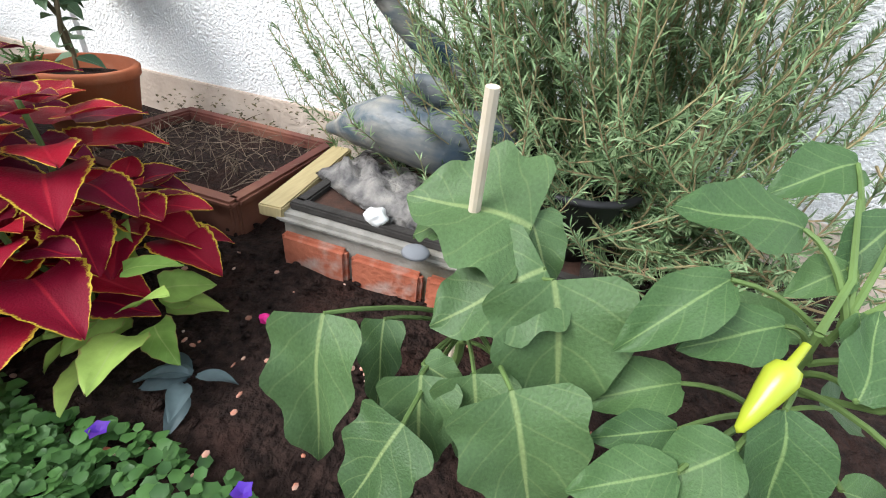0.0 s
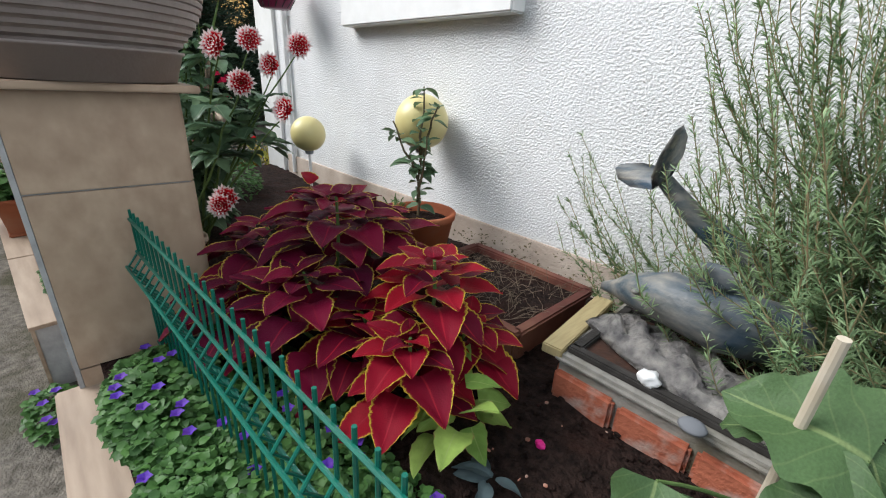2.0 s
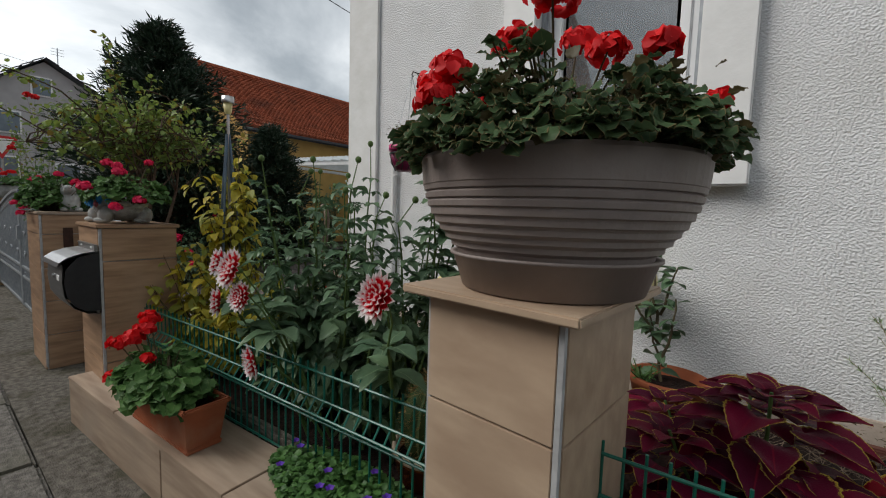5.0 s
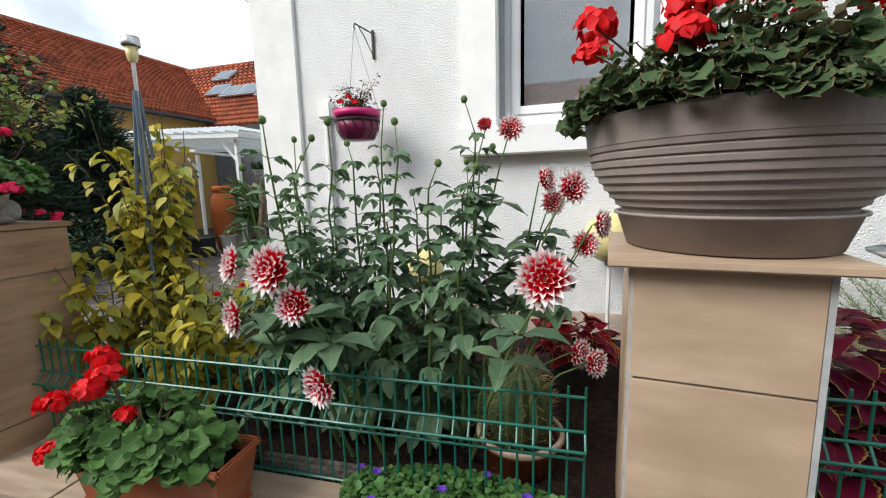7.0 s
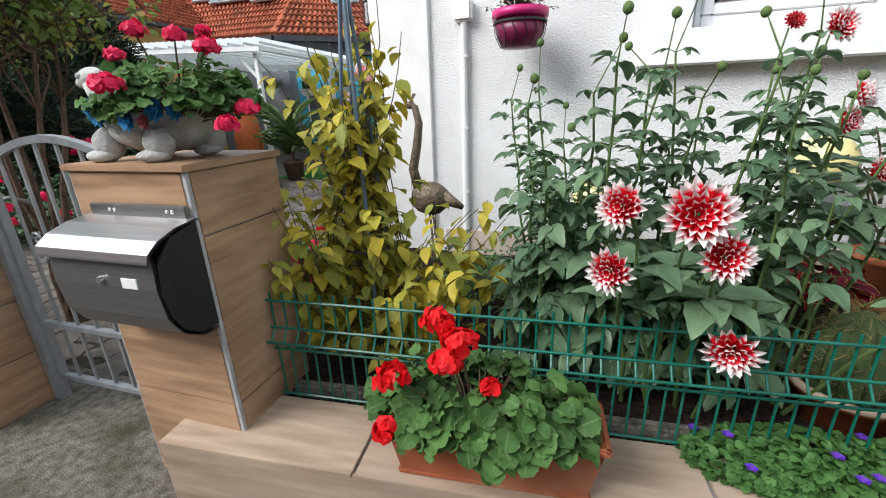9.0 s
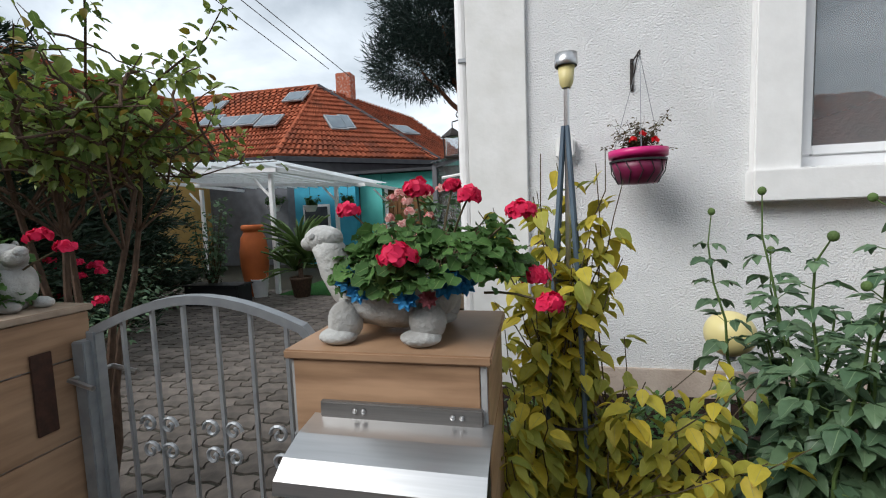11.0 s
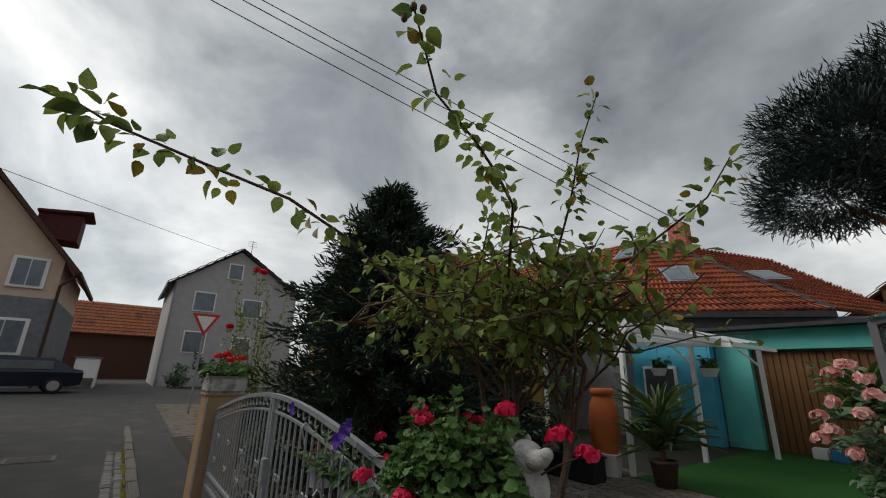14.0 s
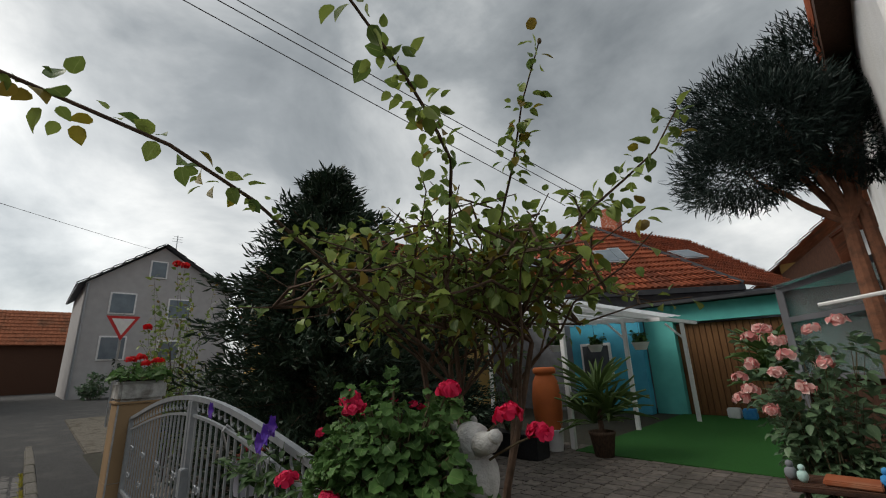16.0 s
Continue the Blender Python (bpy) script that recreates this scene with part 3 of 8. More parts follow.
struct("driveway_strip", box((-17.2, -2.0, -0.052), (15.6, 0.74, 0.096)), ASPHALT, "asphalt footway beyond the gate", "pavement")
struct("verge", box((-20, -0.6, 0.02), (8.2, 1.9, 0.13), 0.02, ry=1.3), CONCRETE, "pale paved corner island with a kerb", "pavement")
struct("yard_floor", box((-9.3, 5.0, -0.06), (13.1, 13.5, 0.1)), JOINT, "sunken sand bed of the yard paving", "floor")
struct("turf", box((-5.2, 7.6, 0.0), (4.6, 6.0, 0.03)), TURF, "bright green artificial turf on the yard", "turf")

# bed soil, uneven
sb = bmesh.new()
bmesh.ops.create_grid(sb, x_segments=90, y_segments=34, size=0.5, matrix=Matrix.Translation((0.1, -0.9, 0.27)) @ Matrix.Diagonal((5.7, 1.86, 1, 1)))
for v in sb.verts:
    v.co.z -= 0.06 * max(0.0, min(1.0, (v.co.x - 1.3) * 2.5)) * max(0.0, min(1.0, (-1.15 - v.co.y) * 5))
    v.co.z += 0.022 * noise.noise(v.co * 5) + 0.012 * noise.noise(v.co * 19)
struct("bed_soil", sb, SOIL, "dark crumbly garden soil in the front bed", "soil", True)
struct("bed_base", box((0.1, -0.95, 0.075), (5.6, 1.85, 0.23)), SOIL, "earth under the front bed", "soil")

# house: front wall with the window opening
WX0, WX1, WZ0, WZ1 = -0.80, 0.17, 1.73, 3.05
wb = bmesh.new()
for x0, x1, z0, z1 in ((-2.77, WX0, 0, 5.2), (WX1, 4.2, 0, 5.2), (WX0, WX1, 0, WZ0), (WX0, WX1, WZ1, 5.2)):
    box(((x0 + x1) / 2, 0.15, (z0 + z1) / 2), (x1 - x0, 0.3, z1 - z0), 0, wb)
struct("wall_front", wb, PLASTER, "white roughcast front wall of the house", "wall")
struct("wall_side", box((-2.62, 4.65, 2.6), (0.3, 8.7, 5.2)), PLASTER, "white plastered side wall of the house", "wall")
struct("wall_back", box((0.9, 8.85, 2.6), (6.7, 0.3, 5.2)), PLASTER, "white back wall", "wall")
struct("wall_east", box((4.05, 4.5, 2.6), (0.3, 8.4, 5.2)), PLASTER, "white far side wall", "wall")
# ceiling and floor are coloured near black to paint in the indoor shade
struct("ceiling", box((0.7, 4.5, 3.4), (6.4, 8.4, 0.12)), ROOM_SHADE, "ceiling with the unlit room's shade painted in", "ceiling")
struct("room_floor", box((0.7, 4.5, 0.8), (6.4, 8.4, 0.1)), ROOM_SHADE, "floor with the unlit room's shade painted in", "floor")
struct("pilaster", box((-2.577, -0.014, 2.6), (0.40, 0.032, 5.2), 0.006), SMOOTH, "smooth white corner pilaster", "trim")
struct("plinth", box((0.7, -0.012, 0.27), (6.0, 0.022, 0.36), 0.004), mat("stained_plinth", (0.55, 0.47, 0.4), (0.42, 0.34, 0.28), 6, 0.95, bump=0.6, bscale=60), "stained plaster at the foot of the wall", "trim")
struct("eave_soffit", box((-2.86, 4.0, 4.62), (0.22, 9.0, 0.05)), BROWN, "dark brown boarded eave of the house", "eave")
struct("eave_fascia", box((-2.985, 4.0, 4.68), (0.03, 9.0, 0.2)), BROWN, "dark brown eave board", "eave")
struct("eave_front", box((0.6, -0.02, 4.95), (7.3, 0.3, 0.06)), BROWN, "dark brown front eave", "eave")
rb = bmesh.new()
box((0.6, 4.3, 6.2), (7.6, 9.4, 0.12), 0, rb, ry=-18)
struct("house_roof", rb, ROOF, "red tiled roof of the house", "roof")

# window
win = tagged(new("window_1"), "white plastic window with a deep white surround", "window", "", "structure")
for nm, c, s in (("surround", (WX0 - 0.125, -0.03, 2.35), (0.25, 0.07, 1.5)), ("surround", (WX1 + 0.125, -0.03, 2.35), (0.25, 0.07, 1.5)),
                 ("surround", (WX0 / 2 + WX1 / 2, -0.03, 3.18), (1.47, 0.07, 0.25)), ("window_sill", (-0.315, -0.035, 1.622), (1.5, 0.13, 0.19))):
    part(nm, box(c, s, 0.008), TRIM, win)
fr = bmesh.new()
for x in (WX0 + 0.035, WX1 - 0.035):
    box((x, 0.13, 2.38), (0.07, 0.07, 1.3), 0.006, fr)
box((-0.315, 0.128, WZ0 + 0.035), (0.83, 0.066, 0.07), 0.006, fr)
box((-0.315, 0.128, WZ1 - 0.035), (0.83, 0.066, 0.07), 0.006, fr)
part("window_frame", fr, PVC, win)
sf = bmesh.new()
for x in (WX0 + 0.1, WX1 - 0.1):
    box((x, 0.115, 2.38), (0.06, 0.06, 1.16), 0.008, sf)
for z in (WZ0 + 0.1, WZ1 - 0.1):
    box((-0.315, 0.113, z), (0.71, 0.058, 0.06), 0.006, sf)
part("sash", sf, PVC, win)
for x in (WX0 + 0.014, WX1 - 0.014):
    part("shutter_rail", box((x, 0.05, 2.38), (0.028, 0.05, 1.3), 0.004), GALV, win)
pn = part("pane", box((-0.315, 0.13, 2.39), (0.66, 0.012, 1.1)), GLASS, win)
pn.visible_shadow = False
part("inner_sill", box((-0.315, 0.27, 1.72), (0.97, 0.2, 0.03)), TRIM, win)

# conduit and box on the wall
con = thing("meter_box", pose(-2.135, 0, 0), "white plastic cable box with a conduit on the wall", "cable box")
part("box", box((0, -0.035, 1.93), (0.12, 0.07, 0.13), 0.012), TRIM, con)
part("conduit", tube([(0, -0.03, 1.87), (0, -0.03, 0.3)], 0.022, seg=10), TRIM, con)
for z in (1.66, 1.2, 0.75):
    part("clip", box((0, -0.03, z), (0.06, 0.04, 0.02), 0.004), TRIM, con)
dp = thing("downpipe", pose(-2.83, 0.12, 0), "white downpipe at the house corner", "pipe")
part("pipe", tube([(0, 0, 0), (0, 0, 4.4)], 0.04, seg=12), WHITE, dp)
for z in (1.1, 2.6):
    part("bracket", box((0.03, 0, z), (0.1, 0.1, 0.03), 0.004), GALV, dp)

# low front wall with its coping
lw = tagged(new("low_wall"), "low front wall clad in wood-look tiles", "wall", "", "structure")
lw.matrix_basis = pose(-2.74, -2.175, 0, 0, 0, 4) @ Matrix.Translation((2.74, 2.142, 0))
part("core", box((-1.42, -1.985, 0.135), (2.56, 0.29, 0.27)), GROUT, lw)
for i, (x0, x1) in enumerate(((-2.72, -1.48), (-1.475, -0.13))):
    part("front_tile", box(((x0 + x1) / 2, -2.136, 0.14), (x1 - x0 - 0.006, 0.012, 0.28), 0.002), TILE_L, lw)
for x0, x1 in ((-2.72, -2.0), (-1.995, -0.96), (-0.955, -0.13)):
    part("top_tile", box(((x0 + x1) / 2, -1.995, 0.279), (x1 - x0 - 0.006, 0.3, 0.016), 0.002), TILE_L, lw)
part("end_tile", box((-2.716, -1.985, 0.135), (0.012, 0.28, 0.26)), TILE_L, lw)
le = tagged(new("kerb_slab"), "pale tiled slab along the foot of the coleus bed", "kerb", "", "structure")
for x0, x1 in ((0.2, 1.4), (1.405, 2.7)):
    part("top_tile", box(((x0 + x1) / 2, -1.84, 0.1), (x1 - x0 - 0.006, 0.24, 0.2), 0.006), TILE_L, le)
eg = thing("edging_stones", pose(-2.74, -2.175, 0, 0, 0, 4) @ Matrix.Translation((2.74, 2.142, 0)), "pale granular edging stones behind the fence", "edging", kind="structure")
for i in range(2):
    part("edging_stone", box((-1.9 + i * 1.005, -1.795, 0.27), (0.995, 0.045, 0.11), 0.012), CONCRETE, eg)


def pillar(name, x0, x1, yf, yb, zt, course, label, tile=TILE, over=0.03, turn=0.0, cap=None):
    """A tiled gate pillar: core, tiles with grout between, cap."""
    cx, cy, w, d = (x0 + x1) / 2, (yf + yb) / 2, x1 - x0, yb - yf
    p = tagged(thing(name, pose(cx, cy, 0, 0, 0, turn), label, "pillar"), kind="structure")
    part("core", box((0, 0, zt / 2 - 0.02), (w - 0.02, d - 0.02, zt - 0.04)), GROUT, p)
    zs = [0.0, *course, zt - 0.022]
    for z0, z1 in zip(zs, zs[1:]):
        h, z = z1 - z0 - 0.006, (z0 + z1) / 2
        part("tile", box((-0.004, -d / 2 + 0.005, z), (w - 0.024, 0.012, h), 0.0015), tile, p)
        part("tile", box((-0.004, d / 2 - 0.005, z), (w - 0.024, 0.012, h), 0.0015), tile, p)
        part("tile", box((w / 2 - 0.005, 0.004, z), (0.012, d - 0.024, h), 0.0015), tile, p)
        part("tile", box((-w / 2 + 0.005, 0.004, z), (0.012, d - 0.024, h), 0.0015), tile, p)
    for sx in (-1, 1):
        part("corner_joint", box((sx * (w / 2 - 0.008), -d / 2 + 0.008, zt / 2), (0.013, 0.013, zt - 0.05)), GROUT, p)
    part("cap", box((0, 0, zt - 0.011), (w + 2 * over, d + 2 * over, 0.022), 0.004), cap or tile, p)
    return p


pillar("pillar_1", -0.14, 0.245, -1.885, -1.45, 1.155, (0.27, 0.855), "tiled gate pillar carrying a large taupe bowl", TILE_B, 0.05, -4)
pillar("pillar_2", -2.92, -2.455, -2.06, -1.66, 1.215, (0.4, 1.0), "tiled gate pillar with a steel letterbox", TILE, 0.012)
pillar("pillar_3", -4.43, -3.872, -2.115, -1.785, 1.255, (0.28, 0.55, 0.81, 1.08), "tiled gate pillar with a stone animal on top", TILE, 0.008, 0.0, TILE_L)
pillar("pillar_4", -9.2, -8.78, -2.05, -1.65, 1.36, (0.6,), "plain rendered gate post at the far end", mat("ochre_post_render", (0.34, 0.23, 0.13), (0.27, 0.18, 0.1), 3, 0.9), 0.02)

# kerb stones and the gutter of setts
kb = tagged(new("kerb"), "row of worn concrete kerb stones", "kerb", "", "structure")
km = bpy.data.meshes.new("kerb_stone")
t_ = box((0, 0, 0), (0.985, 0.15, 0.2), 0.018)
t_.to_mesh(km)
t_.free()
for i in range(30):
    link("kerb_stone", km, KERB, kb, m=pose(4.2 - i, -2.45 - 0.004 * math.sin(i * 2.1), -0.09 + 0.004 * math.sin(i * 1.3), 0, 0.3 * math.sin(i), 0.2 * math.sin(i * 3)))
gt = tagged(new("gutter"), "gutter of uneven grey setts along the street", "gutter", "", "structure")
cms = []
for k in range(4):
    cb = box((0, 0, 0), (0.165, 0.14, 0.1), 0.016)
    for v in cb.verts:
        v.co += Vector((noise.noise(v.co * 9 + Vector((k * 5, 0, 0))), noise.noise(v.co * 9 + Vector((0, k * 7, 3))), noise.noise(v.co * 11))) * 0.012
    cm = bpy.data.meshes.new("sett")
    cb.to_mesh(cm)
    cb.free()
    cms.append(cm)
for i in range(146):
    for j in range(2):
        link("sett", cms[(i * 3 + j) % 4], COBBLE, gt, m=pose(2.0 - i * 0.178 - 0.09 * j + rnd(-0.006, 0.006), -2.605 - 0.148 * j, -0.135 + rnd(-0.006, 0.006), rnd(-2, 2), rnd(-2, 2), rnd(-3, 3)))

# yard pavers: zigzag stones near the gate one by one, the rest joined
def paver_bm(bm, x, y, z):
    w, h = 0.108, 0.22
    pts = [(-w, -h / 2), (-w * 0.35, -h / 2 - 0.012), (w * 0.35, -h / 2 + 0.012), (w, -h / 2), (w - 0.02, -h / 4), (w + 0.015, 0.0), (w - 0.02, h / 4), (w, h / 2), (w * 0.35, h / 2 + 0.012), (-w * 0.35, h / 2 - 0.012), (-w, h / 2), (-w - 0.02, h / 4), (-w + 0.015, 0.0), (-w - 0.02, -h / 4)]
    lo = [bm.verts.new((x + a, y + b * 0.97, z - 0.03)) for a, b in pts]
    hi = [bm.verts.new((x + a * 0.965, y + b * 0.935, z)) for a, b in pts]
    bm.faces.new(hi)
    for k in range(len(pts)):
        j = (k + 1) % len(pts)
        bm.faces.new((lo[k], lo[j], hi[j], hi[k]))


yp = tagged(new("yard_paving"), "brown-grey interlocking concrete pavers in the yard", "paving", "", "structure")
pb_ = bmesh.new()
paver_bm(pb_, 0, 0, 0)
pme = bpy.data.meshes.new("paver")
pb_.to_mesh(pme)
pb_.free()
rest = bmesh.new()
count = 0
for i in range(58):
    for j in range(30):
        x, y = -2.95 - i * 0.222, -1.55 + j * 0.235 + (0.117 if i % 2 else 0)
        if x < -5.4 and y < -1.2 or y > 5.2:
            continue
        if -6.6 < x < -2.9 and y < 2.2 and count < 290:
            link("paver", pme, PAVER, yp, m=pose(x, y, 0.002 + rnd(-0.003, 0.003), rnd(-0.5, 0.5), rnd(-0.5, 0.5), rnd(-1, 1)))
            count += 1
        else:
            paver_bm(rest, x, y, 0.002 + rnd(-0.003, 0.003))
tagged(part("paving_rest", rest, PAVER, yp), kind="stuff")

# ---- the buildings round the yard and down the street ----
def roof_plane(name, a, b, c, d, material, parent, nu=24, nv=12, lip=0.055):
    """A tiled plane a-b (eave) to d-c (ridge): courses step, pantiles ripple."""
    a, b, c, d = (Vector(p) for p in (a, b, c, d))
    nor = (b - a).cross(d - a).normalized()
    if nor.z < 0:
        nor = -nor
    vs, fs, uv = [], [], []
    for r in range(nv):
        for k in range(nu):
            for e in range(2):
                lo, hi = r / nv, (r + 1) / nv
                u0, u1 = k / nu, (k + 1) / nu
                if e == 0:
                    us, h = (u0, u0 + (u1 - u0) * 0.55), lip * 0.9
                else:
                    us, h = (u0 + (u1 - u0) * 0.55, u1), 0.0
                q = []
                for v_, lift in ((lo, lip), (hi, 0.0)):
                    for u in us:
                        p = a.lerp(b, u).lerp(d.lerp(c, u), v_)
                        q.append(p + nor * (lift + h))
                n0 = len(vs)
                vs += [tuple(q[0]), tuple(q[1]), tuple(q[3]), tuple(q[2])]
                low = [q[0] - nor * (lift + h + lip), q[1] - nor * (lip + h)]
                vs += [tuple(low[0]), tuple(low[1])]
                uv += [(0, 0)] * 6
                fs += [(n0, n0 + 1, n0 + 2, n0 + 3), (n0 + 4, n0 + 5, n0 + 1, n0)]
    for r in range(nv):
        n0 = len(vs)
        for u, v_ in ((0, r / nv), (1, r / nv), (1, (r + 1) / nv), (0, (r + 1) / nv)):
            vs.append(tuple(a.lerp(b, u).lerp(d.lerp(c, u), v_) - nor * 0.02))
            uv.append((0, 0))
        fs.append((n0, n0 + 1, n0 + 2, n0 + 3))
    me = mesh_from(name, np.array(vs), np.array(fs), np.array(uv), False)
    return link(name, me, material, parent)


def slab(name, pts, h, material, parent, label=""):
    bm = bmesh.new()
    lo = [bm.verts.new(p) for p in pts]
    hi = [bm.verts.new(Vector(p) + Vector(h)) for p in pts]
    bm.faces.new(lo[::-1])
    bm.faces.new(hi)
    for k in range(len(pts)):
        j = (k + 1) % len(pts)
        bm.faces.new((lo[k], lo[j], hi[j], hi[k]))
    bmesh.ops.recalc_face_normals(bm, faces=bm.faces)
    return part(name, bm, material, parent, label)


C0, R0, AP = (-10.7, 9.6, 3.72), (-5.9, 13.3, 3.72), (-11.1, 13.6, 7.15)
barn = thing("hip_roofed_house", pose(0, 0, 0), "long house with a red tiled hip roof behind the yard", "house")
roof_plane("roof", C0, R0, AP, AP, ROOF, barn, 30, 16)
roof_plane("roof", (-13.4, 9.5, 3.72), C0, AP, (-18.8, 13.4, 7.15), ROOF, barn, 26, 16)
roof_plane("roof", R0, (-4.6, 17.5, 3.72), (-8.7, 19.0, 6.9), AP, ROOF, barn, 30, 16)
slab("wall", [(-16, 9.8, 0), (-10.6, 10.0, 0), (-6.3, 13.6, 0), (-1, 17.4, 0), (-1, 19, 0), (-16, 19, 0)], (0, 0, 3.6), GREYST, barn)
part("eave_board", tube([Vector(C0) + Vector((0.05, -0.05, -0.12)), Vector(R0) + Vector((0, 0, -0.12))], 0.12, seg=4), FASCIA, barn)
part("eave_board", tube([(-13.6, 9.45, 3.6), Vector(C0) + Vector((0, -0.05, -0.12))], 0.12, seg=4), FASCIA, barn)
part("hip_ridge", tube([C0, AP], 0.09, seg=6), ROOF, barn)
part("hip_ridge", tube([Vector(AP) + Vector((0, 0, 0.02)), R0], 0.11, seg=6), FASCIA, barn)
part("ridge", tube([AP, (-18.8, 13.4, 7.15)], 0.1, seg=6), ROOF, barn)
part("chimney", box((-10.4, 14.8, 7.2), (0.7, 0.55, 1.5), 0.02), BRICK, barn)


def skylight(p, q, parent, up):
    p, q = Vector(p), Vector(q)
    ax, up = (q - p), Vector(up)
    nor = ax.cross(up).normalized()
    if nor.z < 0:
        nor = -nor
    c = (p + q) / 2 + up / 2 + nor * 0.1
    m = Matrix((ax.normalized(), up.normalized(), nor)).transposed().to_4x4()
    m.translation = c
    f = bmesh.new()
    box((0, 0, 0), (ax.length + 0.14, up.length + 0.14, 0.07), 0.01, f)
    f.transform(m)
    w = part("skylight", f, GALV, parent)
    g = box((0, 0, 0.042), (ax.length, up.length, 0.01))
    g.transform(m)
    part("pane", g, SKYLT, w)


upr = (Vector(AP) - (Vector(C0) + Vector(R0)) / 2) * 0.16
for u, v in ((0.36, 0.34), (0.5, 0.36)):
    p = Vector(C0).lerp(Vector(R0), u).lerp(Vector(AP), v)
    skylight(p, p + (Vector(R0) - Vector(C0)) * (0.09 if u < 0.4 else 0.05), barn, upr)
upl = Vector((0, 4.2, 3.43)) * 0.13
for x, v in ((-11.9, 0.72), (-12.2, 0.36), (-13.2, 0.4), (-14.1, 0.4), (-15.0, 0.45), (-15.6, 0.7)):
    p = Vector((x, 9.4, 3.72)) + Vector((0, 4.0, 3.43)) * v
    skylight(p, p + Vector((0.75, 0.03, 0)), barn, upl)
rp_ = Vector(R0).lerp(Vector((-4.6, 17.5, 3.72)), 0.2).lerp(Vector(AP), 0.35)
skylight(rp_, rp_ + Vector((0.5, 0.4, 0)), barn, (Vector(AP) - Vector(R0)) * 0.1)

# the wing with the pantile roof that joins it
nb = thing("old_wing", pose(0, 0, 0), "old wing with an orange-red pantile roof", "house")
roof_plane("roof", (-13.3, 4.1, 4.0), (-13.3, 10.4, 4.0), (-18.8, 13.8, 7.3), (-18.8, 4.1, 7.3), ROOF, nb, 44, 20)
roof_plane("roof", (-24.3, 4.1, 4.0), (-24.3, 13.8, 4.0), (-18.8, 13.8, 7.3), (-18.8, 4.1, 7.3), ROOF, nb, 20, 10)
slab("wall", [(-24, 4.4, 0), (-13.6, 4.4, 0), (-13.6, 10.2, 0), (-24, 10.2, 0)], (0, 0, 3.95), OCHRE, nb)
slab("gable_wall", [(-24, 4.4, 3.95), (-13.6, 4.4, 3.95), (-18.8, 4.4, 7.1)], (0, 0.3, 0), OCHRE, nb)
part("ridge", tube([(-18.8, 4.0, 7.34), (-18.8, 13.8, 7.34)], 0.1, seg=6), ROOF, nb)
part("eave_gutter", tube([(-13.2, 4.1, 3.9), (-13.2, 10.4, 3.9)], 0.08, seg=6), FASCIA, nb)

# garage: turquoise, flat roofed, with a board door
ga = thing("garage", pose(0, 0, 0), "turquoise flat-roofed garage with a brown board door", "garage")
part("wall", box((-7.75, 10.7, 1.5), (0.8, 0.3, 3.0)), TURQ, ga)
part("wall", box((-6.0, 10.72, 2.75), (2.7, 0.26, 0.5)), TURQ, ga)
part("wall", box((-4.3, 10.7, 1.5), (0.8, 0.3, 3.0)), TURQ, ga)
part("blue_wall", box((-10.9, 10.3, 1.45), (5.5, 0.3, 2.9)), SKYBLUE, ga, "sky-blue rendered wall under the canopy")
part("roof_edge", box((-6.6, 10.6, 3.06), (6.2, 0.7, 0.1), 0.01), FASCIA, ga)
part("roof_deck", box((-6.6, 12.3, 3.0), (6.0, 3.2, 0.06)), FASCIA, ga)
gd = part("garage_door", box((-6.0, 10.82, 1.22), (2.7, 0.05, 2.46)), BROWN, ga)
for i in range(18):
    part("board", box((-7.27 + i * 0.15, 10.78, 1.22), (0.135, 0.03, 2.44), 0.006), DOOR_W, gd)
part("window", box((-9.6, 10.13, 1.5), (1.0, 0.06, 1.1), 0.01), WHITE, ga)
part("window_glass", box((-9.6, 10.09, 1.5), (0.84, 0.02, 0.94)), PANE_F, ga)

# pergola
pg = thing("canopy", pose(0, 0, 0), "white timber canopy with milky corrugated sheets", "canopy")
PA, PB, PC, PD = (-7.35, 4.6, 2.62), (-6.55, 7.6, 2.4), (-11.5, 7.6, 2.55), (-12.0, 4.6, 2.8)
for p in ((-7.45, 7.35), (-6.75, 9.3), (-7.6, 4.75), (-11.6, 7.3), (-11.8, 4.8)):
    part("post", box((p[0], p[1], 1.25), (0.09, 0.09, 2.5), 0.008), WHITE, pg)
    part("brace", tube([(p[0], p[1], 2.0), (p[0] - 0.4, p[1], 2.42)], 0.03, seg=4), WHITE, pg)
for a, b in (((-12.0, 4.6, 2.72), (-7.35, 4.6, 2.55)), ((-12.0, 7.35, 2.66), (-6.6, 7.35, 2.4)), ((-7.35, 4.6, 2.55), (-6.5, 9.6, 2.4)), ((-12, 4.6, 2.7), (-12, 9.6, 2.6))):
    part("beam", tube([a, b], 0.06, seg=4), WHITE, pg)
for i in range(13):
    x = -11.9 + i * 0.38
    part("rafter", tube([(x, 4.6, 2.8 - 0.012 * i), (x + 0.4, 9.6, 2.66 - 0.012 * i)], 0.03, seg=4), WHITE, pg)
bmp = bmesh.new()
prev = None
for i in range(61):
    x = -12.05 + i * 0.08
    z = 2.87 - 0.0025 * i + 0.02 * (i % 2)
    cur = [bmp.verts.new((x, 4.45, z)), bmp.verts.new((x + 0.5, 9.7, z - 0.12))]
    if prev:
        bmp.faces.new((prev[0], cur[0], cur[1], prev[1]))
    prev = cur
bmesh.ops.solidify(bmp, geom=bmp.faces[:], thickness=0.006)
part("roof_sheet", bmp, POLY, pg)

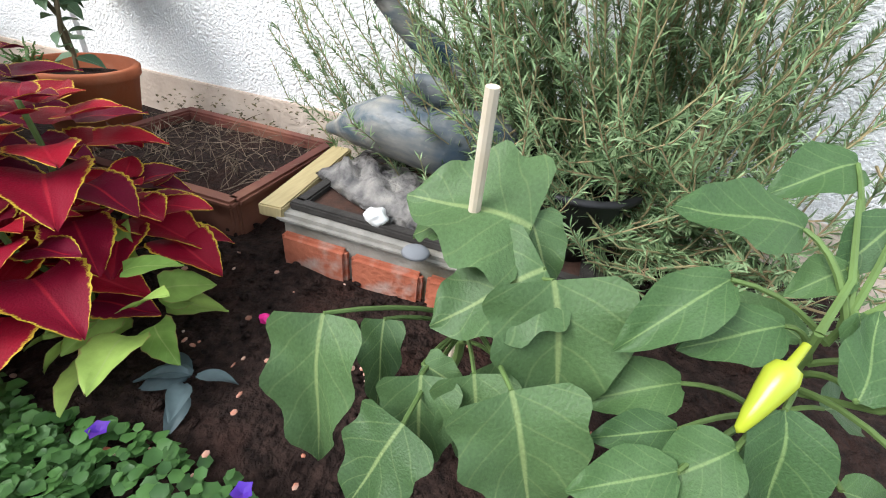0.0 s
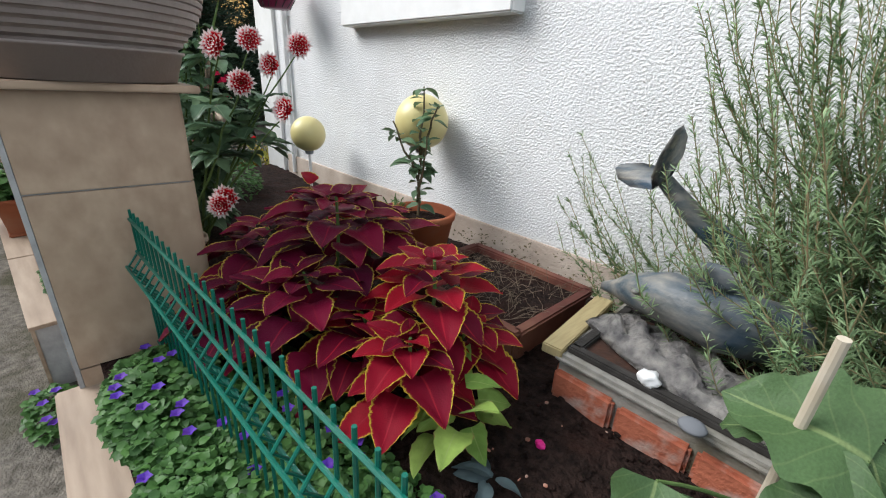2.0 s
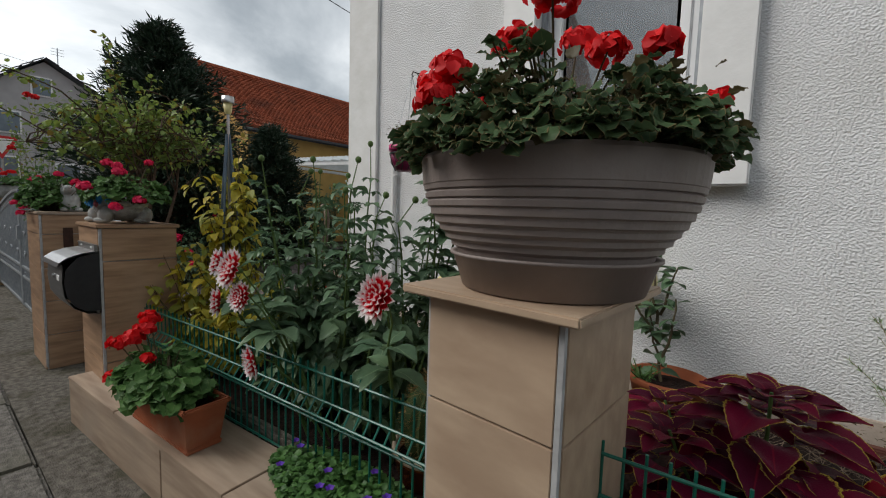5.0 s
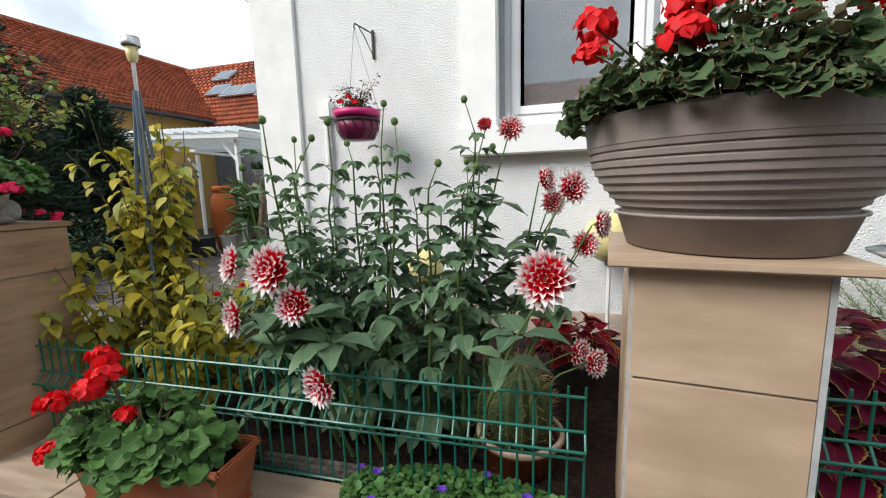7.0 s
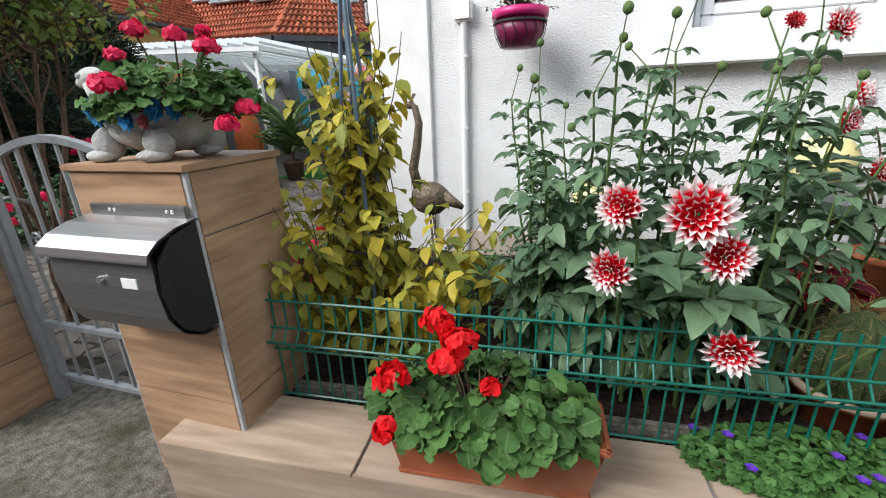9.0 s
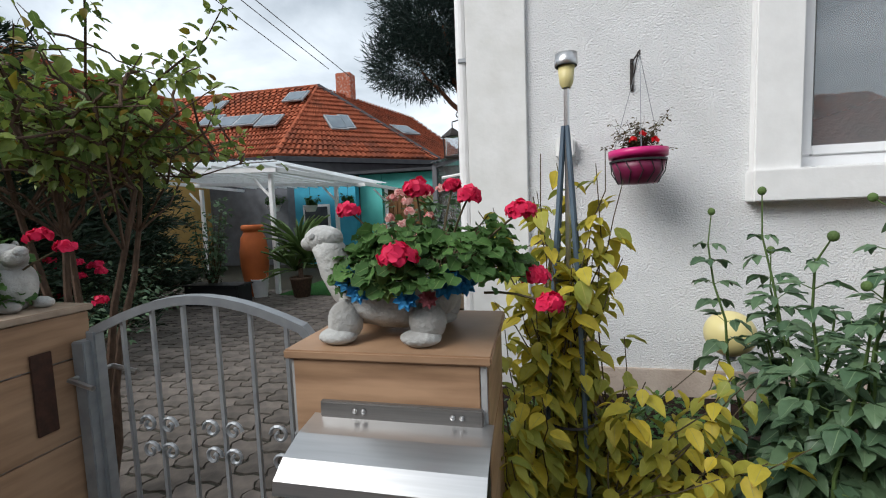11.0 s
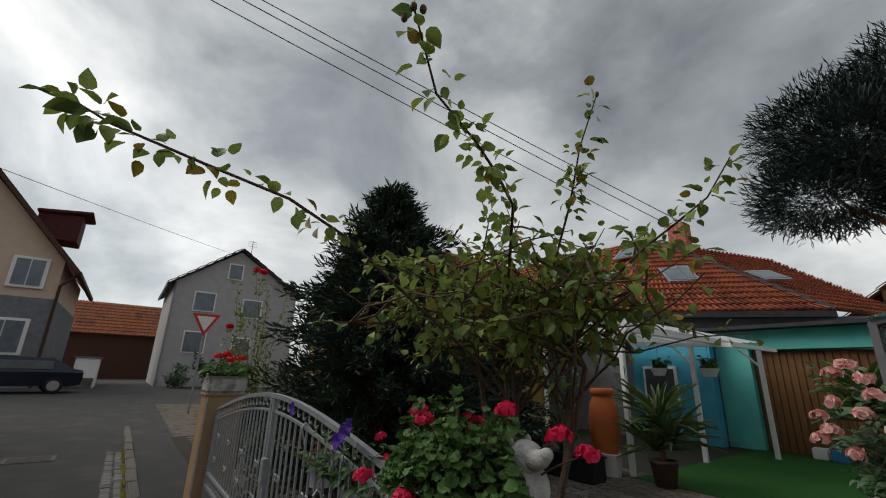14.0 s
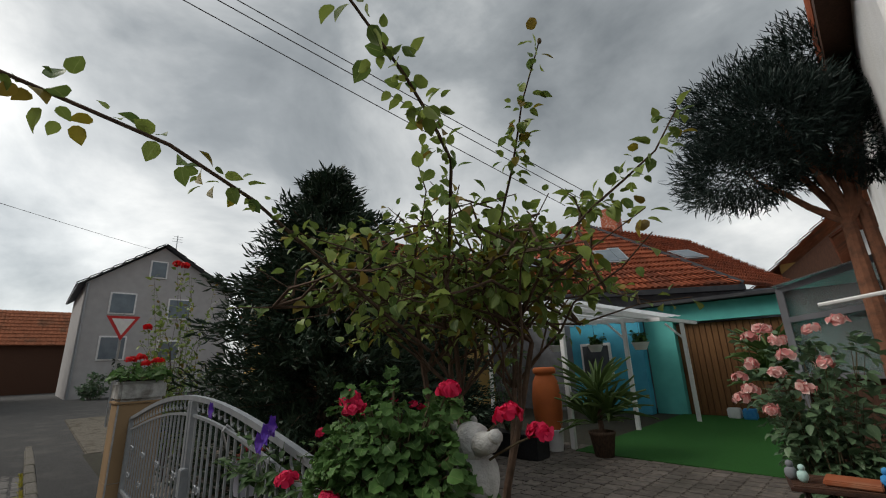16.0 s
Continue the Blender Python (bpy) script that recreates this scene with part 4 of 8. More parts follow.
# glazed lean-to beside the house
sh = thing("lean_to", pose(0, 0, 0), "lean-to of clear sheets on a pale timber frame", "shed")
for a, b in (((-4.05, 4.4, 2.4), (-2.3, 4.4, 2.85)), ((-4.05, 4.4, 1.3), (-2.3, 4.4, 1.3)), ((-4.05, 4.4, 2.0), (-2.3, 4.4, 2.2)), ((-4.05, 4.4, 2.4), (-4.05, 9, 2.4))):
    part("rail", tube([a, b], 0.05, seg=4), GREYST, sh)
for x, z in ((-4.05, 2.4), (-3.2, 2.6), (-2.82, 2.7)):
    part("upright", box((x, 4.4, z / 2), (0.08, 0.08, z)), GREYST, sh)
part("sheet", box((-3.42, 4.45, 1.85), (1.2, 0.012, 1.1)), MESHG, sh)
part("lower_panel", box((-3.42, 4.46, 0.64), (1.24, 0.03, 1.26)), BROWN, sh, "brown lower panel")
slab("roof_sheet", [(-4.1, 4.3, 2.45), (-2.8, 4.3, 2.75), (-2.8, 9, 2.75), (-4.1, 9, 2.45)], (0, 0, 0.012), MESHG, sh)
part("rear_wall", box((-3.42, 9.0, 1.2), (1.26, 0.1, 2.4)), TURQ, sh)

# neighbour houses behind
nh = thing("neighbour_house", pose(0, 0, 0), "ochre neighbour house with a brown timber gable", "house")
slab("wall", [(-5.6, 20, 0), (2, 20, 0), (2, 28, 0), (-5.6, 28, 0)], (0, 0, 5.2), OCHRE, nh)
slab("gable", [(-6.2, 19.9, 4.3), (3, 19.9, 4.3), (-1.0, 19.9, 8.2)], (0, 0.2, 0), BROWN, nh)
roof_plane("roof", (-7, 19.6, 4.0), (-7, 28, 4.0), (-1.5, 28, 8.6), (-1.5, 19.6, 8.6), ROOF_O, nh, 24, 12)
nw = thing("white_neighbour_house", pose(0, 0, 0), "white neighbour house with a dark eave", "house")
slab("wall", [(-3.0, 14.5, 0), (4, 14.5, 0), (4, 20, 0), (-3.0, 20, 0)], (0, 0, 5.0), SMOOTH, nw)
roof_plane("roof", (-3.6, 14, 4.8), (-3.6, 20, 4.8), (1, 20, 8.0), (1, 14, 8.0), ROOF_O, nw, 20, 10)

# grey gabled house at the junction
gh = thing("grey_gabled_house", pose(0, 0, 0), "grey rendered house with a steep gable to the street", "house")
slab("wall", [(-39, -0.9, 0), (-39, 8.0, 0), (-50, 8.0, 0), (-50, -0.9, 0)], (0, 0, 7.7), GREYR, gh)
slab("gable_wall", [(-39, -0.9, 7.7), (-39, 8.0, 7.7), (-39, 3.2, 10.7)], (-0.3, 0, 0), GREYR, gh)
roof_plane("roof", (-38.5, -1.35, 7.5), (-50, -1.35, 7.5), (-50, 3.2, 10.9), (-38.5, 3.2, 10.9), GREYST, gh, 12, 8)
roof_plane("roof", (-38.5, 8.4, 7.5), (-50, 8.4, 7.5), (-50, 3.2, 10.9), (-38.5, 3.2, 10.9), GREYST, gh, 12, 8)
part("downpipe", tube([(-38.9, -0.8, 0), (-38.9, -0.8, 7.6)], 0.07), GALV, gh)
for y, z, w, h in ((3.0, 9.0, 0.9, 1.1), (1.2, 6.4, 1.3, 1.3), (4.6, 6.2, 1.3, 1.3), (1.0, 3.4, 1.3, 1.4), (4.2, 3.2, 1.2, 1.3)):
    w_ = part("window", box((-38.97, y, z), (0.1, w + 0.2, h + 0.2), 0.02), WHITE, gh)
    part("pane", box((-38.9, y, z), (0.03, w, h)), SKYLT, w_)

# peach house on the other side of the street
ph = thing("peach_house", pose(0, -0.6, 0), "peach rendered house with a grey stone ground floor", "house")
slab("wall", [(-36, -6.2, 0), (-36, -15.8, 0), (-48, -15.8, 0), (-48, -6.2, 0)], (0, 0, 7.5), BEIGE, ph)
slab("gable_wall", [(-36, -6.2, 7.5), (-36, -15.8, 7.5), (-36, -11, 12.9)], (-0.3, 0, 0), BEIGE, ph)
part("stone_storey", box((-35.98, -11, 2.6), (0.1, 9.7, 5.2)), GREYST, ph)
part("stone_storey", box((-42, -6.17, 2.6), (12, 0.1, 5.2)), GREYST, ph)
roof_plane("roof", (-35.4, -5.5, 6.9), (-48.5, -5.5, 6.9), (-48.5, -11, 13.2), (-35.4, -11, 13.2), ROOF_O, ph, 40, 16)
roof_plane("roof", (-35.4, -16.5, 6.9), (-48.5, -16.5, 6.9), (-48.5, -11, 13.2), (-35.4, -11, 13.2), ROOF_O, ph, 40, 16)
part("verge_board", tube([(-35.4, -5.4, 6.8), (-35.4, -11, 13.15)], 0.16, seg=4), BROWN, ph)
part("eave_board", tube([(-35.4, -5.4, 6.8), (-48.5, -5.4, 6.8)], 0.16, seg=4), BROWN, ph)
part("gutter_pipe", tube([(-35.9, -5.5, 6.7), (-35.85, -6.1, 6.0), (-35.85, -6.1, 0)], 0.08), BROWN, ph)
dm = part("dormer", box((-40, -7.4, 10.3), (2.2, 2.2, 1.8), 0.03), ROOF_D, ph)
part("dormer_roof", box((-40, -7.2, 11.3), (2.7, 2.8, 0.2), 0.04, rx=8), ROOF_D, ph)
for y, z, w, h in ((-7.6, 6.6, 1.3, 1.5), (-10.6, 6.6, 1.3, 1.5), (-7.9, 3.0, 1.7, 1.7), (-11, 3.0, 1.7, 1.7), (-10.4, 9.8, 1.1, 1.3)):
    w_ = part("window", box((-35.93, y, z), (0.16, w + 0.3, h + 0.3), 0.02), WHITE, ph)
    part("pane", box((-35.83, y - w / 4, z), (0.03, w / 2 - 0.06, h)), SKYLT, w_)
    part("pane", box((-35.83, y + w / 4, z), (0.03, w / 2 - 0.06, h)), SKYLT, w_)
gw = thing("garden_wall", pose(-38, -4.6, 0), "white garden wall with steps beside the peach house", "wall")
part("wall", box((0, 0, 1.0), (3.0, 1.1, 2.0), 0.03), WHITE, gw)
part("coping", box((0, 0, 2.04), (3.2, 1.3, 0.08), 0.02), GREYST, gw)
for k in range(3):
    part("step", box((1.7 + 0.3 * k, 0, 0.75 - 0.2 * k), (0.3, 1.0, 0.2), 0.01), CONCRETE, gw)
fb = thing("far_barn", pose(0, 0, 0), "far barn with an orange roof at the road's end", "barn")
slab("wall", [(-58, -9, 0), (-58, 0, 0), (-66, 0, 0), (-66, -9, 0)], (0, 0, 4.8), BROWN, fb)
roof_plane("roof", (-57.5, -9.5, 4.6), (-57.5, 0.4, 4.6), (-62, 0.4, 8.2), (-62, -9.5, 8.2), ROOF_O, fb, 36, 10)
# houses across the street, behind the camera
oh = thing("opposite_house", pose(0, 0, 0), "plain rendered house across the street", "house")
slab("wall", [(-5.5, -11, 0), (9, -11, 0), (9, -19, 0), (-5.5, -19, 0)], (0, 0, 3.0), OCHRE, oh)
roof_plane("roof", (-6, -10.5, 2.9), (9.5, -10.5, 2.9), (9.5, -15, 5.4), (-6, -15, 5.4), ROOF, oh, 50, 14)
roof_plane("roof", (-6, -19.5, 2.9), (9.5, -19.5, 2.9), (9.5, -15, 5.4), (-6, -15, 5.4), ROOF, oh, 20, 8)
for x in (-5.5, 8.7):
    slab("gable_wall", [(x, -11, 3.0), (x, -19, 3.0), (x, -15, 5.3)], (0.3, 0, 0), OCHRE, oh)
ob2 = thing("brick_barn", pose(0, 0, 0), "tall brown brick barn across the street", "barn")
slab("wall", [(-22, -9.4, 0), (-7, -9.4, 0), (-7, -18, 0), (-22, -18, 0)], (0, 0, 6.6), BRICK_D, ob2)
roof_plane("roof", (-22.4, -9.0, 6.4), (-6.6, -9.0, 6.4), (-6.6, -14, 10.5), (-22.4, -14, 10.5), ROOF, ob2, 50, 14)

roof_plane("roof", (-22.4, -18.6, 6.4), (-6.6, -18.6, 6.4), (-6.6, -14, 10.5), (-22.4, -14, 10.5), ROOF, ob2, 20, 8)
for x in (-22, -7.3):
    slab("gable_wall", [(x, -9.4, 6.6), (x, -18, 6.6), (x, -14, 10.3)], (0.3, 0, 0), BRICK_D, ob2)

# ---- the front bed ----
def fence(name, p0, p1, label, zt=0.70, zb=0.27):
    """A green mesh panel: folded upright wires, pairs of long wires."""
    f = thing(name, pose(0, 0, 0), label, "fence")
    p0, p1 = Vector((*p0, 0)), Vector((*p1, 0))
    d = (p1 - p0).normalized()
    out = Vector((d.y, -d.x, 0))
    if out.y > 0:
        out = -out
    n = int((p1 - p0).length / 0.05)
    prof = [(0, zb), (0, zt - 0.2), (0.035, zt - 0.155), (0, zt - 0.11), (0, zt + 0.03)]
    bm = tube([out * o + Vector((0, 0, z)) for o, z in prof], 0.0042, seg=6)
    me = bpy.data.meshes.new("upright_wire")
    bm.to_mesh(me)
    bm.free()
    for i in range(n + 1):
        link("upright_wire", me, GREEN, f, m=Matrix.Translation(p0 + d * (0.05 * i)))
    for o, z in ((0.006, zb + 0.03), (0.006, zt - 0.2), (0.041, zt - 0.155), (0.006, zt - 0.11), (0.006, zt)):
        a, b = p0 + out * o, p1 + out * o
        a.z = b.z = z
        part("long_wire", tube([a, b], 0.005, seg=6), GREEN, f)
    return f


fence("mesh_fence", (-0.24, -1.70), (-2.45, -1.845), "green coated wire mesh fence between the pillars")
fence("mesh_fence", (0.25, -1.657), (1.8, -1.579), "green coated wire mesh fence in front of the coleus", 0.755)


def rosette(parent, c, top, rad, n, size, mesh_list, material, tilt0=0.42):
    """Leaves as single objects, in tiers round a shoot."""
    c = Vector(c)
    for i in range(n):
        u = (i + 0.5) / n
        a = i * 2.399 + rnd(-0.3, 0.3)
        r = rad * (0.08 + 0.92 * u ** 0.75)
        z = top - (top - c.z) * (u ** 1.7)
        way = Vector((math.cos(a), math.sin(a), tilt0 - 0.72 * u + rnd(-0.12, 0.12)))
        p = c + Vector((math.cos(a) * r * 0.6, math.sin(a) * r * 0.6, z - c.z))
        side = way.cross(Vector((0, 0, 1))).normalized()
        nor = side.cross(way).normalized()
        s = size * rnd(0.8, 1.15) * (0.5 + 0.5 * min(1, u * 2.2))
        m = Matrix((side * s, way.normalized() * s, nor * s)).transposed().to_4x4()
        m.translation = p
        link("leaf", rng.choice(mesh_list), material, parent, m=m)


def leaf_meshes(name, width, shape, n, nu=8, nv=6, tooth=0.04, fold=0.1, lobe=0.0, ripple=0.0):
    out = []
    for k in range(n):
        vs, fs, uv = blade(1, width * (0.92 + 0.08 * k), nu, nv, fold + 0.05 * k, 0.12 + 0.09 * k, shape, tooth, lobe, ripple)
        out.append(mesh_from(name, vs, fs, uv))
    return out


def coleus(p, shoots, label, material, group="coleus plants"):
    t = thing("coleus", pose(*p), label, "plant", group)
    ms = leaf_meshes("coleus_leaf", 0.9, "heart", 3, 14, 6, 0.035)
    for me in ms:
        me.materials.append(material)
    for (x, y, h, r, n, s) in shoots:
        part("stem", tube(bend((x * 0.3, y * 0.3, 0), (x, y, h), 0, 4, 0.01), 0.008, 0.005), STEM, t)
        rosette(t, (x, y, h * 0.35), h, r, n, s, ms, material)
    return t


coleus((0.58, -1.12, 0.27), ((0, 0, 0.56, 0.32, 48, 0.155), (-0.24, -0.16, 0.42, 0.26, 34, 0.15), (0.14, -0.2, 0.38, 0.24, 30, 0.15), (-0.05, 0.22, 0.46, 0.22, 26, 0.145), (-0.3, 0.12, 0.4, 0.22, 26, 0.14), (-0.1, -0.32, 0.3, 0.2, 22, 0.145)), "tall deep burgundy coleus with thin yellow leaf edges", L_COL)
coleus((1.02, -1.08, 0.27), ((0, 0.02, 0.46, 0.22, 34, 0.14), (0.08, -0.13, 0.3, 0.17, 24, 0.135), (-0.14, -0.14, 0.28, 0.18, 24, 0.135), (0.1, 0.08, 0.3, 0.15, 18, 0.12)), "crimson coleus with bright yellow leaf edges", L_COLR)


def round_pot(name, p, r, h, material, label, rim=0.0, rim_mat=None, group=""):
    t = thing(name, pose(*p), label, "plant pot", group)
    part("body", lathe([(r * 0.66, 0), (r * 0.7, 0.004), (r * 0.95, h * 0.86), (r, h * 0.88), (r * 1.02, h * 0.98), (r * 0.99, h), (r * 0.9, h), (r * 0.86, h * 0.8), (0, h * 0.8)], 30), material, t, smooth=True)
    part("earth", lathe([(r * 0.87, h * 0.82), (r * 0.5, h * 0.86), (0, h * 0.87)], 20), SOIL, t)
    if rim_mat:
        part("rim", lathe([(r * 0.9, h * 0.97), (r * 0.92, h * 1.02), (r * 1.01, h * 1.02), (r * 1.03, h * 0.95), (r * 0.98, h * 0.9)], 30), rim_mat, t, smooth=True)
    return t


def shrub(name, m, stems, nleaf, size, tmpl, leafmat, stemmat, label, category="plant", group="", droop=0.0, r=0.006):
    """Stems from the base with leaves along them."""
    t = thing(name, m, label, category, group)
    items = []
    sb_ = bmesh.new()
    for p0, p1 in stems:
        pts = bend(p0, p1, 0.0, 6, (Vector(p1) - Vector(p0)).length * 0.03)
        tube(pts, r, r * 0.4, 5, sb_)
        for k in range(nleaf):
            u = rnd(0.15, 1.0)
            i = min(5, int(u * 6))
            p = pts[i].lerp(pts[i + 1], u * 6 - i)
            a = rnd(0, 6.283)
            way = Vector((math.cos(a), math.sin(a), rnd(-0.5, 0.5) - droop))
            items.append((p + way * 0.01, way, Vector((rnd(-0.4, 0.4), rnd(-0.4, 0.4), 1)), size * rnd(0.6, 1.2) * (1.1 - 0.3 * u)))
    part("stems", sb_, stemmat, t)
    scatter("leaves", items, tmpl, leafmat, t)
    return t


round_pot("terracotta_pot", (0.2, -0.4, 0.27), 0.185, 0.29, TERRA, "round terracotta pot holding a young tree")
shrub("young_tree", pose(0.17, -0.4, 0.5), [((0, 0, 0), (-0.1, 0.1, 0.42)), ((-0.03, 0.03, 0.2), (-0.2, -0.02, 0.5)), ((-0.05, 0.05, 0.3), (-0.12, 0.12, 0.68)), ((0, 0, 0.1), (0.03, 0.02, 0.45)), ((-0.04, 0.05, 0.35), (0.02, 0.1, 0.6))], 14, 0.095, T_OVAL, L_GREEN, STEM_D, "young bushy tree with dark oval leaves in the pot", r=0.009)
shrub("violet_edging", pose(0.1, -0.5, 0.53), [((0, 0, 0), (rnd(-0.12, 0.1), rnd(-0.1, 0.06), rnd(0.05, 0.11))) for _ in range(14)], 8, 0.02, T_SMALL, L_COV, STEM, "low green bedding plant in the terracotta pot")


def globe(p, r, label):
    t = thing("garden_globe", pose(*p), label, "garden lamp", "cream globes")
    part("globe", blob((0, 0, 0), (r, r, r), sub=4), CREAM, t, smooth=True)
    part("collar", lathe([(0.03, -r - 0.02), (0.035, -r + 0.015), (0, -r + 0.02)], 16), GALV, t)
    part("stake", tube([(0, 0, -r), (0, 0, 0.27 - p[2])], 0.012), TRIM, t)


globe((-0.08, -0.175, 0.985), 0.155, "cream garden globe lamp on a stake by the young tree")
globe((-1.26, -0.3, 0.78), 0.13, "cream garden globe lamp on a stake behind the dahlias")

# brown trough with dry stems
tr = thing("planting_trough", pose(0.77, -0.45, 0.25), "brown plastic trough filled with dry stems", "planter")
tb = bmesh.new()
for c, s in (((0, -0.255, 0.065), (0.66, 0.03, 0.13)), ((0, 0.255, 0.065), (0.66, 0.03, 0.13)), ((-0.325, 0, 0.065), (0.03, 0.5, 0.13)), ((0.325, 0, 0.065), (0.03, 0.5, 0.13)), ((0, 0, 0.01), (0.64, 0.5, 0.02))):
    box(c, s, 0.006, tb)
part("body", tb, TERRA_D, tr)
for c, s in (((0, -0.265, 0.13), (0.7, 0.05, 0.025)), ((0, 0.265, 0.13), (0.7, 0.05, 0.025)), ((-0.335, 0, 0.13), (0.05, 0.53, 0.025)), ((0.335, 0, 0.13), (0.05, 0.53, 0.025))):
    part("rim", box(c, s, 0.008), TERRA_D, tr)
part("earth", box((0, 0, 0.06), (0.62, 0.48, 0.09)), SOIL, tr)
ds = bmesh.new()
for _ in range(260):
    p = Vector((rnd(-0.3, 0.3), rnd(-0.23, 0.23), 0.1))
    tube(bend(p, p + Vector((rnd(-0.12, 0.12), rnd(-0.12, 0.12), rnd(0.0, 0.08))), 0.01, 3, 0.008), 0.0016, 0.001, 3, ds)
tagged(part("dry_litter", ds, DRY, tr), kind="stuff")

# brick base with grate and resin dolphin
bq = thing("brick_plinth", pose(1.295, -0.76, 0.22, 0, 0, 0), "low weathered brick plinth topped with mortar", "plinth")
part("core", box((0.42, 0.27, 0.09), (0.82, 0.52, 0.18)), MORTAR, bq)
part("mortar_top", box((0.42, 0.27, 0.195), (0.86, 0.56, 0.03), 0.012), MORTAR, bq)
bk = bpy.data.meshes.new("brick")
t_ = box((0, 0, 0), (0.2, 0.03, 0.125), 0.01)
t_.to_mesh(bk)
t_.free()
for i in range(4):
    link("brick", bk, BRICK, bq, m=pose(0.105 + i * 0.212, 0.004, 0.085 + rnd(-0.006, 0.006), 0, rnd(-1.5, 1.5), rnd(-1, 1)))
for i in range(2):
    link("brick", bk, BRICK, bq, m=pose(0.006, 0.13 + i * 0.212, 0.085, 0, 0, 90))
tim = tagged(part("timber_offcut", box((1.255, -0.54, 0.428), (0.07, 0.46, 0.035), 0.004, rz=6), TIMBER), "pale timber strip lying along the plinth", "timber")
gr = thing("iron_grate", pose(1.295, -0.76, 0.43, 0, 0, 0), "old cast-iron door plate with a scroll", "grate")
for c, s in (((0.42, 0.04, 0.012), (0.8, 0.035, 0.024)), ((0.42, 0.44, 0.012), (0.8, 0.035, 0.024)), ((0.04, 0.24, 0.012), (0.035, 0.4, 0.024)), ((0.8, 0.24, 0.012), (0.035, 0.4, 0.024))):
    part("frame_bar", box(c, s, 0.005), OLDIRON, gr)
part("plate", box((0.42, 0.24, 0.003), (0.76, 0.38, 0.006)), RUST, gr)
for sx in (0.16, 0.3):
    part("scroll", tube([Vector((sx + (0.015 + 0.012 * a) * math.cos(a), 0.2 + (0.015 + 0.012 * a) * math.sin(a), 0.014)) for a in np.linspace(0, 6.5, 22)], 0.008, seg=6), OLDIRON, gr)
dol = bmesh.new()
spine = [(1.2, -0.33, 0.5), (1.26, -0.36, 0.525), (1.33, -0.4, 0.56), (1.45, -0.45, 0.6), (1.62, -0.47, 0.6), (1.76, -0.42, 0.6), (1.8, -0.32, 0.62), (1.7, -0.24, 0.68), (1.55, -0.24, 0.76), (1.42, -0.28, 0.86), (1.34, -0.31, 0.94)]
rad = [0.016, 0.03, 0.056, 0.08, 0.092, 0.09, 0.075, 0.06, 0.048, 0.034, 0.026]
spine = [Vector(p) + Vector((0.07, -0.12, 0.06)) * max(0.0, 1 - i / 7) for i, p in enumerate(spine)]
rings = []
for i, (p, r) in enumerate(zip(spine, rad)):
    a = Vector(spine[min(i + 1, 10)]) - Vector(spine[max(i - 1, 0)])
    q = a.to_track_quat("Z", "Y")
    rings.append([dol.verts.new(Vector(p) + q @ Vector((r * math.cos(k * 0.5236), r * math.sin(k * 0.5236), 0))) for k in range(12)])
for q, w in zip(rings, rings[1:]):
    for k in range(12):
        dol.faces.new((q[k], q[(k + 1) % 12], w[(k + 1) % 12], w[k]))
dol.faces.new(rings[0])
dol.faces.new(rings[-1])
for tip, root2 in (((1.14, -0.24, 0.95), (1.3, -0.27, 0.98)), ((1.37, -0.4, 1.12), (1.31, -0.33, 1.0))):
    ctr = Vector((1.33, -0.31, 0.93))
    tip = Vector(tip)
    w = Vector((0.02, 0.05, 0.03))
    ring = []
    for u in (0, 0.35, 0.7, 1.0):
        c = ctr.lerp(tip, u)
        s = (0.7 + 0.6 * math.sin(u * 2.6)) * (1 - 0.75 * u ** 3)
        ring.append([dol.verts.new(c + w * s), dol.verts.new(c + Vector((0.012, -0.01, 0.014)) * (1 - u * 0.8)), dol.verts.new(c - w * s), dol.verts.new(c - Vector((0.012, -0.01, 0.014)) * (1 - u * 0.8))])
    for q, x in zip(ring, ring[1:]):
        for k in range(4):
            dol.faces.new((q[k], q[(k + 1) % 4], x[(k + 1) % 4], x[k]))
    dol.faces.new(ring[-1])
blob((1.6, -0.54, 0.75), (0.07, 0.016, 0.04), dol)
blob((1.42, -0.575, 0.64), (0.012, 0.01, 0.01), dol)
bmesh.ops.recalc_face_normals(dol, faces=dol.faces)
dd = tagged(part("dolphin_statue", dol, DOLPHIN, None, "", True), "blue-grey resin dolphin statue with raised tail", "statue")
wv = bmesh.new()
wg = []
for i in range(31):
    u = i / 30
    c = Vector((1.29, -0.47, 0)).lerp(Vector((1.92, -0.66, 0)), u)
    row = []
    for k in range(11):
        v = k / 10 - 0.5
        w = 0.1 + 0.16 * math.sin(math.pi * min(1, u * 0.8 + 0.1))
        q = c + Vector((0.28, 0.96, 0)) * (v * w)
        q.z = 0.445 + (0.05 + 0.05 * noise.noise(Vector((u * 14, v * 9, 2))) + 0.022 * math.sin(u * 31 + v * 13)) * (1 - (2 * v) ** 4) * min(1, u * 6 + 0.15)
        row.append(wv.verts.new(q))
    wg.append(row)
for q, w in zip(wg, wg[1:]):
    for k in range(10):
        wv.faces.new((q[k], w[k], w[k + 1], q[k + 1]))
bmesh.ops.solidify(wv, geom=wv.faces[:], thickness=0.02)
tagged(part("wave_base", wv, SPRAY, None, "", True), "pale mottled resin waves under the dolphin", "statue")
bt = thing("black_tub", pose(2.0, -0.5, 0.43), "black plastic tub beside the plinth", "tub")
part("body", lathe([(0.0, 0.0), (0.14, 0), (0.165, 0.17), (0.175, 0.18), (0.165, 0.19), (0.13, 0.1), (0, 0.09)], 28), BLACK, bt, smooth=True)
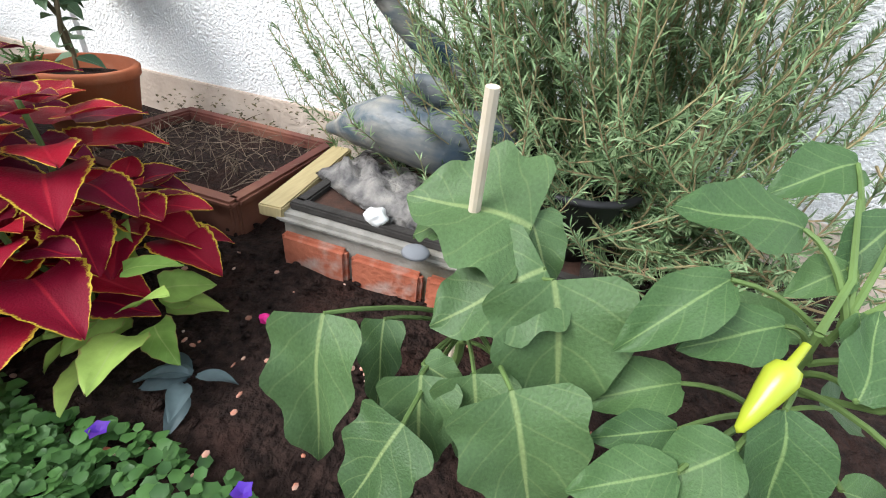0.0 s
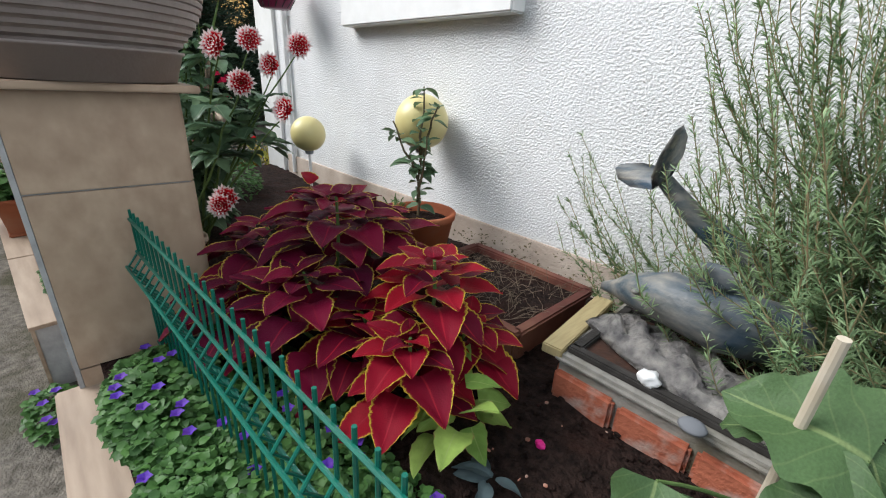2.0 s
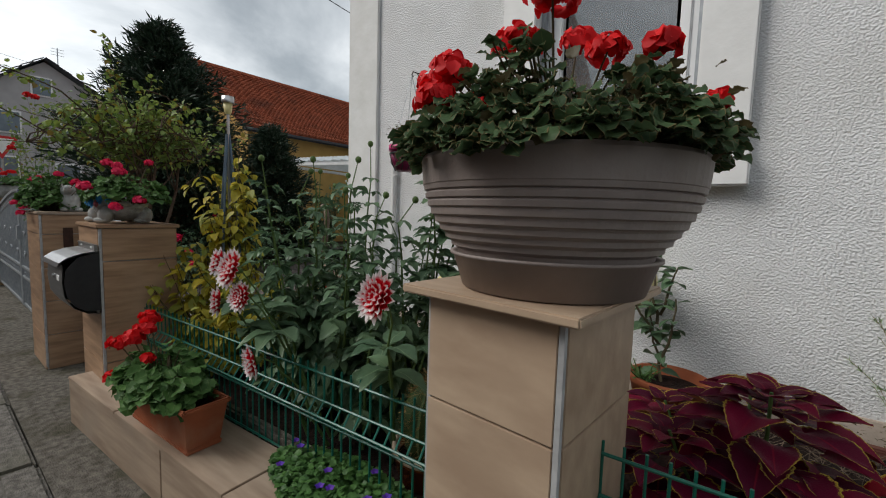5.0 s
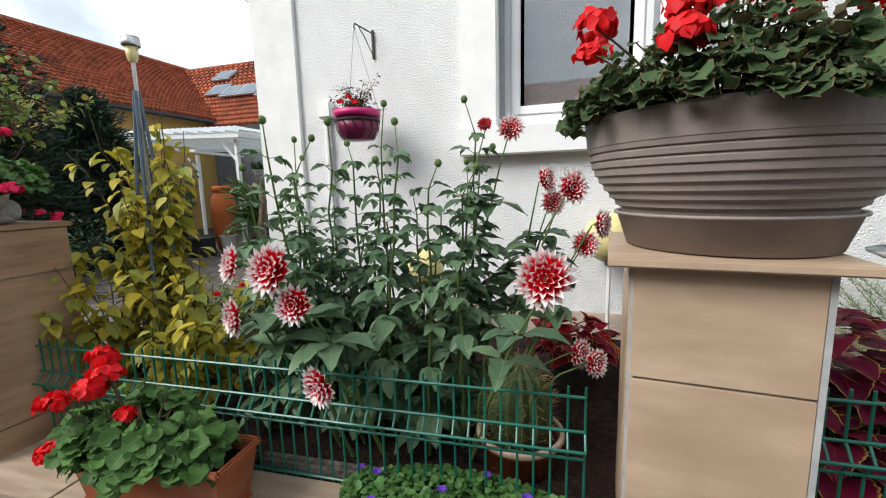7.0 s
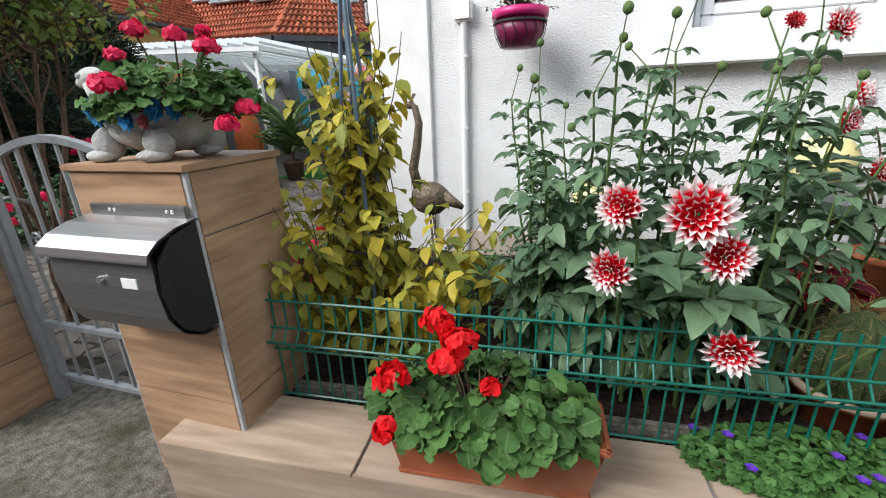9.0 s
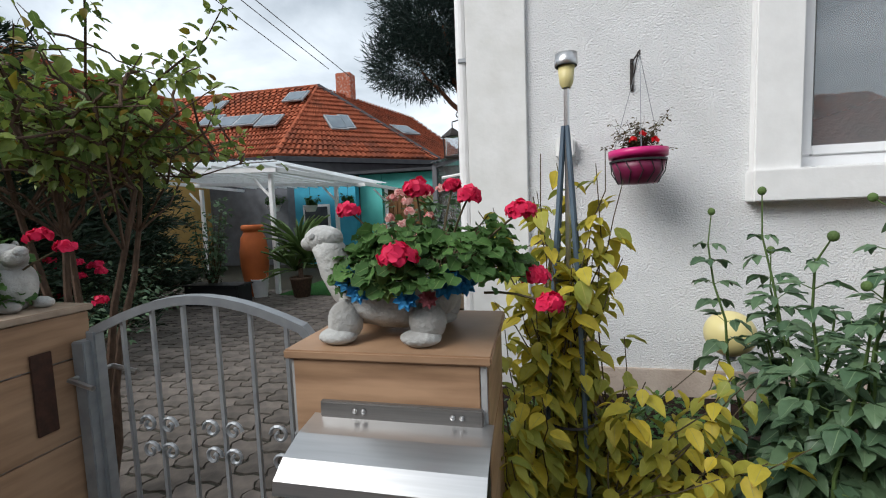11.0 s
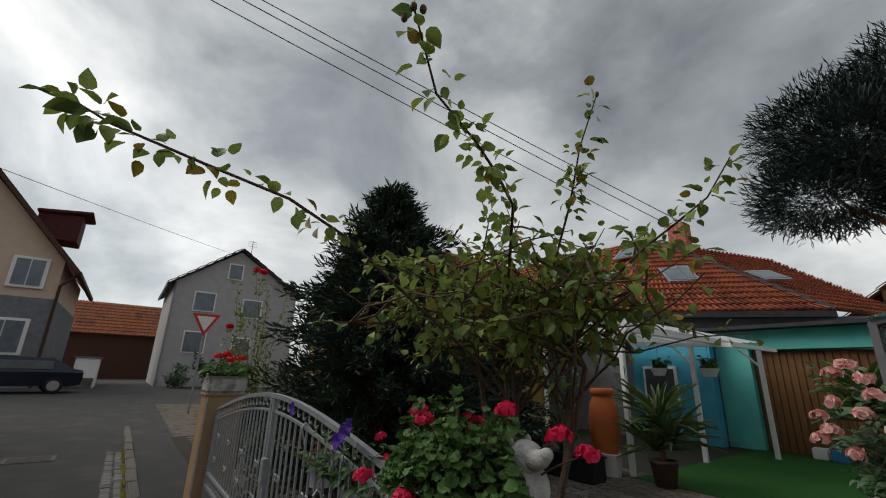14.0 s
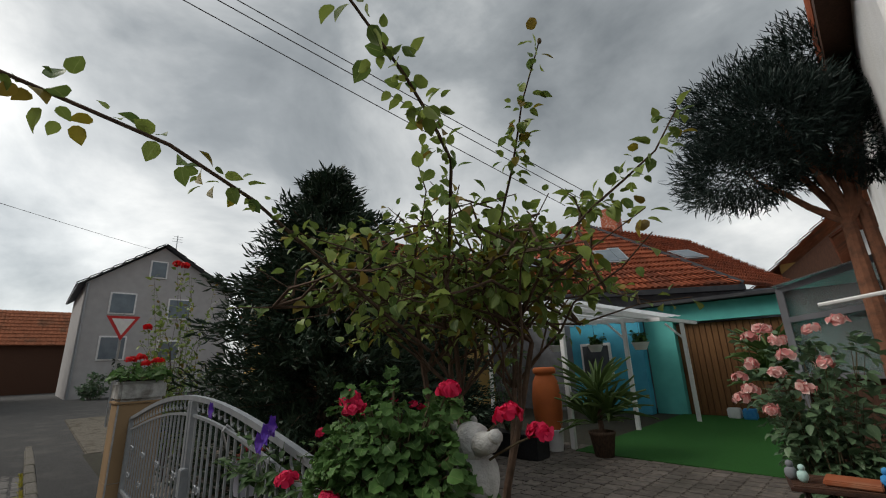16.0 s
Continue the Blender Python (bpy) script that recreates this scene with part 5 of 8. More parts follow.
part("rim", lathe([(0.165, 0.175), (0.18, 0.178), (0.18, 0.19), (0.165, 0.192)], 28), BLACK, bt, smooth=True)
tagged(part("white_stone", blob((1.555, -0.715, 0.465), (0.03, 0.026, 0.024), sub=3, rough=0.4), WHITE, None, "", True), "small white stone on the grate", "stone")
sm = lathe([(0, 0.012), (0.012, 0.014), (0.03, 0.006), (0.034, 0), (0, 0)], 16)
so = tagged(part("seashell", sm, GREYST, None, "", True), "small grey ribbed seashell on the grate", "shell")
so.matrix_basis = pose(1.70, -0.80, 0.455)
pe = tagged(part("fallen_petal", blob((1.408, -0.983, 0.285), (0.016, 0.012, 0.012), sub=2, rough=0.5), mat("magenta_petal", (0.75, 0.02, 0.25), (0.6, 0.015, 0.2), 20, 0.5)), "fallen magenta petal on the soil", "petal")

# rosemary
rt = thing("rosemary_bush", pose(2.25, -0.36, 0.28), "large rosemary bush against the white wall", "shrub")
rb_, rn = bmesh.new(), []
tube(bend((0, 0, 0), (0.05, 0.02, 0.45), 0, 5, 0.02), 0.035, 0.02, 8, rb_)
tube(bend((0, -0.05, 0), (-0.1, -0.1, 0.4), 0, 5, 0.02), 0.025, 0.012, 7, rb_)
shoots = []
for k in range(250):
    b0 = Vector((rnd(-0.35, 0.5), rnd(-0.2, 0.2), rnd(0.05, 0.5)))
    e0 = Vector((rnd(-0.88, 0.05) if k % 9 else rnd(0.05, 0.4), rnd(-0.42, 0.24), rnd(0.45, 1.42)))
    b0.x = b0.x * 0.5 + e0.x * 0.45
    shoots.append((b0, e0))
for k in range(26):
    shoots.append((Vector((rnd(-0.9, -0.4), rnd(-0.05, 0.15), 0.12)), Vector((rnd(-1.4, -0.75), rnd(0.05, 0.25), rnd(0.2, 0.72)))))
for k in range(70):
    shoots.append((Vector((rnd(-0.5, 0.4), rnd(-0.3, 0.0), rnd(0.15, 0.35))), Vector((rnd(-0.75, 0.6), rnd(-0.45, -0.15), rnd(0.2, 0.6)))))
for b0, e0 in shoots:
    pts = bend(b0, e0, rnd(-0.16, 0.02), 7, 0.02)
    pts[-1].z += 0.05
    tube(pts, 0.003, 0.0013, 4, rb_, False)
    L = (e0 - b0).length
    for k in range(int(300 * L)):
        u = rnd(0.1, 1.0)
        i = min(6, int(u * 7))
        p = pts[i].lerp(pts[i + 1], u * 7 - i)
        d = (pts[i + 1] - pts[i]).normalized()
        o = rvec()
        o = (o - d * o.dot(d)).normalized()
        rn.append((p, o * 0.8 + d * 0.75, d, rnd(0.025, 0.042) * (1.1 - 0.35 * u)))
part("twigs", rb_, STEM_R, rt)
scatter("needles", rn, T_NEEDLE, L_ROS, rt)

# aubergine on its cane, pepper plant
def big_leaf(parent, meshes, material, base, tip, wide=1.0, stalk=None, dip=0.0):
    """One large leaf from base to tip, with its stalk."""
    base, tip = Vector(base), Vector(tip) - Vector((0, 0, dip))
    way = tip - base
    s = way.length
    way.normalize()
    side = way.cross(Vector((0, -0.45, 0.9))).normalized()
    m = Matrix((side * s * wide, way * s, side.cross(way).normalized() * s)).transposed().to_4x4()
    m.translation = base
    if stalk:
        part("stalk", tube(bend(stalk, base, 0.015, 5), 0.0045, 0.003, 6), STEM, parent)
    link("leaf", rng.choice(meshes), material, parent, m=m)


eg_ = thing("aubergine_plant", pose(-0.042, -0.03, 0), "young aubergine plant with broad soft leaves", "plant")
part("stem", tube(bend((1.9, -0.95, 0.25), (1.93, -1.02, 0.7), 0, 6, 0.008), 0.011, 0.006, 8), STEM, eg_)
bl_ = leaf_meshes("broad_leaf", 0.86, "heart", 3, 18, 8, 0.0, 0.06, 0.09, 0.045)
for me in bl_:
    me.materials.append(L_EGG)
for b, t_, w in (((1.985, -0.99, 0.72), (1.8, -1.0, 0.76), 1.3), ((2.017, -1.05, 0.70), (1.89, -1.14, 0.63), 1.2), ((2.03, -1.07, 0.70), (2.10, -1.18, 0.55), 1.0), ((1.77, -1.19, 0.64), (1.80, -1.31, 0.47), 0.6), ((1.91, -1.26, 0.59), (1.87, -1.33, 0.5), 1.1),
                 ((1.967, -1.17, 0.6), (2.009, -1.24, 0.50), 0.9), ((2.014, -1.2, 0.63), (2.09, -1.29, 0.51), 1.0), ((1.905, -1.19, 0.59), (1.935, -1.27, 0.48), 0.8), ((1.826, -1.13, 0.6), (1.847, -1.2, 0.49), 0.6), ((1.9, -1.17, 0.585), (1.965, -1.17, 0.565), 1.0),
                 ((1.975, -0.97, 0.73), (2.04, -1.02, 0.65), 1.0), ((1.99, -1.1, 0.56), (2.06, -1.16, 0.49), 1.0), ((1.87, -1.0, 0.7), (1.79, -0.98, 0.66), 0.9)):
    z = max(0.4, b[2] - 0.12)
    big_leaf(eg_, bl_, L_EGG, b, t_, w, (1.9 + (z - 0.25) * 0.067, -0.95 - (z - 0.25) * 0.155, z))
st = thing("plant_cane", pose(1.858, -0.96, 0.27, 8, 0, 0), "pale cane with a blue plastic tie", "cane")
part("cane", tube([(0, 0, 0), (0, 0, 0.64)], 0.009, seg=10), STAKE, st)
part("tie", lathe([(0.012, 0.4), (0.018, 0.405), (0.018, 0.425), (0.012, 0.43)], 12), mat("blue_tie", (0.01, 0.25, 0.4), (0.01, 0.2, 0.35), 9, 0.5), st)
pp = thing("pepper_plant", pose(-0.06, -0.02, 0), "pepper plant with one long yellow-green pepper", "plant")
bp_l = leaf_meshes("pepper_leaf", 0.62, "oval", 3, 10, 6, 0.0, 0.1, 0.03, 0.03)
for me in bp_l:
    me.materials.append(L_PEP)
part("stem", tube(bend((2.4, -1.08, 0.24), (2.36, -1.06, 0.62), 0, 6, 0.008) + [Vector((2.325, -1.09, 0.735))], 0.009, 0.005, 7), STEM, pp)
part("stem", tube([(2.325, -1.09, 0.735), (2.35, -1.04, 0.78), (2.36, -0.95, 0.84)], 0.005, 0.003, 6), STEM, pp)
part("stem", tube([(2.36, -1.06, 0.62), (2.4, -1.12, 0.68), (2.44, -1.15, 0.76)], 0.005, 0.003, 6), STEM, pp)
for b, t_, w in (((2.301, -1.0, 0.81), (2.155, -1.04, 0.83), 1.15), ((2.408, -0.82, 0.85), (2.31, -0.87, 0.82), 1.2), ((2.235, -1.06, 0.755), (2.13, -1.15, 0.69), 0.8), ((2.306, -1.07, 0.72), (2.2, -1.12, 0.69), 1.1), ((2.359, -1.01, 0.78), (2.303, -1.05, 0.76), 1.1),
                 ((2.233, -1.1, 0.615), (2.12, -1.15, 0.59), 0.9), ((2.221, -1.17, 0.61), (2.13, -1.21, 0.6), 0.9), ((2.26, -1.2, 0.645), (2.19, -1.25, 0.61), 1.2), ((2.21, -1.23, 0.62), (2.11, -1.28, 0.6), 1.0), ((2.299, -1.16, 0.68), (2.32, -1.24, 0.59), 1.1),
                 ((2.36, -1.14, 0.7), (2.38, -1.07, 0.775), 1.0), ((2.40, -0.96, 0.835), (2.35, -1.02, 0.78), 1.1), ((2.37, -1.19, 0.625), (2.44, -1.18, 0.61), 1.2), ((2.363, -1.06, 0.755), (2.385, -1.11, 0.69), 1.0), ((2.42, -1.1, 0.72), (2.52, -1.12, 0.7), 1.1), ((2.44, -1.02, 0.78), (2.53, -0.98, 0.8), 1.1),
                 ((2.38, -1.0, 0.66), (2.3, -0.92, 0.66), 1.1), ((2.42, -1.05, 0.6), (2.5, -1.0, 0.58), 1.1), ((2.35, -1.15, 0.58), (2.27, -1.16, 0.53), 1.1), ((2.4, -1.2, 0.68), (2.46, -1.27, 0.64), 1.1)):
    big_leaf(pp, bp_l, L_PEP, b, t_, w, (2.36, -1.06, max(0.45, min(0.74, b[2] - 0.05))))
pf = lathe([(0, -0.085), (0.005, -0.08), (0.009, -0.062), (0.014, -0.032), (0.0165, -0.012), (0.013, 0), (0.005, 0.004), (0.004, 0.03), (0, 0.03)], 14)
pf.transform(Matrix.Translation((2.287, -1.142, 0.72)) @ (Vector((2.287, -1.142, 0.72)) - Vector((2.25, -1.2, 0.65))).to_track_quat("Z", "Y").to_matrix().to_4x4())
part("pepper", pf, mat("yellow_pepper", (0.36, 0.38, 0.025), (0.26, 0.32, 0.025), 8, 0.25), pp, "glossy yellow-green pepper", True)


def low_plant(name, p, n, rad, h, size, tmpl, leafmat, label, flowers=None, nf=0, group="", fsize=0.02):
    t = thing(name, pose(*p), label, "plant", group)
    items, fl = [], []
    for k in range(n):
        a, r = rnd(0, 6.283), math.sqrt(rnd(0, 1))
        q = Vector((math.cos(a) * r * rad[0], math.sin(a) * r * rad[1], rnd(0.1, 1) * h * (1.05 - 0.6 * r * r)))
        items.append((q, Vector((math.cos(a) + rnd(-0.8, 0.8), math.sin(a) + rnd(-0.8, 0.8), rnd(-0.3, 0.5))), Vector((rnd(-0.5, 0.5), rnd(-0.5, 0.5), 1)), size * rnd(0.6, 1.3)))
    scatter("leaves", items, tmpl, leafmat, t)
    if flowers:
        for k in range(nf):
            a, r = rnd(0, 6.283), math.sqrt(rnd(0, 1))
            q = Vector((math.cos(a) * r * rad[0], math.sin(a) * r * rad[1], h * (1.1 - 0.5 * r * r)))
            for j in range(5):
                b = j * 1.2566
                fl.append((q, Vector((math.cos(b), math.sin(b), 0.7)), Vector((0, 0, 1)), fsize))
        scatter("blossoms", fl, T_PETR, flowers, t)
    return t


low_plant("bellflower_mat", (0.85, -1.47, 0.27), 3200, (0.6, 0.16), 0.09, 0.023, T_COVER, L_COV, "mat of small-leaved bellflower with violet blooms", P_BLUE, 16, "bellflower mats")
low_plant("bellflower_mat", (1.45, -1.42, 0.27), 700, (0.35, 0.12), 0.05, 0.024, T_COVER, L_COV, "mat of small-leaved bellflower with violet blooms", P_BLUE, 3, "bellflower mats")
low_plant("bellflower_mat", (-0.6, -1.78, 0.28), 3400, (0.42, 0.15), 0.1, 0.024, T_COVER, L_COV, "mat of small-leaved bellflower with violet blooms", P_BLUE, 9, "bellflower mats")
low_plant("bellflower_mat", (0.6, -1.71, 0.28), 2500, (0.27, 0.14), 0.1, 0.026, T_COVER, L_COV, "mat of small-leaved bellflower with violet blooms", P_BLUE, 12, "bellflower mats")
low_plant("bellflower_mat", (1.08, -1.7, 0.28), 3400, (0.42, 0.14), 0.07, 0.023, T_COVER, L_COV, "mat of small-leaved bellflower with violet blooms", P_BLUE, 8, "bellflower mats")
low_plant("bellflower_mat", (0.06, -1.99, 0.0), 420, (0.15, 0.07), 0.1, 0.024, T_COVER, L_COV, "tuft of bellflower on the pavement by the pillar foot", P_BLUE, 5, "bellflower mats")
low_plant("begonia", (1.23, -1.15, 0.28), 17, (0.07, 0.07), 0.23, 0.1, T_HEART, L_BEG, "small light-green begonia with toothed leaves")
low_plant("seedling", (1.4, -1.18, 0.27), 6, (0.03, 0.03), 0.06, 0.085, T_PEP, L_GREY, "blue-grey narrow-leaved seedling in dark soil")
low_plant("herb_clump", (-1.75, -0.75, 0.28), 900, (0.3, 0.2), 0.3, 0.035, T_SMALL, L_COV, "light green herb clump near the wall")
low_plant("small_coleus", (-0.28, -0.72, 0.45), 90, (0.17, 0.17), 0.2, 0.09, T_HEART, L_COLR, "small orange-red coleus in a dark pot")
round_pot("dark_pot", (-0.28, -0.72, 0.27), 0.13, 0.2, KERB, "dark grey pot with a small coleus")
db = bmesh.new()
for k in range(1500):
    p = Vector((rnd(0.3, 2.6), rnd(-1.55, -0.1), 0.28))
    if p.x > 1.3 and p.y < -1.15:
        p.z -= 0.06 * min(1, (p.x - 1.3) * 2.5) * min(1, (-1.15 - p.y) * 5)
    blob(p, (rnd(0.004, 0.016), rnd(0.004, 0.016), rnd(0.004, 0.011)), db, 1)
tagged(part("soil_crumbs", db, SOIL), "crumbs of soil and grit on the bed", "soil", "", "stuff")
gb_ = bmesh.new()
for k in range(130):
    p = Vector((rnd(0.9, 2.3), rnd(-1.5, -0.8), 0.29))
    blob(p, (rnd(0.002, 0.009), rnd(0.002, 0.009), 0.003), gb_, 1)
tagged(part("soil_grit", gb_, mat("mixed_grit", (0.4, 0.3, 0.24), (0.3, 0.09, 0.05), 30, 0.9, island=0.4)), "pale grit and brick chips on the soil", "grit", "", "stuff")
# wall-side weeds along the foot of the wall
low_plant("wall_weeds", (0.75, -0.1, 0.3), 260, (0.6, 0.06), 0.18, 0.02, T_SMALL, L_OLD, "dry weeds along the foot of the wall")

# ---- between and on the pillars ----
def flower_head(c, r, n, size, out):
    """A ball of petals for geraniums."""
    c = Vector(c)
    for k in range(n):
        d = rvec()
        d.z = abs(d.z) * 0.9 - 0.15
        q = c + d * r * rnd(0.6, 1)
        w = d.cross(rvec()).normalized()
        out.append((q - w * size * 0.45, w + d * rnd(-0.1, 0.5), d + rvec(0.25), size * rnd(0.75, 1.2)))


def geranium(name, p, rad, h, nleaf, size, heads, leafmat, petalmat, label, hr=0.05, extra=None, hn=60, hs=0.032):
    t = thing(name, pose(*p), label, "plant", "geraniums")
    items, st_ = [], bmesh.new()
    for k in range(nleaf):
        a, r = rnd(0, 6.283), rnd(0.15, 1) ** 0.6
        lump = 0.85 + 0.7 * noise.noise(Vector((math.cos(a) * r * 2.6 + p[0] * 9, math.sin(a) * r * 2.6, 3.0)))
        z = h * math.sqrt(max(0.02, 1 - r * r * 0.9)) * rnd(0.35, 1.0) * lump
        q = Vector((math.cos(a) * r * rad[0], math.sin(a) * r * rad[1], z))
        way = Vector((math.cos(a) + rnd(-0.7, 0.7), math.sin(a) + rnd(-0.7, 0.7), rnd(-0.6, 0.4)))
        items.append((q, way, Vector((math.cos(a) * 0.6, math.sin(a) * 0.6, 0.9)) + rvec(0.65), size * rnd(0.55, 1.3)))
        if k % 5 == 0:
            tube([(q.x * 0.3, q.y * 0.3, 0), q * 0.7, q], 0.004, 0.002, 4, st_, False)
    for hx, hy, hz, *_ in heads:
        tube(bend((hx * 0.5, hy * 0.5, hz * 0.4), (hx, hy, hz), 0.01, 4), 0.0035, 0.0025, 5, st_, False)
    part("stems", st_, STEM_D, t)
    scatter("leaves", items, T_ROUND, leafmat, t)
    if extra:
        dead = []
        for k in range(extra):
            a = rnd(0, 6.283)
            dead.append((Vector((math.cos(a) * rad[0] * rnd(0.6, 1), math.sin(a) * rad[1] * rnd(0.6, 1), h * rnd(0.1, 0.7))), rvec(), Vector((0, 0, 1)), size * rnd(0.5, 0.9)))
        scatter("withered_leaves", dead, T_ROUND, L_OLD, t)
    for hx, hy, hz, *k in heads:
        out = []
        flower_head((hx, hy, hz), hr * (k[0] if k else 1), hn, hs, out)
        scatter("flower_head", out, T_PETR, petalmat, t, stuff=False)
    return t


bw = thing("ribbed_bowl", pose(0.088, -1.663, 1.155) @ Matrix.Diagonal((1, 1, 0.94, 1)), "large ribbed taupe plastic bowl on its saucer", "planter")
prof = [(0, 0.05), (0.2, 0.05)]
for k in range(11):
    u = k / 10
    r = 0.205 + 0.13 * math.sin(u * 1.45)
    z = 0.05 + 0.205 * u
    prof += [(r - 0.003, z), (r + 0.004, z + 0.003), (r + 0.006, z + 0.015)]
prof += [(0.335, 0.265), (0.342, 0.272), (0.347, 0.335), (0.342, 0.345), (0.328, 0.342), (0.32, 0.3), (0, 0.3)]
part("bowl", lathe(prof, 64), SLATE_P, bw)
part("saucer", lathe([(0.2, 0), (0.232, 0.004), (0.258, 0.088), (0.266, 0.09), (0.266, 0.098), (0.252, 0.096), (0.22, 0.03), (0, 0.03)], 48), SLATE_P, bw, smooth=True)
part("earth", lathe([(0.328, 0.315), (0.2, 0.33), (0, 0.335)], 24), SOIL, bw)
geranium("geranium", (0.088, -1.663, 1.445), (0.39, 0.39), 0.27, 2100, 0.036, [(-0.16, -0.25, 0.22), (-0.06, -0.12, 0.3, 1.2), (-0.33, -0.1, 0.25, 1.1), (0.06, -0.2, 0.34), (0.02, 0.05, 0.34), (-0.17, -0.29, 0.15), (0.24, -0.05, 0.26, 0.6), (0.33, 0.15, 0.18, 0.5), (0.12, -0.02, 0.28), (-0.33, 0.12, 0.25)], L_GER, P_RED, "old scarlet geranium spilling over the taupe bowl", 0.052, 240)

# terracotta planter with a geranium on the wall
bx = thing("flower_box", pose(-1.59, -1.99, 0.288, 0, 0, 4), "terracotta plastic flower box on the low wall", "planter")
fb_ = bmesh.new()
lo = [(-0.27, -0.07), (0.27, -0.07), (0.27, 0.07), (-0.27, 0.07)]
for (x0, y0), (x1, y1) in zip(lo, lo[1:] + lo[:1]):
    q = [fb_.verts.new(v) for v in ((x0, y0, 0.02), (x1, y1, 0.02), (x1 * 1.12, y1 * 1.3, 0.2), (x0 * 1.12, y0 * 1.3, 0.2), (x1 * 1.07, y1 * 1.15, 0.2), (x0 * 1.07, y0 * 1.15, 0.2), (x1 * 0.97, y1 * 0.9, 0.04), (x0 * 0.97, y0 * 0.9, 0.04))]
    for f in ((0, 1, 2, 3), (3, 2, 4, 5), (5, 4, 6, 7)):
        fb_.faces.new([q[k] for k in f])
box((0, 0, 0.02), (0.53, 0.13, 0.02), 0, fb_)
bmesh.ops.remove_doubles(fb_, verts=fb_.verts, dist=1e-4)
part("body", fb_, TERRA, bx)
for c, s in (((0, -0.092, 0.2), (0.63, 0.02, 0.022)), ((0, 0.092, 0.2), (0.63, 0.02, 0.022)), ((-0.305, 0, 0.2), (0.02, 0.2, 0.022)), ((0.305, 0, 0.2), (0.02, 0.2, 0.022))):
    part("rim", box(c, s, 0.006), TERRA, bx)
part("foot", box((0, 0, 0.01), (0.56, 0.15, 0.02), 0.005), TERRA, bx)
part("earth", box((0, 0, 0.15), (0.55, 0.14, 0.04)), SOIL, bx)
geranium("geranium", (-1.63, -2.015, 0.458), (0.31, 0.15), 0.24, 620, 0.05, [(-0.2, -0.12, 0.22), (-0.1, -0.02, 0.34), (-0.03, -0.06, 0.31), (-0.06, -0.1, 0.27), (-0.22, -0.14, 0.06, 0.8), (0.05, -0.08, 0.2, 0.5)], L_GERB, P_RED, "scarlet geranium in the terracotta flower box", 0.045)

# dahlias
def dahlia_meshes():
    out = []
    for k in range(2):
        its = []
        for ring, (n, r, tilt, s) in enumerate(((7, 0.004, 1.3, 0.028), (10, 0.008, 0.85, 0.042), (13, 0.012, 0.5, 0.052), (15, 0.014, 0.2, 0.06), (15, 0.014, -0.12, 0.062))):
            for j in range(n):
                a = (j + ring * 0.5) * 6.283 / n + rnd(-0.08, 0.08)
                d = Vector((math.cos(a), math.sin(a), tilt))
                its.append((Vector((math.cos(a) * r, math.sin(a) * r, 0.002 * (5 - ring))), d, Vector((-math.cos(a) * tilt, -math.sin(a) * tilt, 1)), s * rnd(0.92, 1.08)))
        ob = scatter("petals", its, T_PETAL, P_DAH if k == 0 else P_DAHR)
        me = ob.data
        bpy.data.objects.remove(ob)
        out.append(me)
    return out


DAH = dahlia_meshes()
cb_ = lathe([(0, -0.035), (0.004, -0.03), (0.014, -0.018), (0.016, -0.004), (0, 0.0)], 12)
calyx = bpy.data.meshes.new("calyx")
cb_.to_mesh(calyx)
cb_.free()
dh = thing("dahlia", pose(-1.0, -1.4, 0.28), "tall dahlia clump with red and white blooms", "plant")
O_ = Vector((-1.0, -1.4, 0.28))
blooms = [((-1.13, -1.92, 1.09), 1.1, 0, (-0.1, -1, 0.3)), ((-1.06, -1.92, 0.99), 0.85, 0, (0.1, -1, 0.2)), ((-1.0, -1.905, 0.742), 0.92, 0, (-0.3, -1, -0.2)), ((-1.29, -1.9, 1.1), 0.82, 0, (-0.6, -0.9, 0.2)), ((-1.3, -1.9, 0.93), 0.85, 0, (-0.5, -0.9, 0)),
          ((-0.35, -1.86, 1.085), 1.05, 0, (-0.1, -1, 0.35)), ((-0.24, -0.91, 1.04), 0.9, 0, (0.3, -1, 0.3)), ((-0.3, -1.17, 1.3), 0.9, 0, (0.5, -0.9, 0.3)), ((-0.39, -0.9, 1.235), 0.85, 0, (0.5, -0.9, 0.2)), ((-0.56, -1.06, 1.56), 0.82, 0, (0.3, -0.9, 0.3)), ((-0.68, -1.02, 1.59), 0.5, 1, (0.1, -0.9, 0.5)),
          ((-0.264, -1.226, 0.64), 0.85, 0, (0.9, -0.6, 0.2)), ((-0.203, -1.27, 0.625), 0.8, 0, (0.8, -0.7, 0.2)), ((-0.3, -0.79, 1.33), 0.85, 0, (0.9, -0.6, 0.2)), ((-0.19, -1.12, 1.155), 0.8, 0, (0.9, -0.5, 0.1)), ((-0.42, -0.98, 1.34), 0.85, 0, (0.9, -0.5, 0.3))]
stems, items = bmesh.new(), []
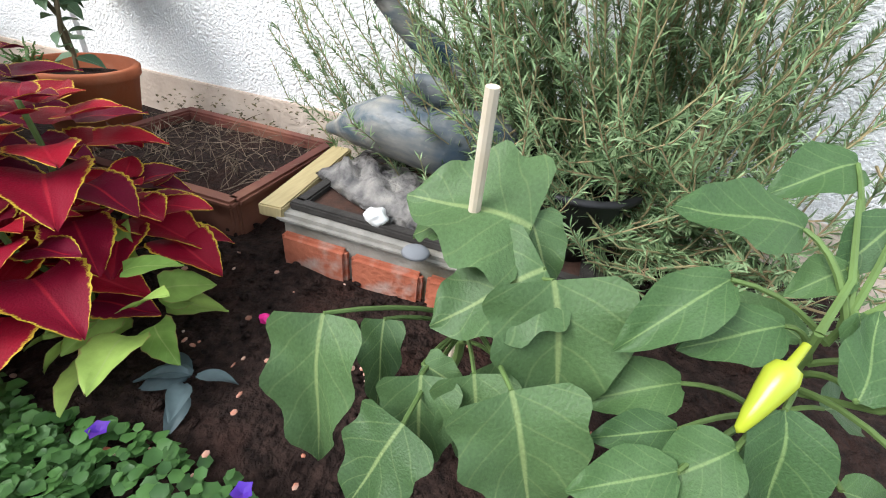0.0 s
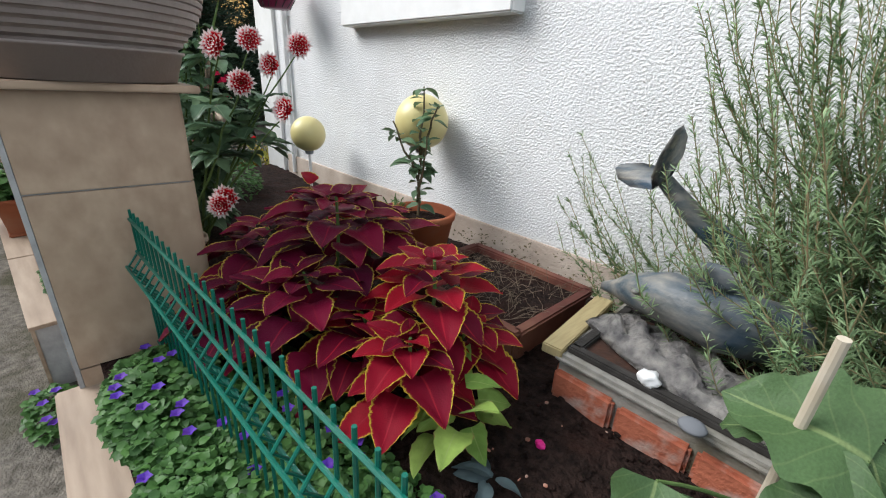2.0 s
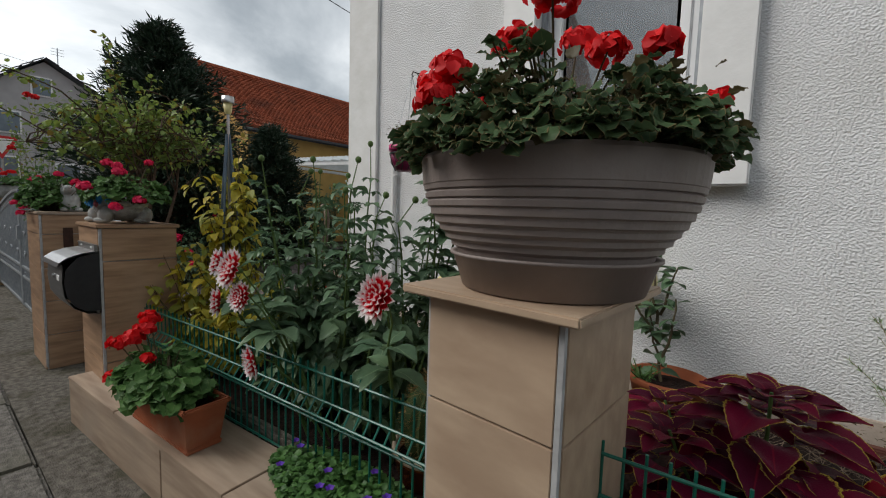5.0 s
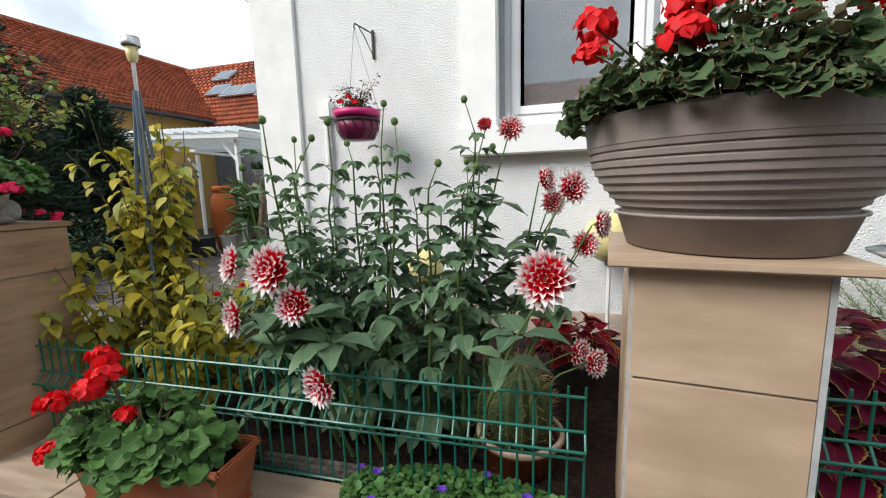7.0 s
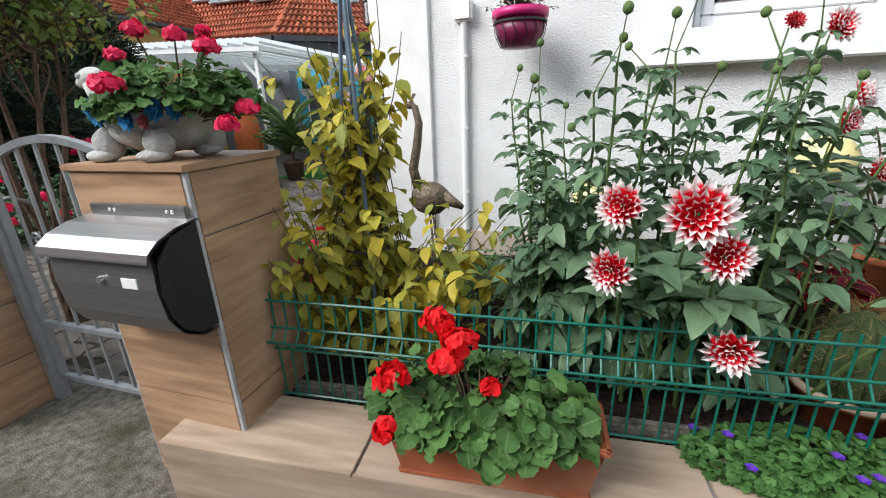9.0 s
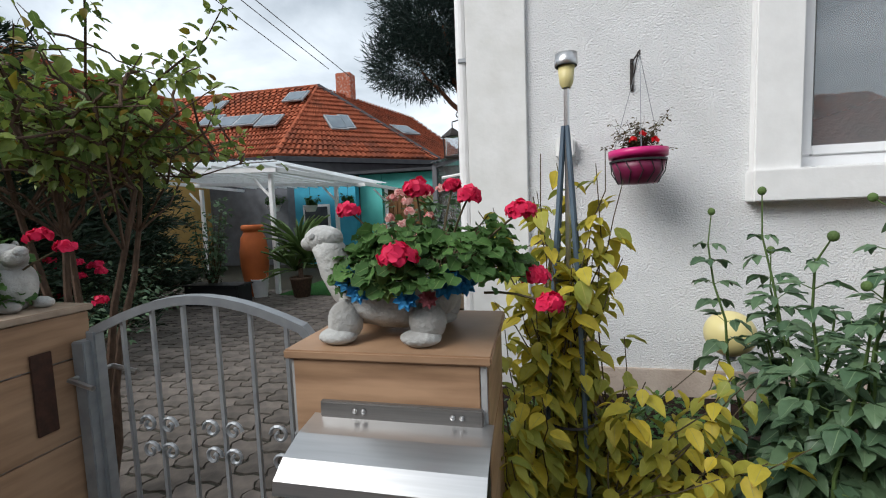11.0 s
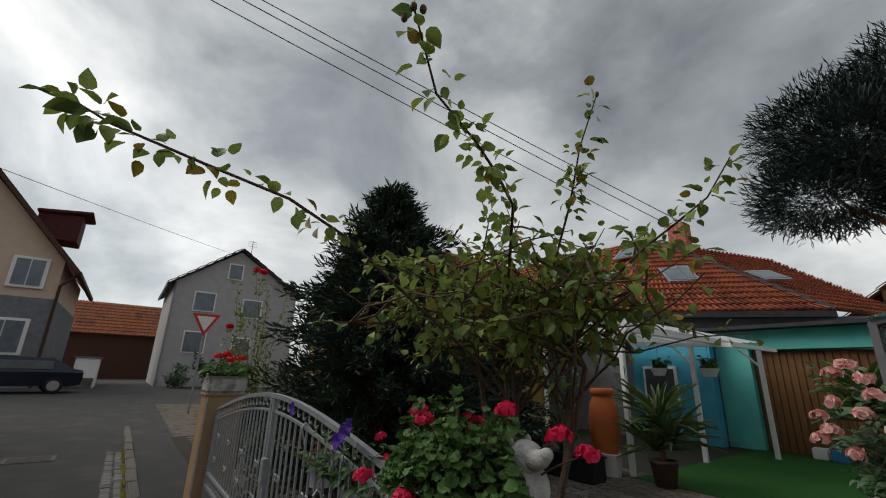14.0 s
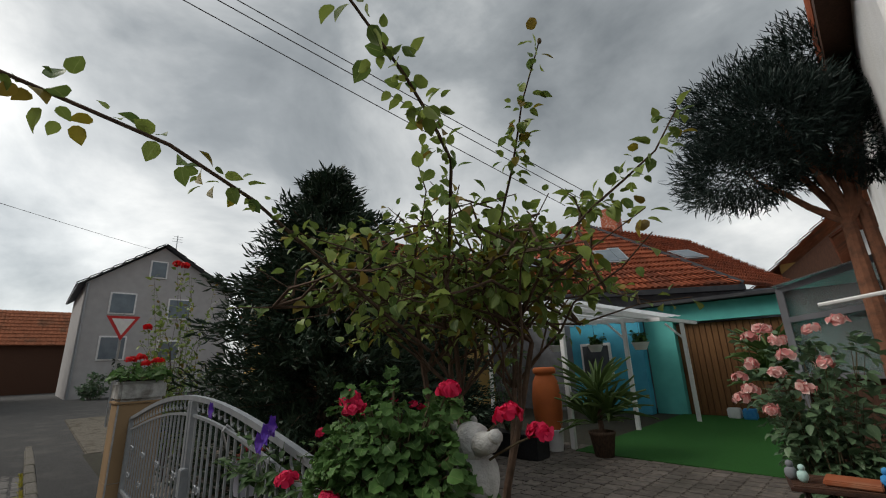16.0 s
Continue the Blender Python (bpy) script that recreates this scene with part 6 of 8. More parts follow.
for p, s, k, f in blooms:
    q = Vector(p) - O_
    f = Vector(f).normalized()
    base = Vector((q.x * 0.55 + rnd(-0.08, 0.08), q.y * 0.3 + rnd(-0.06, 0.1), 0))
    pts = bend(base, q - f * 0.03, 0.06, 7, 0.012)
    tube(pts, 0.008, 0.003, 6, stems)
    for u in (0.25, 0.4, 0.52, 0.64, 0.76):
        i = int(u * 7)
        for sg in range(6):
            a = rnd(0, 6.283)
            w = Vector((math.cos(a), math.sin(a), rnd(-0.3, 0.4)))
            items.append((pts[i] + w * 0.02, w, Vector((0, 0, 1)), rnd(0.1, 0.17) * (1.15 - 0.35 * u)))
    m = f.to_track_quat("Z", "Y").to_matrix().to_4x4() @ Matrix.Diagonal((s, s, s, 1))
    m.translation = q
    b = link("bloom", calyx, STEM, dh, m=m)
    link("petals", DAH[k], None, b, "red petals tipped with white" if k == 0 else "mostly red petals")
for k in range(52):
    a = rnd(0, 6.283)
    base = Vector((rnd(-0.55, 0.42), rnd(-0.12, 0.28), 0))
    tall = rnd(0.4, 0.95) if k % 3 else rnd(0.9, 1.25)
    top = base + Vector((rnd(-0.16, 0.16), rnd(-0.22, 0.18), tall))
    pts = bend(base, top, 0.02, 7, 0.012)
    tube(pts, 0.008, 0.0035, 5, stems)
    nodes = max(5, int(tall / 0.085))
    for j in range(nodes + 1):
        u = 0.12 + 0.88 * j / nodes
        i = min(6, int(u * 7))
        p = pts[i].lerp(pts[i + 1], u * 7 - i)
        size = (0.145 - 0.085 * u) * rnd(0.8, 1.2)
        for sg in (0, math.pi):
            b = a + j * 1.571 + sg + rnd(-0.3, 0.3)
            w = Vector((math.cos(b), math.sin(b), rnd(-0.15, 0.45) + 0.3 * u))
            c = p + w.normalized() * size * 0.5
            tube([p, c], 0.002, 0.0015, 3, stems, False)
            for turn, r in ((0, 1.0), (1.0, 0.72), (-1.0, 0.72)):
                v = Vector((math.cos(b + turn), math.sin(b + turn), w.z - 0.3 - rnd(0, 0.5)))
                items.append((c, v, Vector((rnd(-0.4, 0.4), rnd(-0.4, 0.4), 1)), size * r))
    if k % 3 == 0:
        e = pts[-1] + Vector((rnd(-0.08, 0.08), rnd(-0.08, 0.08), rnd(0.06, 0.18)))
        tube([pts[-1], e], 0.003, 0.002, 4, stems)
        part("bud", blob(e, (0.014, 0.014, 0.016), sub=2), STEM, dh)
part("stems", stems, STEM, dh)
# the foot of the clump is bare towards the cactus
items = [i for i in items if not (i[0].z < 0.5 and (i[0].y < -0.18 or i[0].x > 0.3)) and i[0].z > 0.1]
scatter("leaves", items, T_DAHLIA, L_GREEN, dh)

round_pot("cactus_pot", (-0.465, -1.45, 0.17), 0.16, 0.24, GLAZE, "brown glazed pot with a pale rim and a cactus", rim_mat=RIM)
ca = thing("cactus", pose(-0.465, -1.45, 0.375), "rounded ribbed cactus with long yellow spines", "cactus")
cbm = bmesh.new()
rr = []
for i in range(9):
    u = i / 8
    z, r = 0.3 * u, 0.11 * math.sqrt(max(0, 1 - (2 * u - 0.75) ** 2 / 1.6)) if u < 1 else 0.015
    rr.append([cbm.verts.new(((r * (1 + 0.09 * (-1) ** k)) * math.cos(k * math.pi / 14), (r * (1 + 0.09 * (-1) ** k)) * math.sin(k * math.pi / 14), z)) for k in range(28)])
for q, w in zip(rr, rr[1:]):
    for k in range(28):
        cbm.faces.new((q[k], q[(k + 1) % 28], w[(k + 1) % 28], w[k]))
cbm.faces.new(rr[-1])
part("body", cbm, mat("cactus_skin", (0.06, 0.09, 0.035), (0.04, 0.06, 0.025), 20, 0.7), ca)
sp_ = []
for i in range(1, 9):
    for k in range(14):
        v = rr and Vector((math.cos(k * math.pi / 7), math.sin(k * math.pi / 7), 0))
        for j in range(6):
            sp_.append((v * 0.105 * math.sqrt(max(0.05, 1 - (i / 4 - 0.75) ** 2 / 1.6)) + Vector((0, 0, 0.0375 * i)), v + rvec(0.8) + Vector((0, 0, 0.2)), rvec(), rnd(0.03, 0.055)))
scatter("spine_cover", sp_, blade(1, 0.05, 1, 2, 0, 0, "plain"), mat("straw_spines", (0.35, 0.25, 0.1), (0.24, 0.15, 0.06), 20, 0.7), ca)

# letterbox on the second pillar
mb = thing("letterbox", pose(-2.652, -2.06, 0.07) @ Matrix.Diagonal((1.02, 1.35, 1, 1)), "curved steel letterbox fixed to the tiled pillar", "letterbox")
ms_ = bmesh.new()
prof_ = [(0, 0.64), (-0.05, 0.645), (-0.09, 0.68), (-0.115, 0.74), (-0.122, 0.83), (-0.117, 0.925)]
lid_ = [(-0.134, 0.918), (-0.13, 0.938), (-0.103, 0.965), (-0.058, 0.986), (-0.004, 0.995)]


def strip(pr, x0, x1, th, bm=None):
    bm = bm or bmesh.new()
    a = [[bm.verts.new((x, y, z)) for y, z in pr] + [bm.verts.new((x, y + (0.0 if i == 0 else th), z - th)) for i, (y, z) in reversed(list(enumerate(pr)))] for x in (x0, x1)]
    n = len(a[0])
    for k in range(n):
        bm.faces.new((a[0][k], a[0][(k + 1) % n], a[1][(k + 1) % n], a[1][k]))
    return bm


part("front", strip(prof_, -0.192, 0.192, 0.006), STEEL_G, mb, "grey steel front")
part("lid", strip(lid_, -0.205, 0.205, 0.006), STEEL, mb, "bright steel lid")
for sx in (-0.19, 0.19):
    sbm = bmesh.new()
    pr = [(0, 0.65), (-0.05, 0.655), (-0.085, 0.69), (-0.108, 0.75), (-0.115, 0.82), (-0.108, 0.9), (-0.07, 0.96), (0, 0.985)]
    a = [sbm.verts.new((sx - 0.004, y, z)) for y, z in pr]
    b = [sbm.verts.new((sx + 0.004, y, z)) for y, z in pr]
    sbm.faces.new(a)
    sbm.faces.new(b[::-1])
    for k in range(len(pr)):
        j = (k + 1) % len(pr)
        sbm.faces.new((a[k], a[j], b[j], b[k]))
    part("side", sbm, BLACK, mb, "black plastic side cheek")
part("back_plate", box((0.0, -0.008, 0.83), (0.37, 0.012, 0.4), 0.003), STEEL_G, mb)
part("lock", lathe([(0, 0.012), (0.009, 0.012), (0.011, 0), (0, 0)], 14), STEEL, mb).matrix_basis = pose(0, -0.117, 0.85, 90, 0, 0)
part("name_plate", box((0.1, -0.121, 0.845), (0.055, 0.004, 0.03), 0.001), TRIM, mb)
for x in (-0.1, -0.08, 0.12, 0.14):
    part("screw", lathe([(0, 0.004), (0.005, 0.002), (0.006, 0)], 10), STEEL, mb).matrix_basis = pose(x, -0.015, 1.012, 90, 0, 0)
bl = thing("doorbell", pose(-2.94, -1.94, 1.0), "white plastic doorbell on the side of the pillar", "doorbell")
part("case", box((0, 0, 0), (0.045, 0.11, 0.2), 0.015), PVC, bl)
part("button", box((-0.022, 0, 0.03), (0.01, 0.05, 0.03), 0.003), LILAC, bl)

# stone tortoise planter on the second pillar
to = bmesh.new()
blob((0, 0, 0.085), (0.155, 0.125, 0.07), to, 3, 0.06)
lathe([(0.145, 0.085), (0.155, 0.12), (0.15, 0.135), (0.13, 0.13), (0, 0.12)], 28, to, sy=0.85)
for x, y in ((-0.1, -0.1), (0.095, -0.1), (-0.1, 0.09), (0.095, 0.09)):
    blob((x, y, 0.05), (0.042, 0.038, 0.048), to, 3, 0.08)
    blob((x - 0.012, y - 0.018, 0.018), (0.046, 0.036, 0.019), to, 3, 0.06)
tube([(-0.08, -0.02, 0.08), (-0.125, -0.025, 0.115), (-0.15, -0.03, 0.16), (-0.165, -0.03, 0.2), (-0.18, -0.03, 0.225)], 0.052, 0.036, 16, to)
blob((-0.182, -0.03, 0.235), (0.05, 0.038, 0.034), to, 3, 0.04)
blob((-0.215, -0.03, 0.225), (0.026, 0.03, 0.02), to, 3)
for y in (-0.066, 0.006):
    blob((-0.195, y, 0.243), (0.009, 0.005, 0.009), to, 2)
tt = tagged(part("tortoise_planter", to, STONE, None, "", True), "weathered stone tortoise planter on the pillar cap", "statue")
tt.matrix_basis = pose(-2.7, -1.885, 1.215) @ Matrix.Scale(1.06, 4)
for i, (x, y, z, r, m_) in enumerate(((-0.1, -0.14, 0.165, 0.032, BLUE_S), (-0.07, -0.15, 0.14, 0.03, BLUE_S), (0.0, -0.15, 0.15, 0.036, GREEN_S), (0.05, -0.155, 0.125, 0.03, BLUE_S), (0.1, -0.145, 0.12, 0.022, PEACH_S), (0.14, -0.13, 0.155, 0.036, BLUE_S), (0.06, -0.13, 0.175, 0.03, GREEN_S), (0.18, -0.1, 0.15, 0.03, BLUE_S))):
    its = []
    for ring, (n, lift, size) in enumerate(((9, 0.15, 1.15), (8, 0.5, 1.0), (6, 1.0, 0.75), (4, 2.2, 0.55))):
        for k in range(n):
            a = (k + 0.5 * ring) * 6.283 / n
            d = Vector((math.cos(a), -lift, math.sin(a)))
            its.append((Vector((0, -0.004 * ring, 0)), d, Vector((-math.cos(a) * lift, -1, -math.sin(a) * lift)), r * size))
    o = tagged(scatter("stone_rosette", its, T_SUCC, m_, stuff=False), "painted stone succulent rosette on the tortoise's shell", "ornament", "painted rosettes")
    o.matrix_basis = pose(-2.68 + x * 0.95, -1.885 + y * 0.97, 1.215 + z * 0.97)
geranium("geranium", (-2.62, -1.87, 1.335), (0.25, 0.2), 0.19, 760, 0.036, [(-0.02, -0.2, 0.09, 1.25), (0.0, -0.1, 0.24, 0.9), (-0.22, 0.0, 0.2, 0.7), (0.12, -0.08, 0.22, 0.7), (0.24, -0.1, 0.18), (0.27, -0.02, 0.02), (0.05, 0.1, 0.26, 0.6), (0.3, -0.14, -0.02, 0.8)], L_GERB, P_PINK, "crimson geranium growing from the stone tortoise", 0.034, hs=0.026)

# hanging basket on its bracket
hb = thing("hanging_basket", pose(-1.742, -0.26, 1.79) @ Matrix.Scale(1.08, 4), "magenta hanging pot in a dark basket", "hanging pot")
part("pot", lathe([(0.09, -0.1), (0.1, -0.1), (0.135, 0.02), (0.148, 0.02), (0.15, 0.06), (0.14, 0.06), (0.13, 0.03), (0, 0.03)], 32), PINK, hb, smooth=True)
part("liner", lathe([(0.0, -0.125), (0.095, -0.12), (0.125, -0.06), (0.138, 0.0), (0.134, 0.0), (0.1, -0.1)], 32), PINK_D, hb, smooth=True)
part("ring", lathe([(0.138, -0.005), (0.144, -0.005), (0.144, 0.006), (0.138, 0.006)], 32), BLACK, hb)
for k in range(14):
    a = k * 0.4488
    part("rib", tube([(math.cos(a) * 0.142, math.sin(a) * 0.142, 0), (math.cos(a + 0.2) * 0.132, math.sin(a + 0.2) * 0.132, -0.06), (math.cos(a) * 0.1, math.sin(a) * 0.1, -0.12)], 0.003, seg=4), BLACK, hb)
for a in (0.4, 2.5, 4.6):
    part("chain", tube([(math.cos(a) * 0.14, math.sin(a) * 0.14, 0.05), (0.01, 0.0, 0.56)], 0.002, seg=4), GALV, hb)
br = thing("wall_bracket", pose(-1.72, 0, 2.2), "black iron wall bracket for the hanging pot", "bracket")
part("plate", box((0, -0.008, 0.16), (0.02, 0.012, 0.2), 0.003), IRON, br)
part("arm", tube([(0, -0.01, 0.235), (-0.01, -0.25, 0.225), (-0.012, -0.26, 0.2), (-0.012, -0.245, 0.19)], 0.005), IRON, br)
part("strut", tube([(0, -0.01, 0.08), (-0.005, -0.13, 0.18), (-0.008, -0.2, 0.22)], 0.004), IRON, br)
shrub("basket_plant", pose(-1.742, -0.26, 1.84), [((0, 0, 0), (rnd(-0.16, 0.16), rnd(-0.14, 0.1), rnd(0.02, 0.2))) for _ in range(44)] + [((0, 0, 0), (0.2, 0, 0.02)), ((0, 0, 0), (-0.2, 0, 0.05)), ((0, 0, 0), (0.17, 0, 0.24))], 15, 0.032, T_SMALL, L_OLD, STEM_D, "half-withered plant in the hanging pot", r=0.002)
o_ = []
for c in ((-0.05, -0.12, 0.06), (0.06, -0.13, 0.05), (0.0, -0.1, 0.09)):
    flower_head(c, 0.015, 12, 0.025, o_)
bf = scatter("basket_blossoms", o_, T_PETR, P_RED)
bf.matrix_basis = pose(-1.742, -0.26, 1.84)
tagged(bf, "small red blossoms in the hanging pot", "flowers")

# obelisk, solar torch and yellowing climber
ob_ = thing("plant_obelisk", pose(-2.24, -1.43, 0.28), "grey-blue metal obelisk for a climbing plant", "plant support")
for a in (0.6, 2.2, 3.7, 5.3):
    part("leg", tube([(math.cos(a) * 0.12, math.sin(a) * 0.12, 0), (math.cos(a) * 0.055, math.sin(a) * 0.055, 1.0), (math.cos(a) * 0.008, math.sin(a) * 0.008, 1.52)], 0.008), mat("blue_grey_metal", (0.1, 0.15, 0.2), (0.07, 0.1, 0.14), 9, 0.5), ob_)
for z, r in ((0.5, 0.09), (1.0, 0.057)):
    part("hoop", lathe([(r, z - 0.005), (r + 0.008, z), (r, z + 0.005)], 20), IRON, ob_)
so_ = thing("solar_torch", pose(-2.235, -1.43, 1.84), "steel solar torch with a cream glass", "garden lamp")
part("stem", tube([(0, 0, -0.9), (0, 0, 0.09)], 0.009), STEEL, so_)
part("glass", lathe([(0.014, 0.085), (0.022, 0.1), (0.028, 0.155), (0, 0.155)], 18), CREAM, so_, smooth=True)
part("cap", lathe([(0.036, 0.155), (0.038, 0.16), (0.036, 0.195), (0, 0.2)], 20), STEEL, so_, smooth=True)
yst = [((rnd(-0.15, 0.2), rnd(-0.1, 0.1), 0), (rnd(-0.16, 0.14), rnd(-0.14, 0.12), rnd(0.5, 1.42))) for _ in range(30)]
yst += [((rnd(-0.2, 0.05), rnd(-0.2, 0.0), 0.05), (rnd(-0.5, -0.05), rnd(-0.42, -0.1), rnd(0.2, 0.85))) for _ in range(22)]
yst += [((0, 0, 0.6), (rnd(-0.3, 0.22), rnd(-0.2, 0.15), rnd(0.9, 1.5))) for _ in range(14)]
yst += [((rnd(-0.1, 0.25), rnd(-0.15, 0.1), 0.05), (rnd(-0.1, 0.7), rnd(-0.35, 0.15), rnd(0.15, 0.78))) for _ in range(44)]
shrub("climbing_plant", pose(-2.26, -1.41, 0.28), yst, 22, 0.088, T_OVAL, L_YEL, STEM_D, "climbing plant with yellowing leaves on the obelisk", droop=0.55, r=0.004)
shrub("flowering_bush", pose(-2.3, -1.15, 0.28), [((0, 0, 0), (rnd(-0.25, 0.6), rnd(-0.15, 0.3), rnd(0.2, 0.55))) for _ in range(26)], 14, 0.045, T_OVAL, L_GREEN, STEM, "dark green bush behind the climber")
# metal bird
bd = bmesh.new()
blob((0, 0, 0.55), (0.12, 0.08, 0.1), bd, 3, 0.05)
tube([(-0.07, 0, 0.6), (-0.1, 0, 0.72), (-0.07, 0, 0.85), (-0.05, 0, 0.98), (-0.07, 0, 1.07), (-0.1, 0, 1.08)], 0.032, 0.016, 10, bd)
blob((-0.1, 0, 1.08), (0.032, 0.022, 0.022), bd, 2)
tube([(-0.12, 0, 1.075), (-0.19, 0, 1.05)], 0.009, 0.002, 6, bd)
for a in (-0.02, 0.0, 0.02):
    tube([(-0.09, a * 0.5, 1.1), (-0.07, a, 1.14)], 0.002, 0.004, 4, bd)
for y in (-0.03, 0.03):
    tube([(0, y, 0.47), (0.02, y, 0.22), (0, y, 0)], 0.008, 0.007, 6, bd)
tube([(0.08, 0, 0.56), (0.2, 0, 0.5)], 0.05, 0.015, 8, bd)
bo = tagged(part("metal_bird", bd, mat("speckled_bronze", (0.2, 0.15, 0.1), (0.05, 0.04, 0.03), 60, 0.55, metal=0.4, bump=0.5, bscale=120), None, "", True), "speckled bronze garden bird with a long neck", "statue")
bo.matrix_basis = pose(-2.2, -0.66, 0.28)

# ---- gates ----
def bar(a, b, r=0.007, seg=4):
    return tube([a, b], r, seg=seg)


def curl(c, r, turns, flip=1, n=14, start=0.0):
    return [Vector((c[0] + flip * r * (1 - 0.75 * i / n) * math.cos(start + turns * 6.283 * i / n), c[1], c[2] + r * (1 - 0.75 * i / n) * math.sin(start + turns * 6.283 * i / n))) for i in range(n + 1)]


sg = thing("garden_gate", pose(-2.965, -1.82, 0, 0, 0, 0), "galvanised garden gate with an arched top rail", "gate")
GW = 0.85
arch = [Vector((-GW * u, 0, 1.12 + 0.16 * math.sin(math.pi * (0.12 + 0.76 * u)) ** 1.2 - (0.05 if u == 0 else 0))) for u in np.linspace(0, 1, 14)]
part("top_rail", tube(arch, 0.02, seg=4), GALV, sg)
part("hinge_stile", box((0.0, 0, 0.62), (0.036, 0.036, 1.04), 0.003), GALV, sg)
part("lock_stile", box((-GW, 0, 0.64), (0.036, 0.036, 1.06), 0.003), GALV, sg)
for z in (0.12, 0.42):
    part("rail", box((-GW / 2, 0, z), (GW - 0.04, 0.03, 0.03), 0.003), GALV, sg)
for k in range(1, 7):
    x = -GW * k / 7
    z = arch[min(13, round(13 * k / 7))].z
    part("bar", bar((x, 0, 0.12), (x, 0, z), 0.008), GALV, sg)
    if k in (1, 3, 5):
        for fl in (-1, 1):
            part("scroll", tube(curl((x + fl * 0.04, -0.012, 0.86), 0.032, 1.2, fl), 0.006, seg=5), GALV, sg)
            part("scroll", tube(curl((x + fl * 0.04, -0.012, 0.77), 0.032, 1.2, -fl), 0.006, seg=5), GALV, sg)
lk = part("lock_case", box((-GW - 0.03, -0.012, 1.0), (0.05, 0.05, 0.19), 0.006), GALV, sg)
for sy in (-1, 1):
    part("handle", tube([(-GW - 0.03, sy * 0.03, 1.02), (-GW - 0.03, sy * 0.07, 1.02), (-GW + 0.07, sy * 0.075, 1.0)], 0.009), STEEL, lk)
gp = thing("gate_post", pose(-3.836, -1.84, 0), "square galvanised gate post beside the pillar", "post")
part("post", box((0, 0, 0.57), (0.05, 0.05, 1.14), 0.003), GALV, gp)
part("strike_plate", box((-0.03, -0.11, 1.0), (0.006, 0.06, 0.26), 0.002), RUST, gp, "rusted strike plate")

bg = thing("double_gate", pose(0, -1.92, 0), "galvanised double gate with scrolls and an arched top", "gate")
X0, X1 = -4.40, -8.72
top = lambda u: 1.2 + 0.26 * math.sin(math.pi * u) ** 1.1
pts = [Vector((X0 + (X1 - X0) * u, 0, top(u))) for u in np.linspace(0, 1, 30)]
part("top_rail", tube(pts, 0.022, seg=4), GALV, bg)
part("second_rail", tube([p - Vector((0, 0, 0.11)) for p in pts], 0.012, seg=4), GALV, bg)
xm = (X0 + X1) / 2
for x, z in ((X0, 1.2), (X1, 1.2), (xm - 0.03, 1.44), (xm + 0.03, 1.44)):
    part("stile", box((x, 0, z / 2 + 0.03), (0.045, 0.04, z - 0.06), 0.003), GALV, bg)
for z in (0.08, 0.42, 0.54):
    part("rail", box(((X0 + X1) / 2, 0, z), (X0 - X1, 0.032, 0.032), 0.003), GALV, bg)
nbar = 40
for k in range(1, nbar):
    u = k / nbar
    x = X0 + (X1 - X0) * u
    part("bar", bar((x, 0, 0.08), (x, 0, top(u) - 0.11), 0.0085), GALV, bg)
    part("curve_piece", tube(curl((x + 0.05, 0, 0.48), 0.045, 0.55, 1, 7, 2.2), 0.006, seg=4), GALV, bg)
    part("curve_piece", tube(curl((x + 0.05, 0, top(u) - 0.055), 0.045, 0.55, 1, 7, 2.2), 0.006, seg=4), GALV, bg)
for k in range(2, nbar, 5):
    x = X0 + (X1 - X0) * k / nbar
    for z in (0.72, 0.95):
        for fl in (-1, 1):
            part("scroll", tube(curl((x + fl * 0.03, -0.015, z), 0.028, 1.2, fl), 0.006, seg=5), GALV, bg)
part("lock_case", box((xm + 0.04, -0.02, 0.95), (0.08, 0.05, 0.17), 0.006), GALV, bg)
mesh_ = bmesh.new()
for k in range(86):
    x = X0 - 0.05 * k
    tube([(x, 0.02, 0.1), (x, 0.02, 0.42)], 0.002, seg=3, bm=mesh_, cap=False)
for k in range(7):
    tube([(X0, 0.024, 0.1 + 0.05 * k), (X1, 0.024, 0.1 + 0.05 * k)], 0.002, seg=3, bm=mesh_, cap=False)
tagged(part("kick_mesh", mesh_, GALV, bg), kind="stuff")
# small buckets hung on the gate
for x, z, m_ in ((-5.35, 1.0, MINT), (-5.55, 0.74, MINT), (-5.0, 0.72, LILAC), (-5.85, 1.05, LILAC)):
    bu = thing("hanging_bucket", pose(x, -1.78, z), "small pastel enamel bucket hung on the gate", "bucket", "buckets on the gate")
    part("bucket", lathe([(0.07, -0.08), (0.098, 0.09), (0.103, 0.095), (0.09, 0.09), (0.066, -0.06), (0, -0.06)], 22), m_, bu, smooth=True)
    part("earth", lathe([(0.085, 0.05), (0, 0.06)], 16), SOIL, bu)
    part("hook", tube([(0, -0.1, 0.06), (0, -0.14, 0.2), (0, -0.16, 0.26), (0, -0.14, 0.29), (0, -0.1, 0.25)], 0.006), STEEL, bu)
    it = []
    for k in range(40):
        a = rnd(0, 6.283)
        it.append((Vector((math.cos(a) * 0.06, math.sin(a) * 0.06, rnd(0.06, 0.18))), rvec(), Vector((0, 0, 1)), 0.045))
    fo = scatter("bucket_plant", it, T_SMALL, L_COLR if m_ is LILAC else L_COL)
    fo.matrix_basis = pose(x, -1.78, z)
    tagged(fo, "dark red bedding plant in the bucket", "plant", "bucket plants")
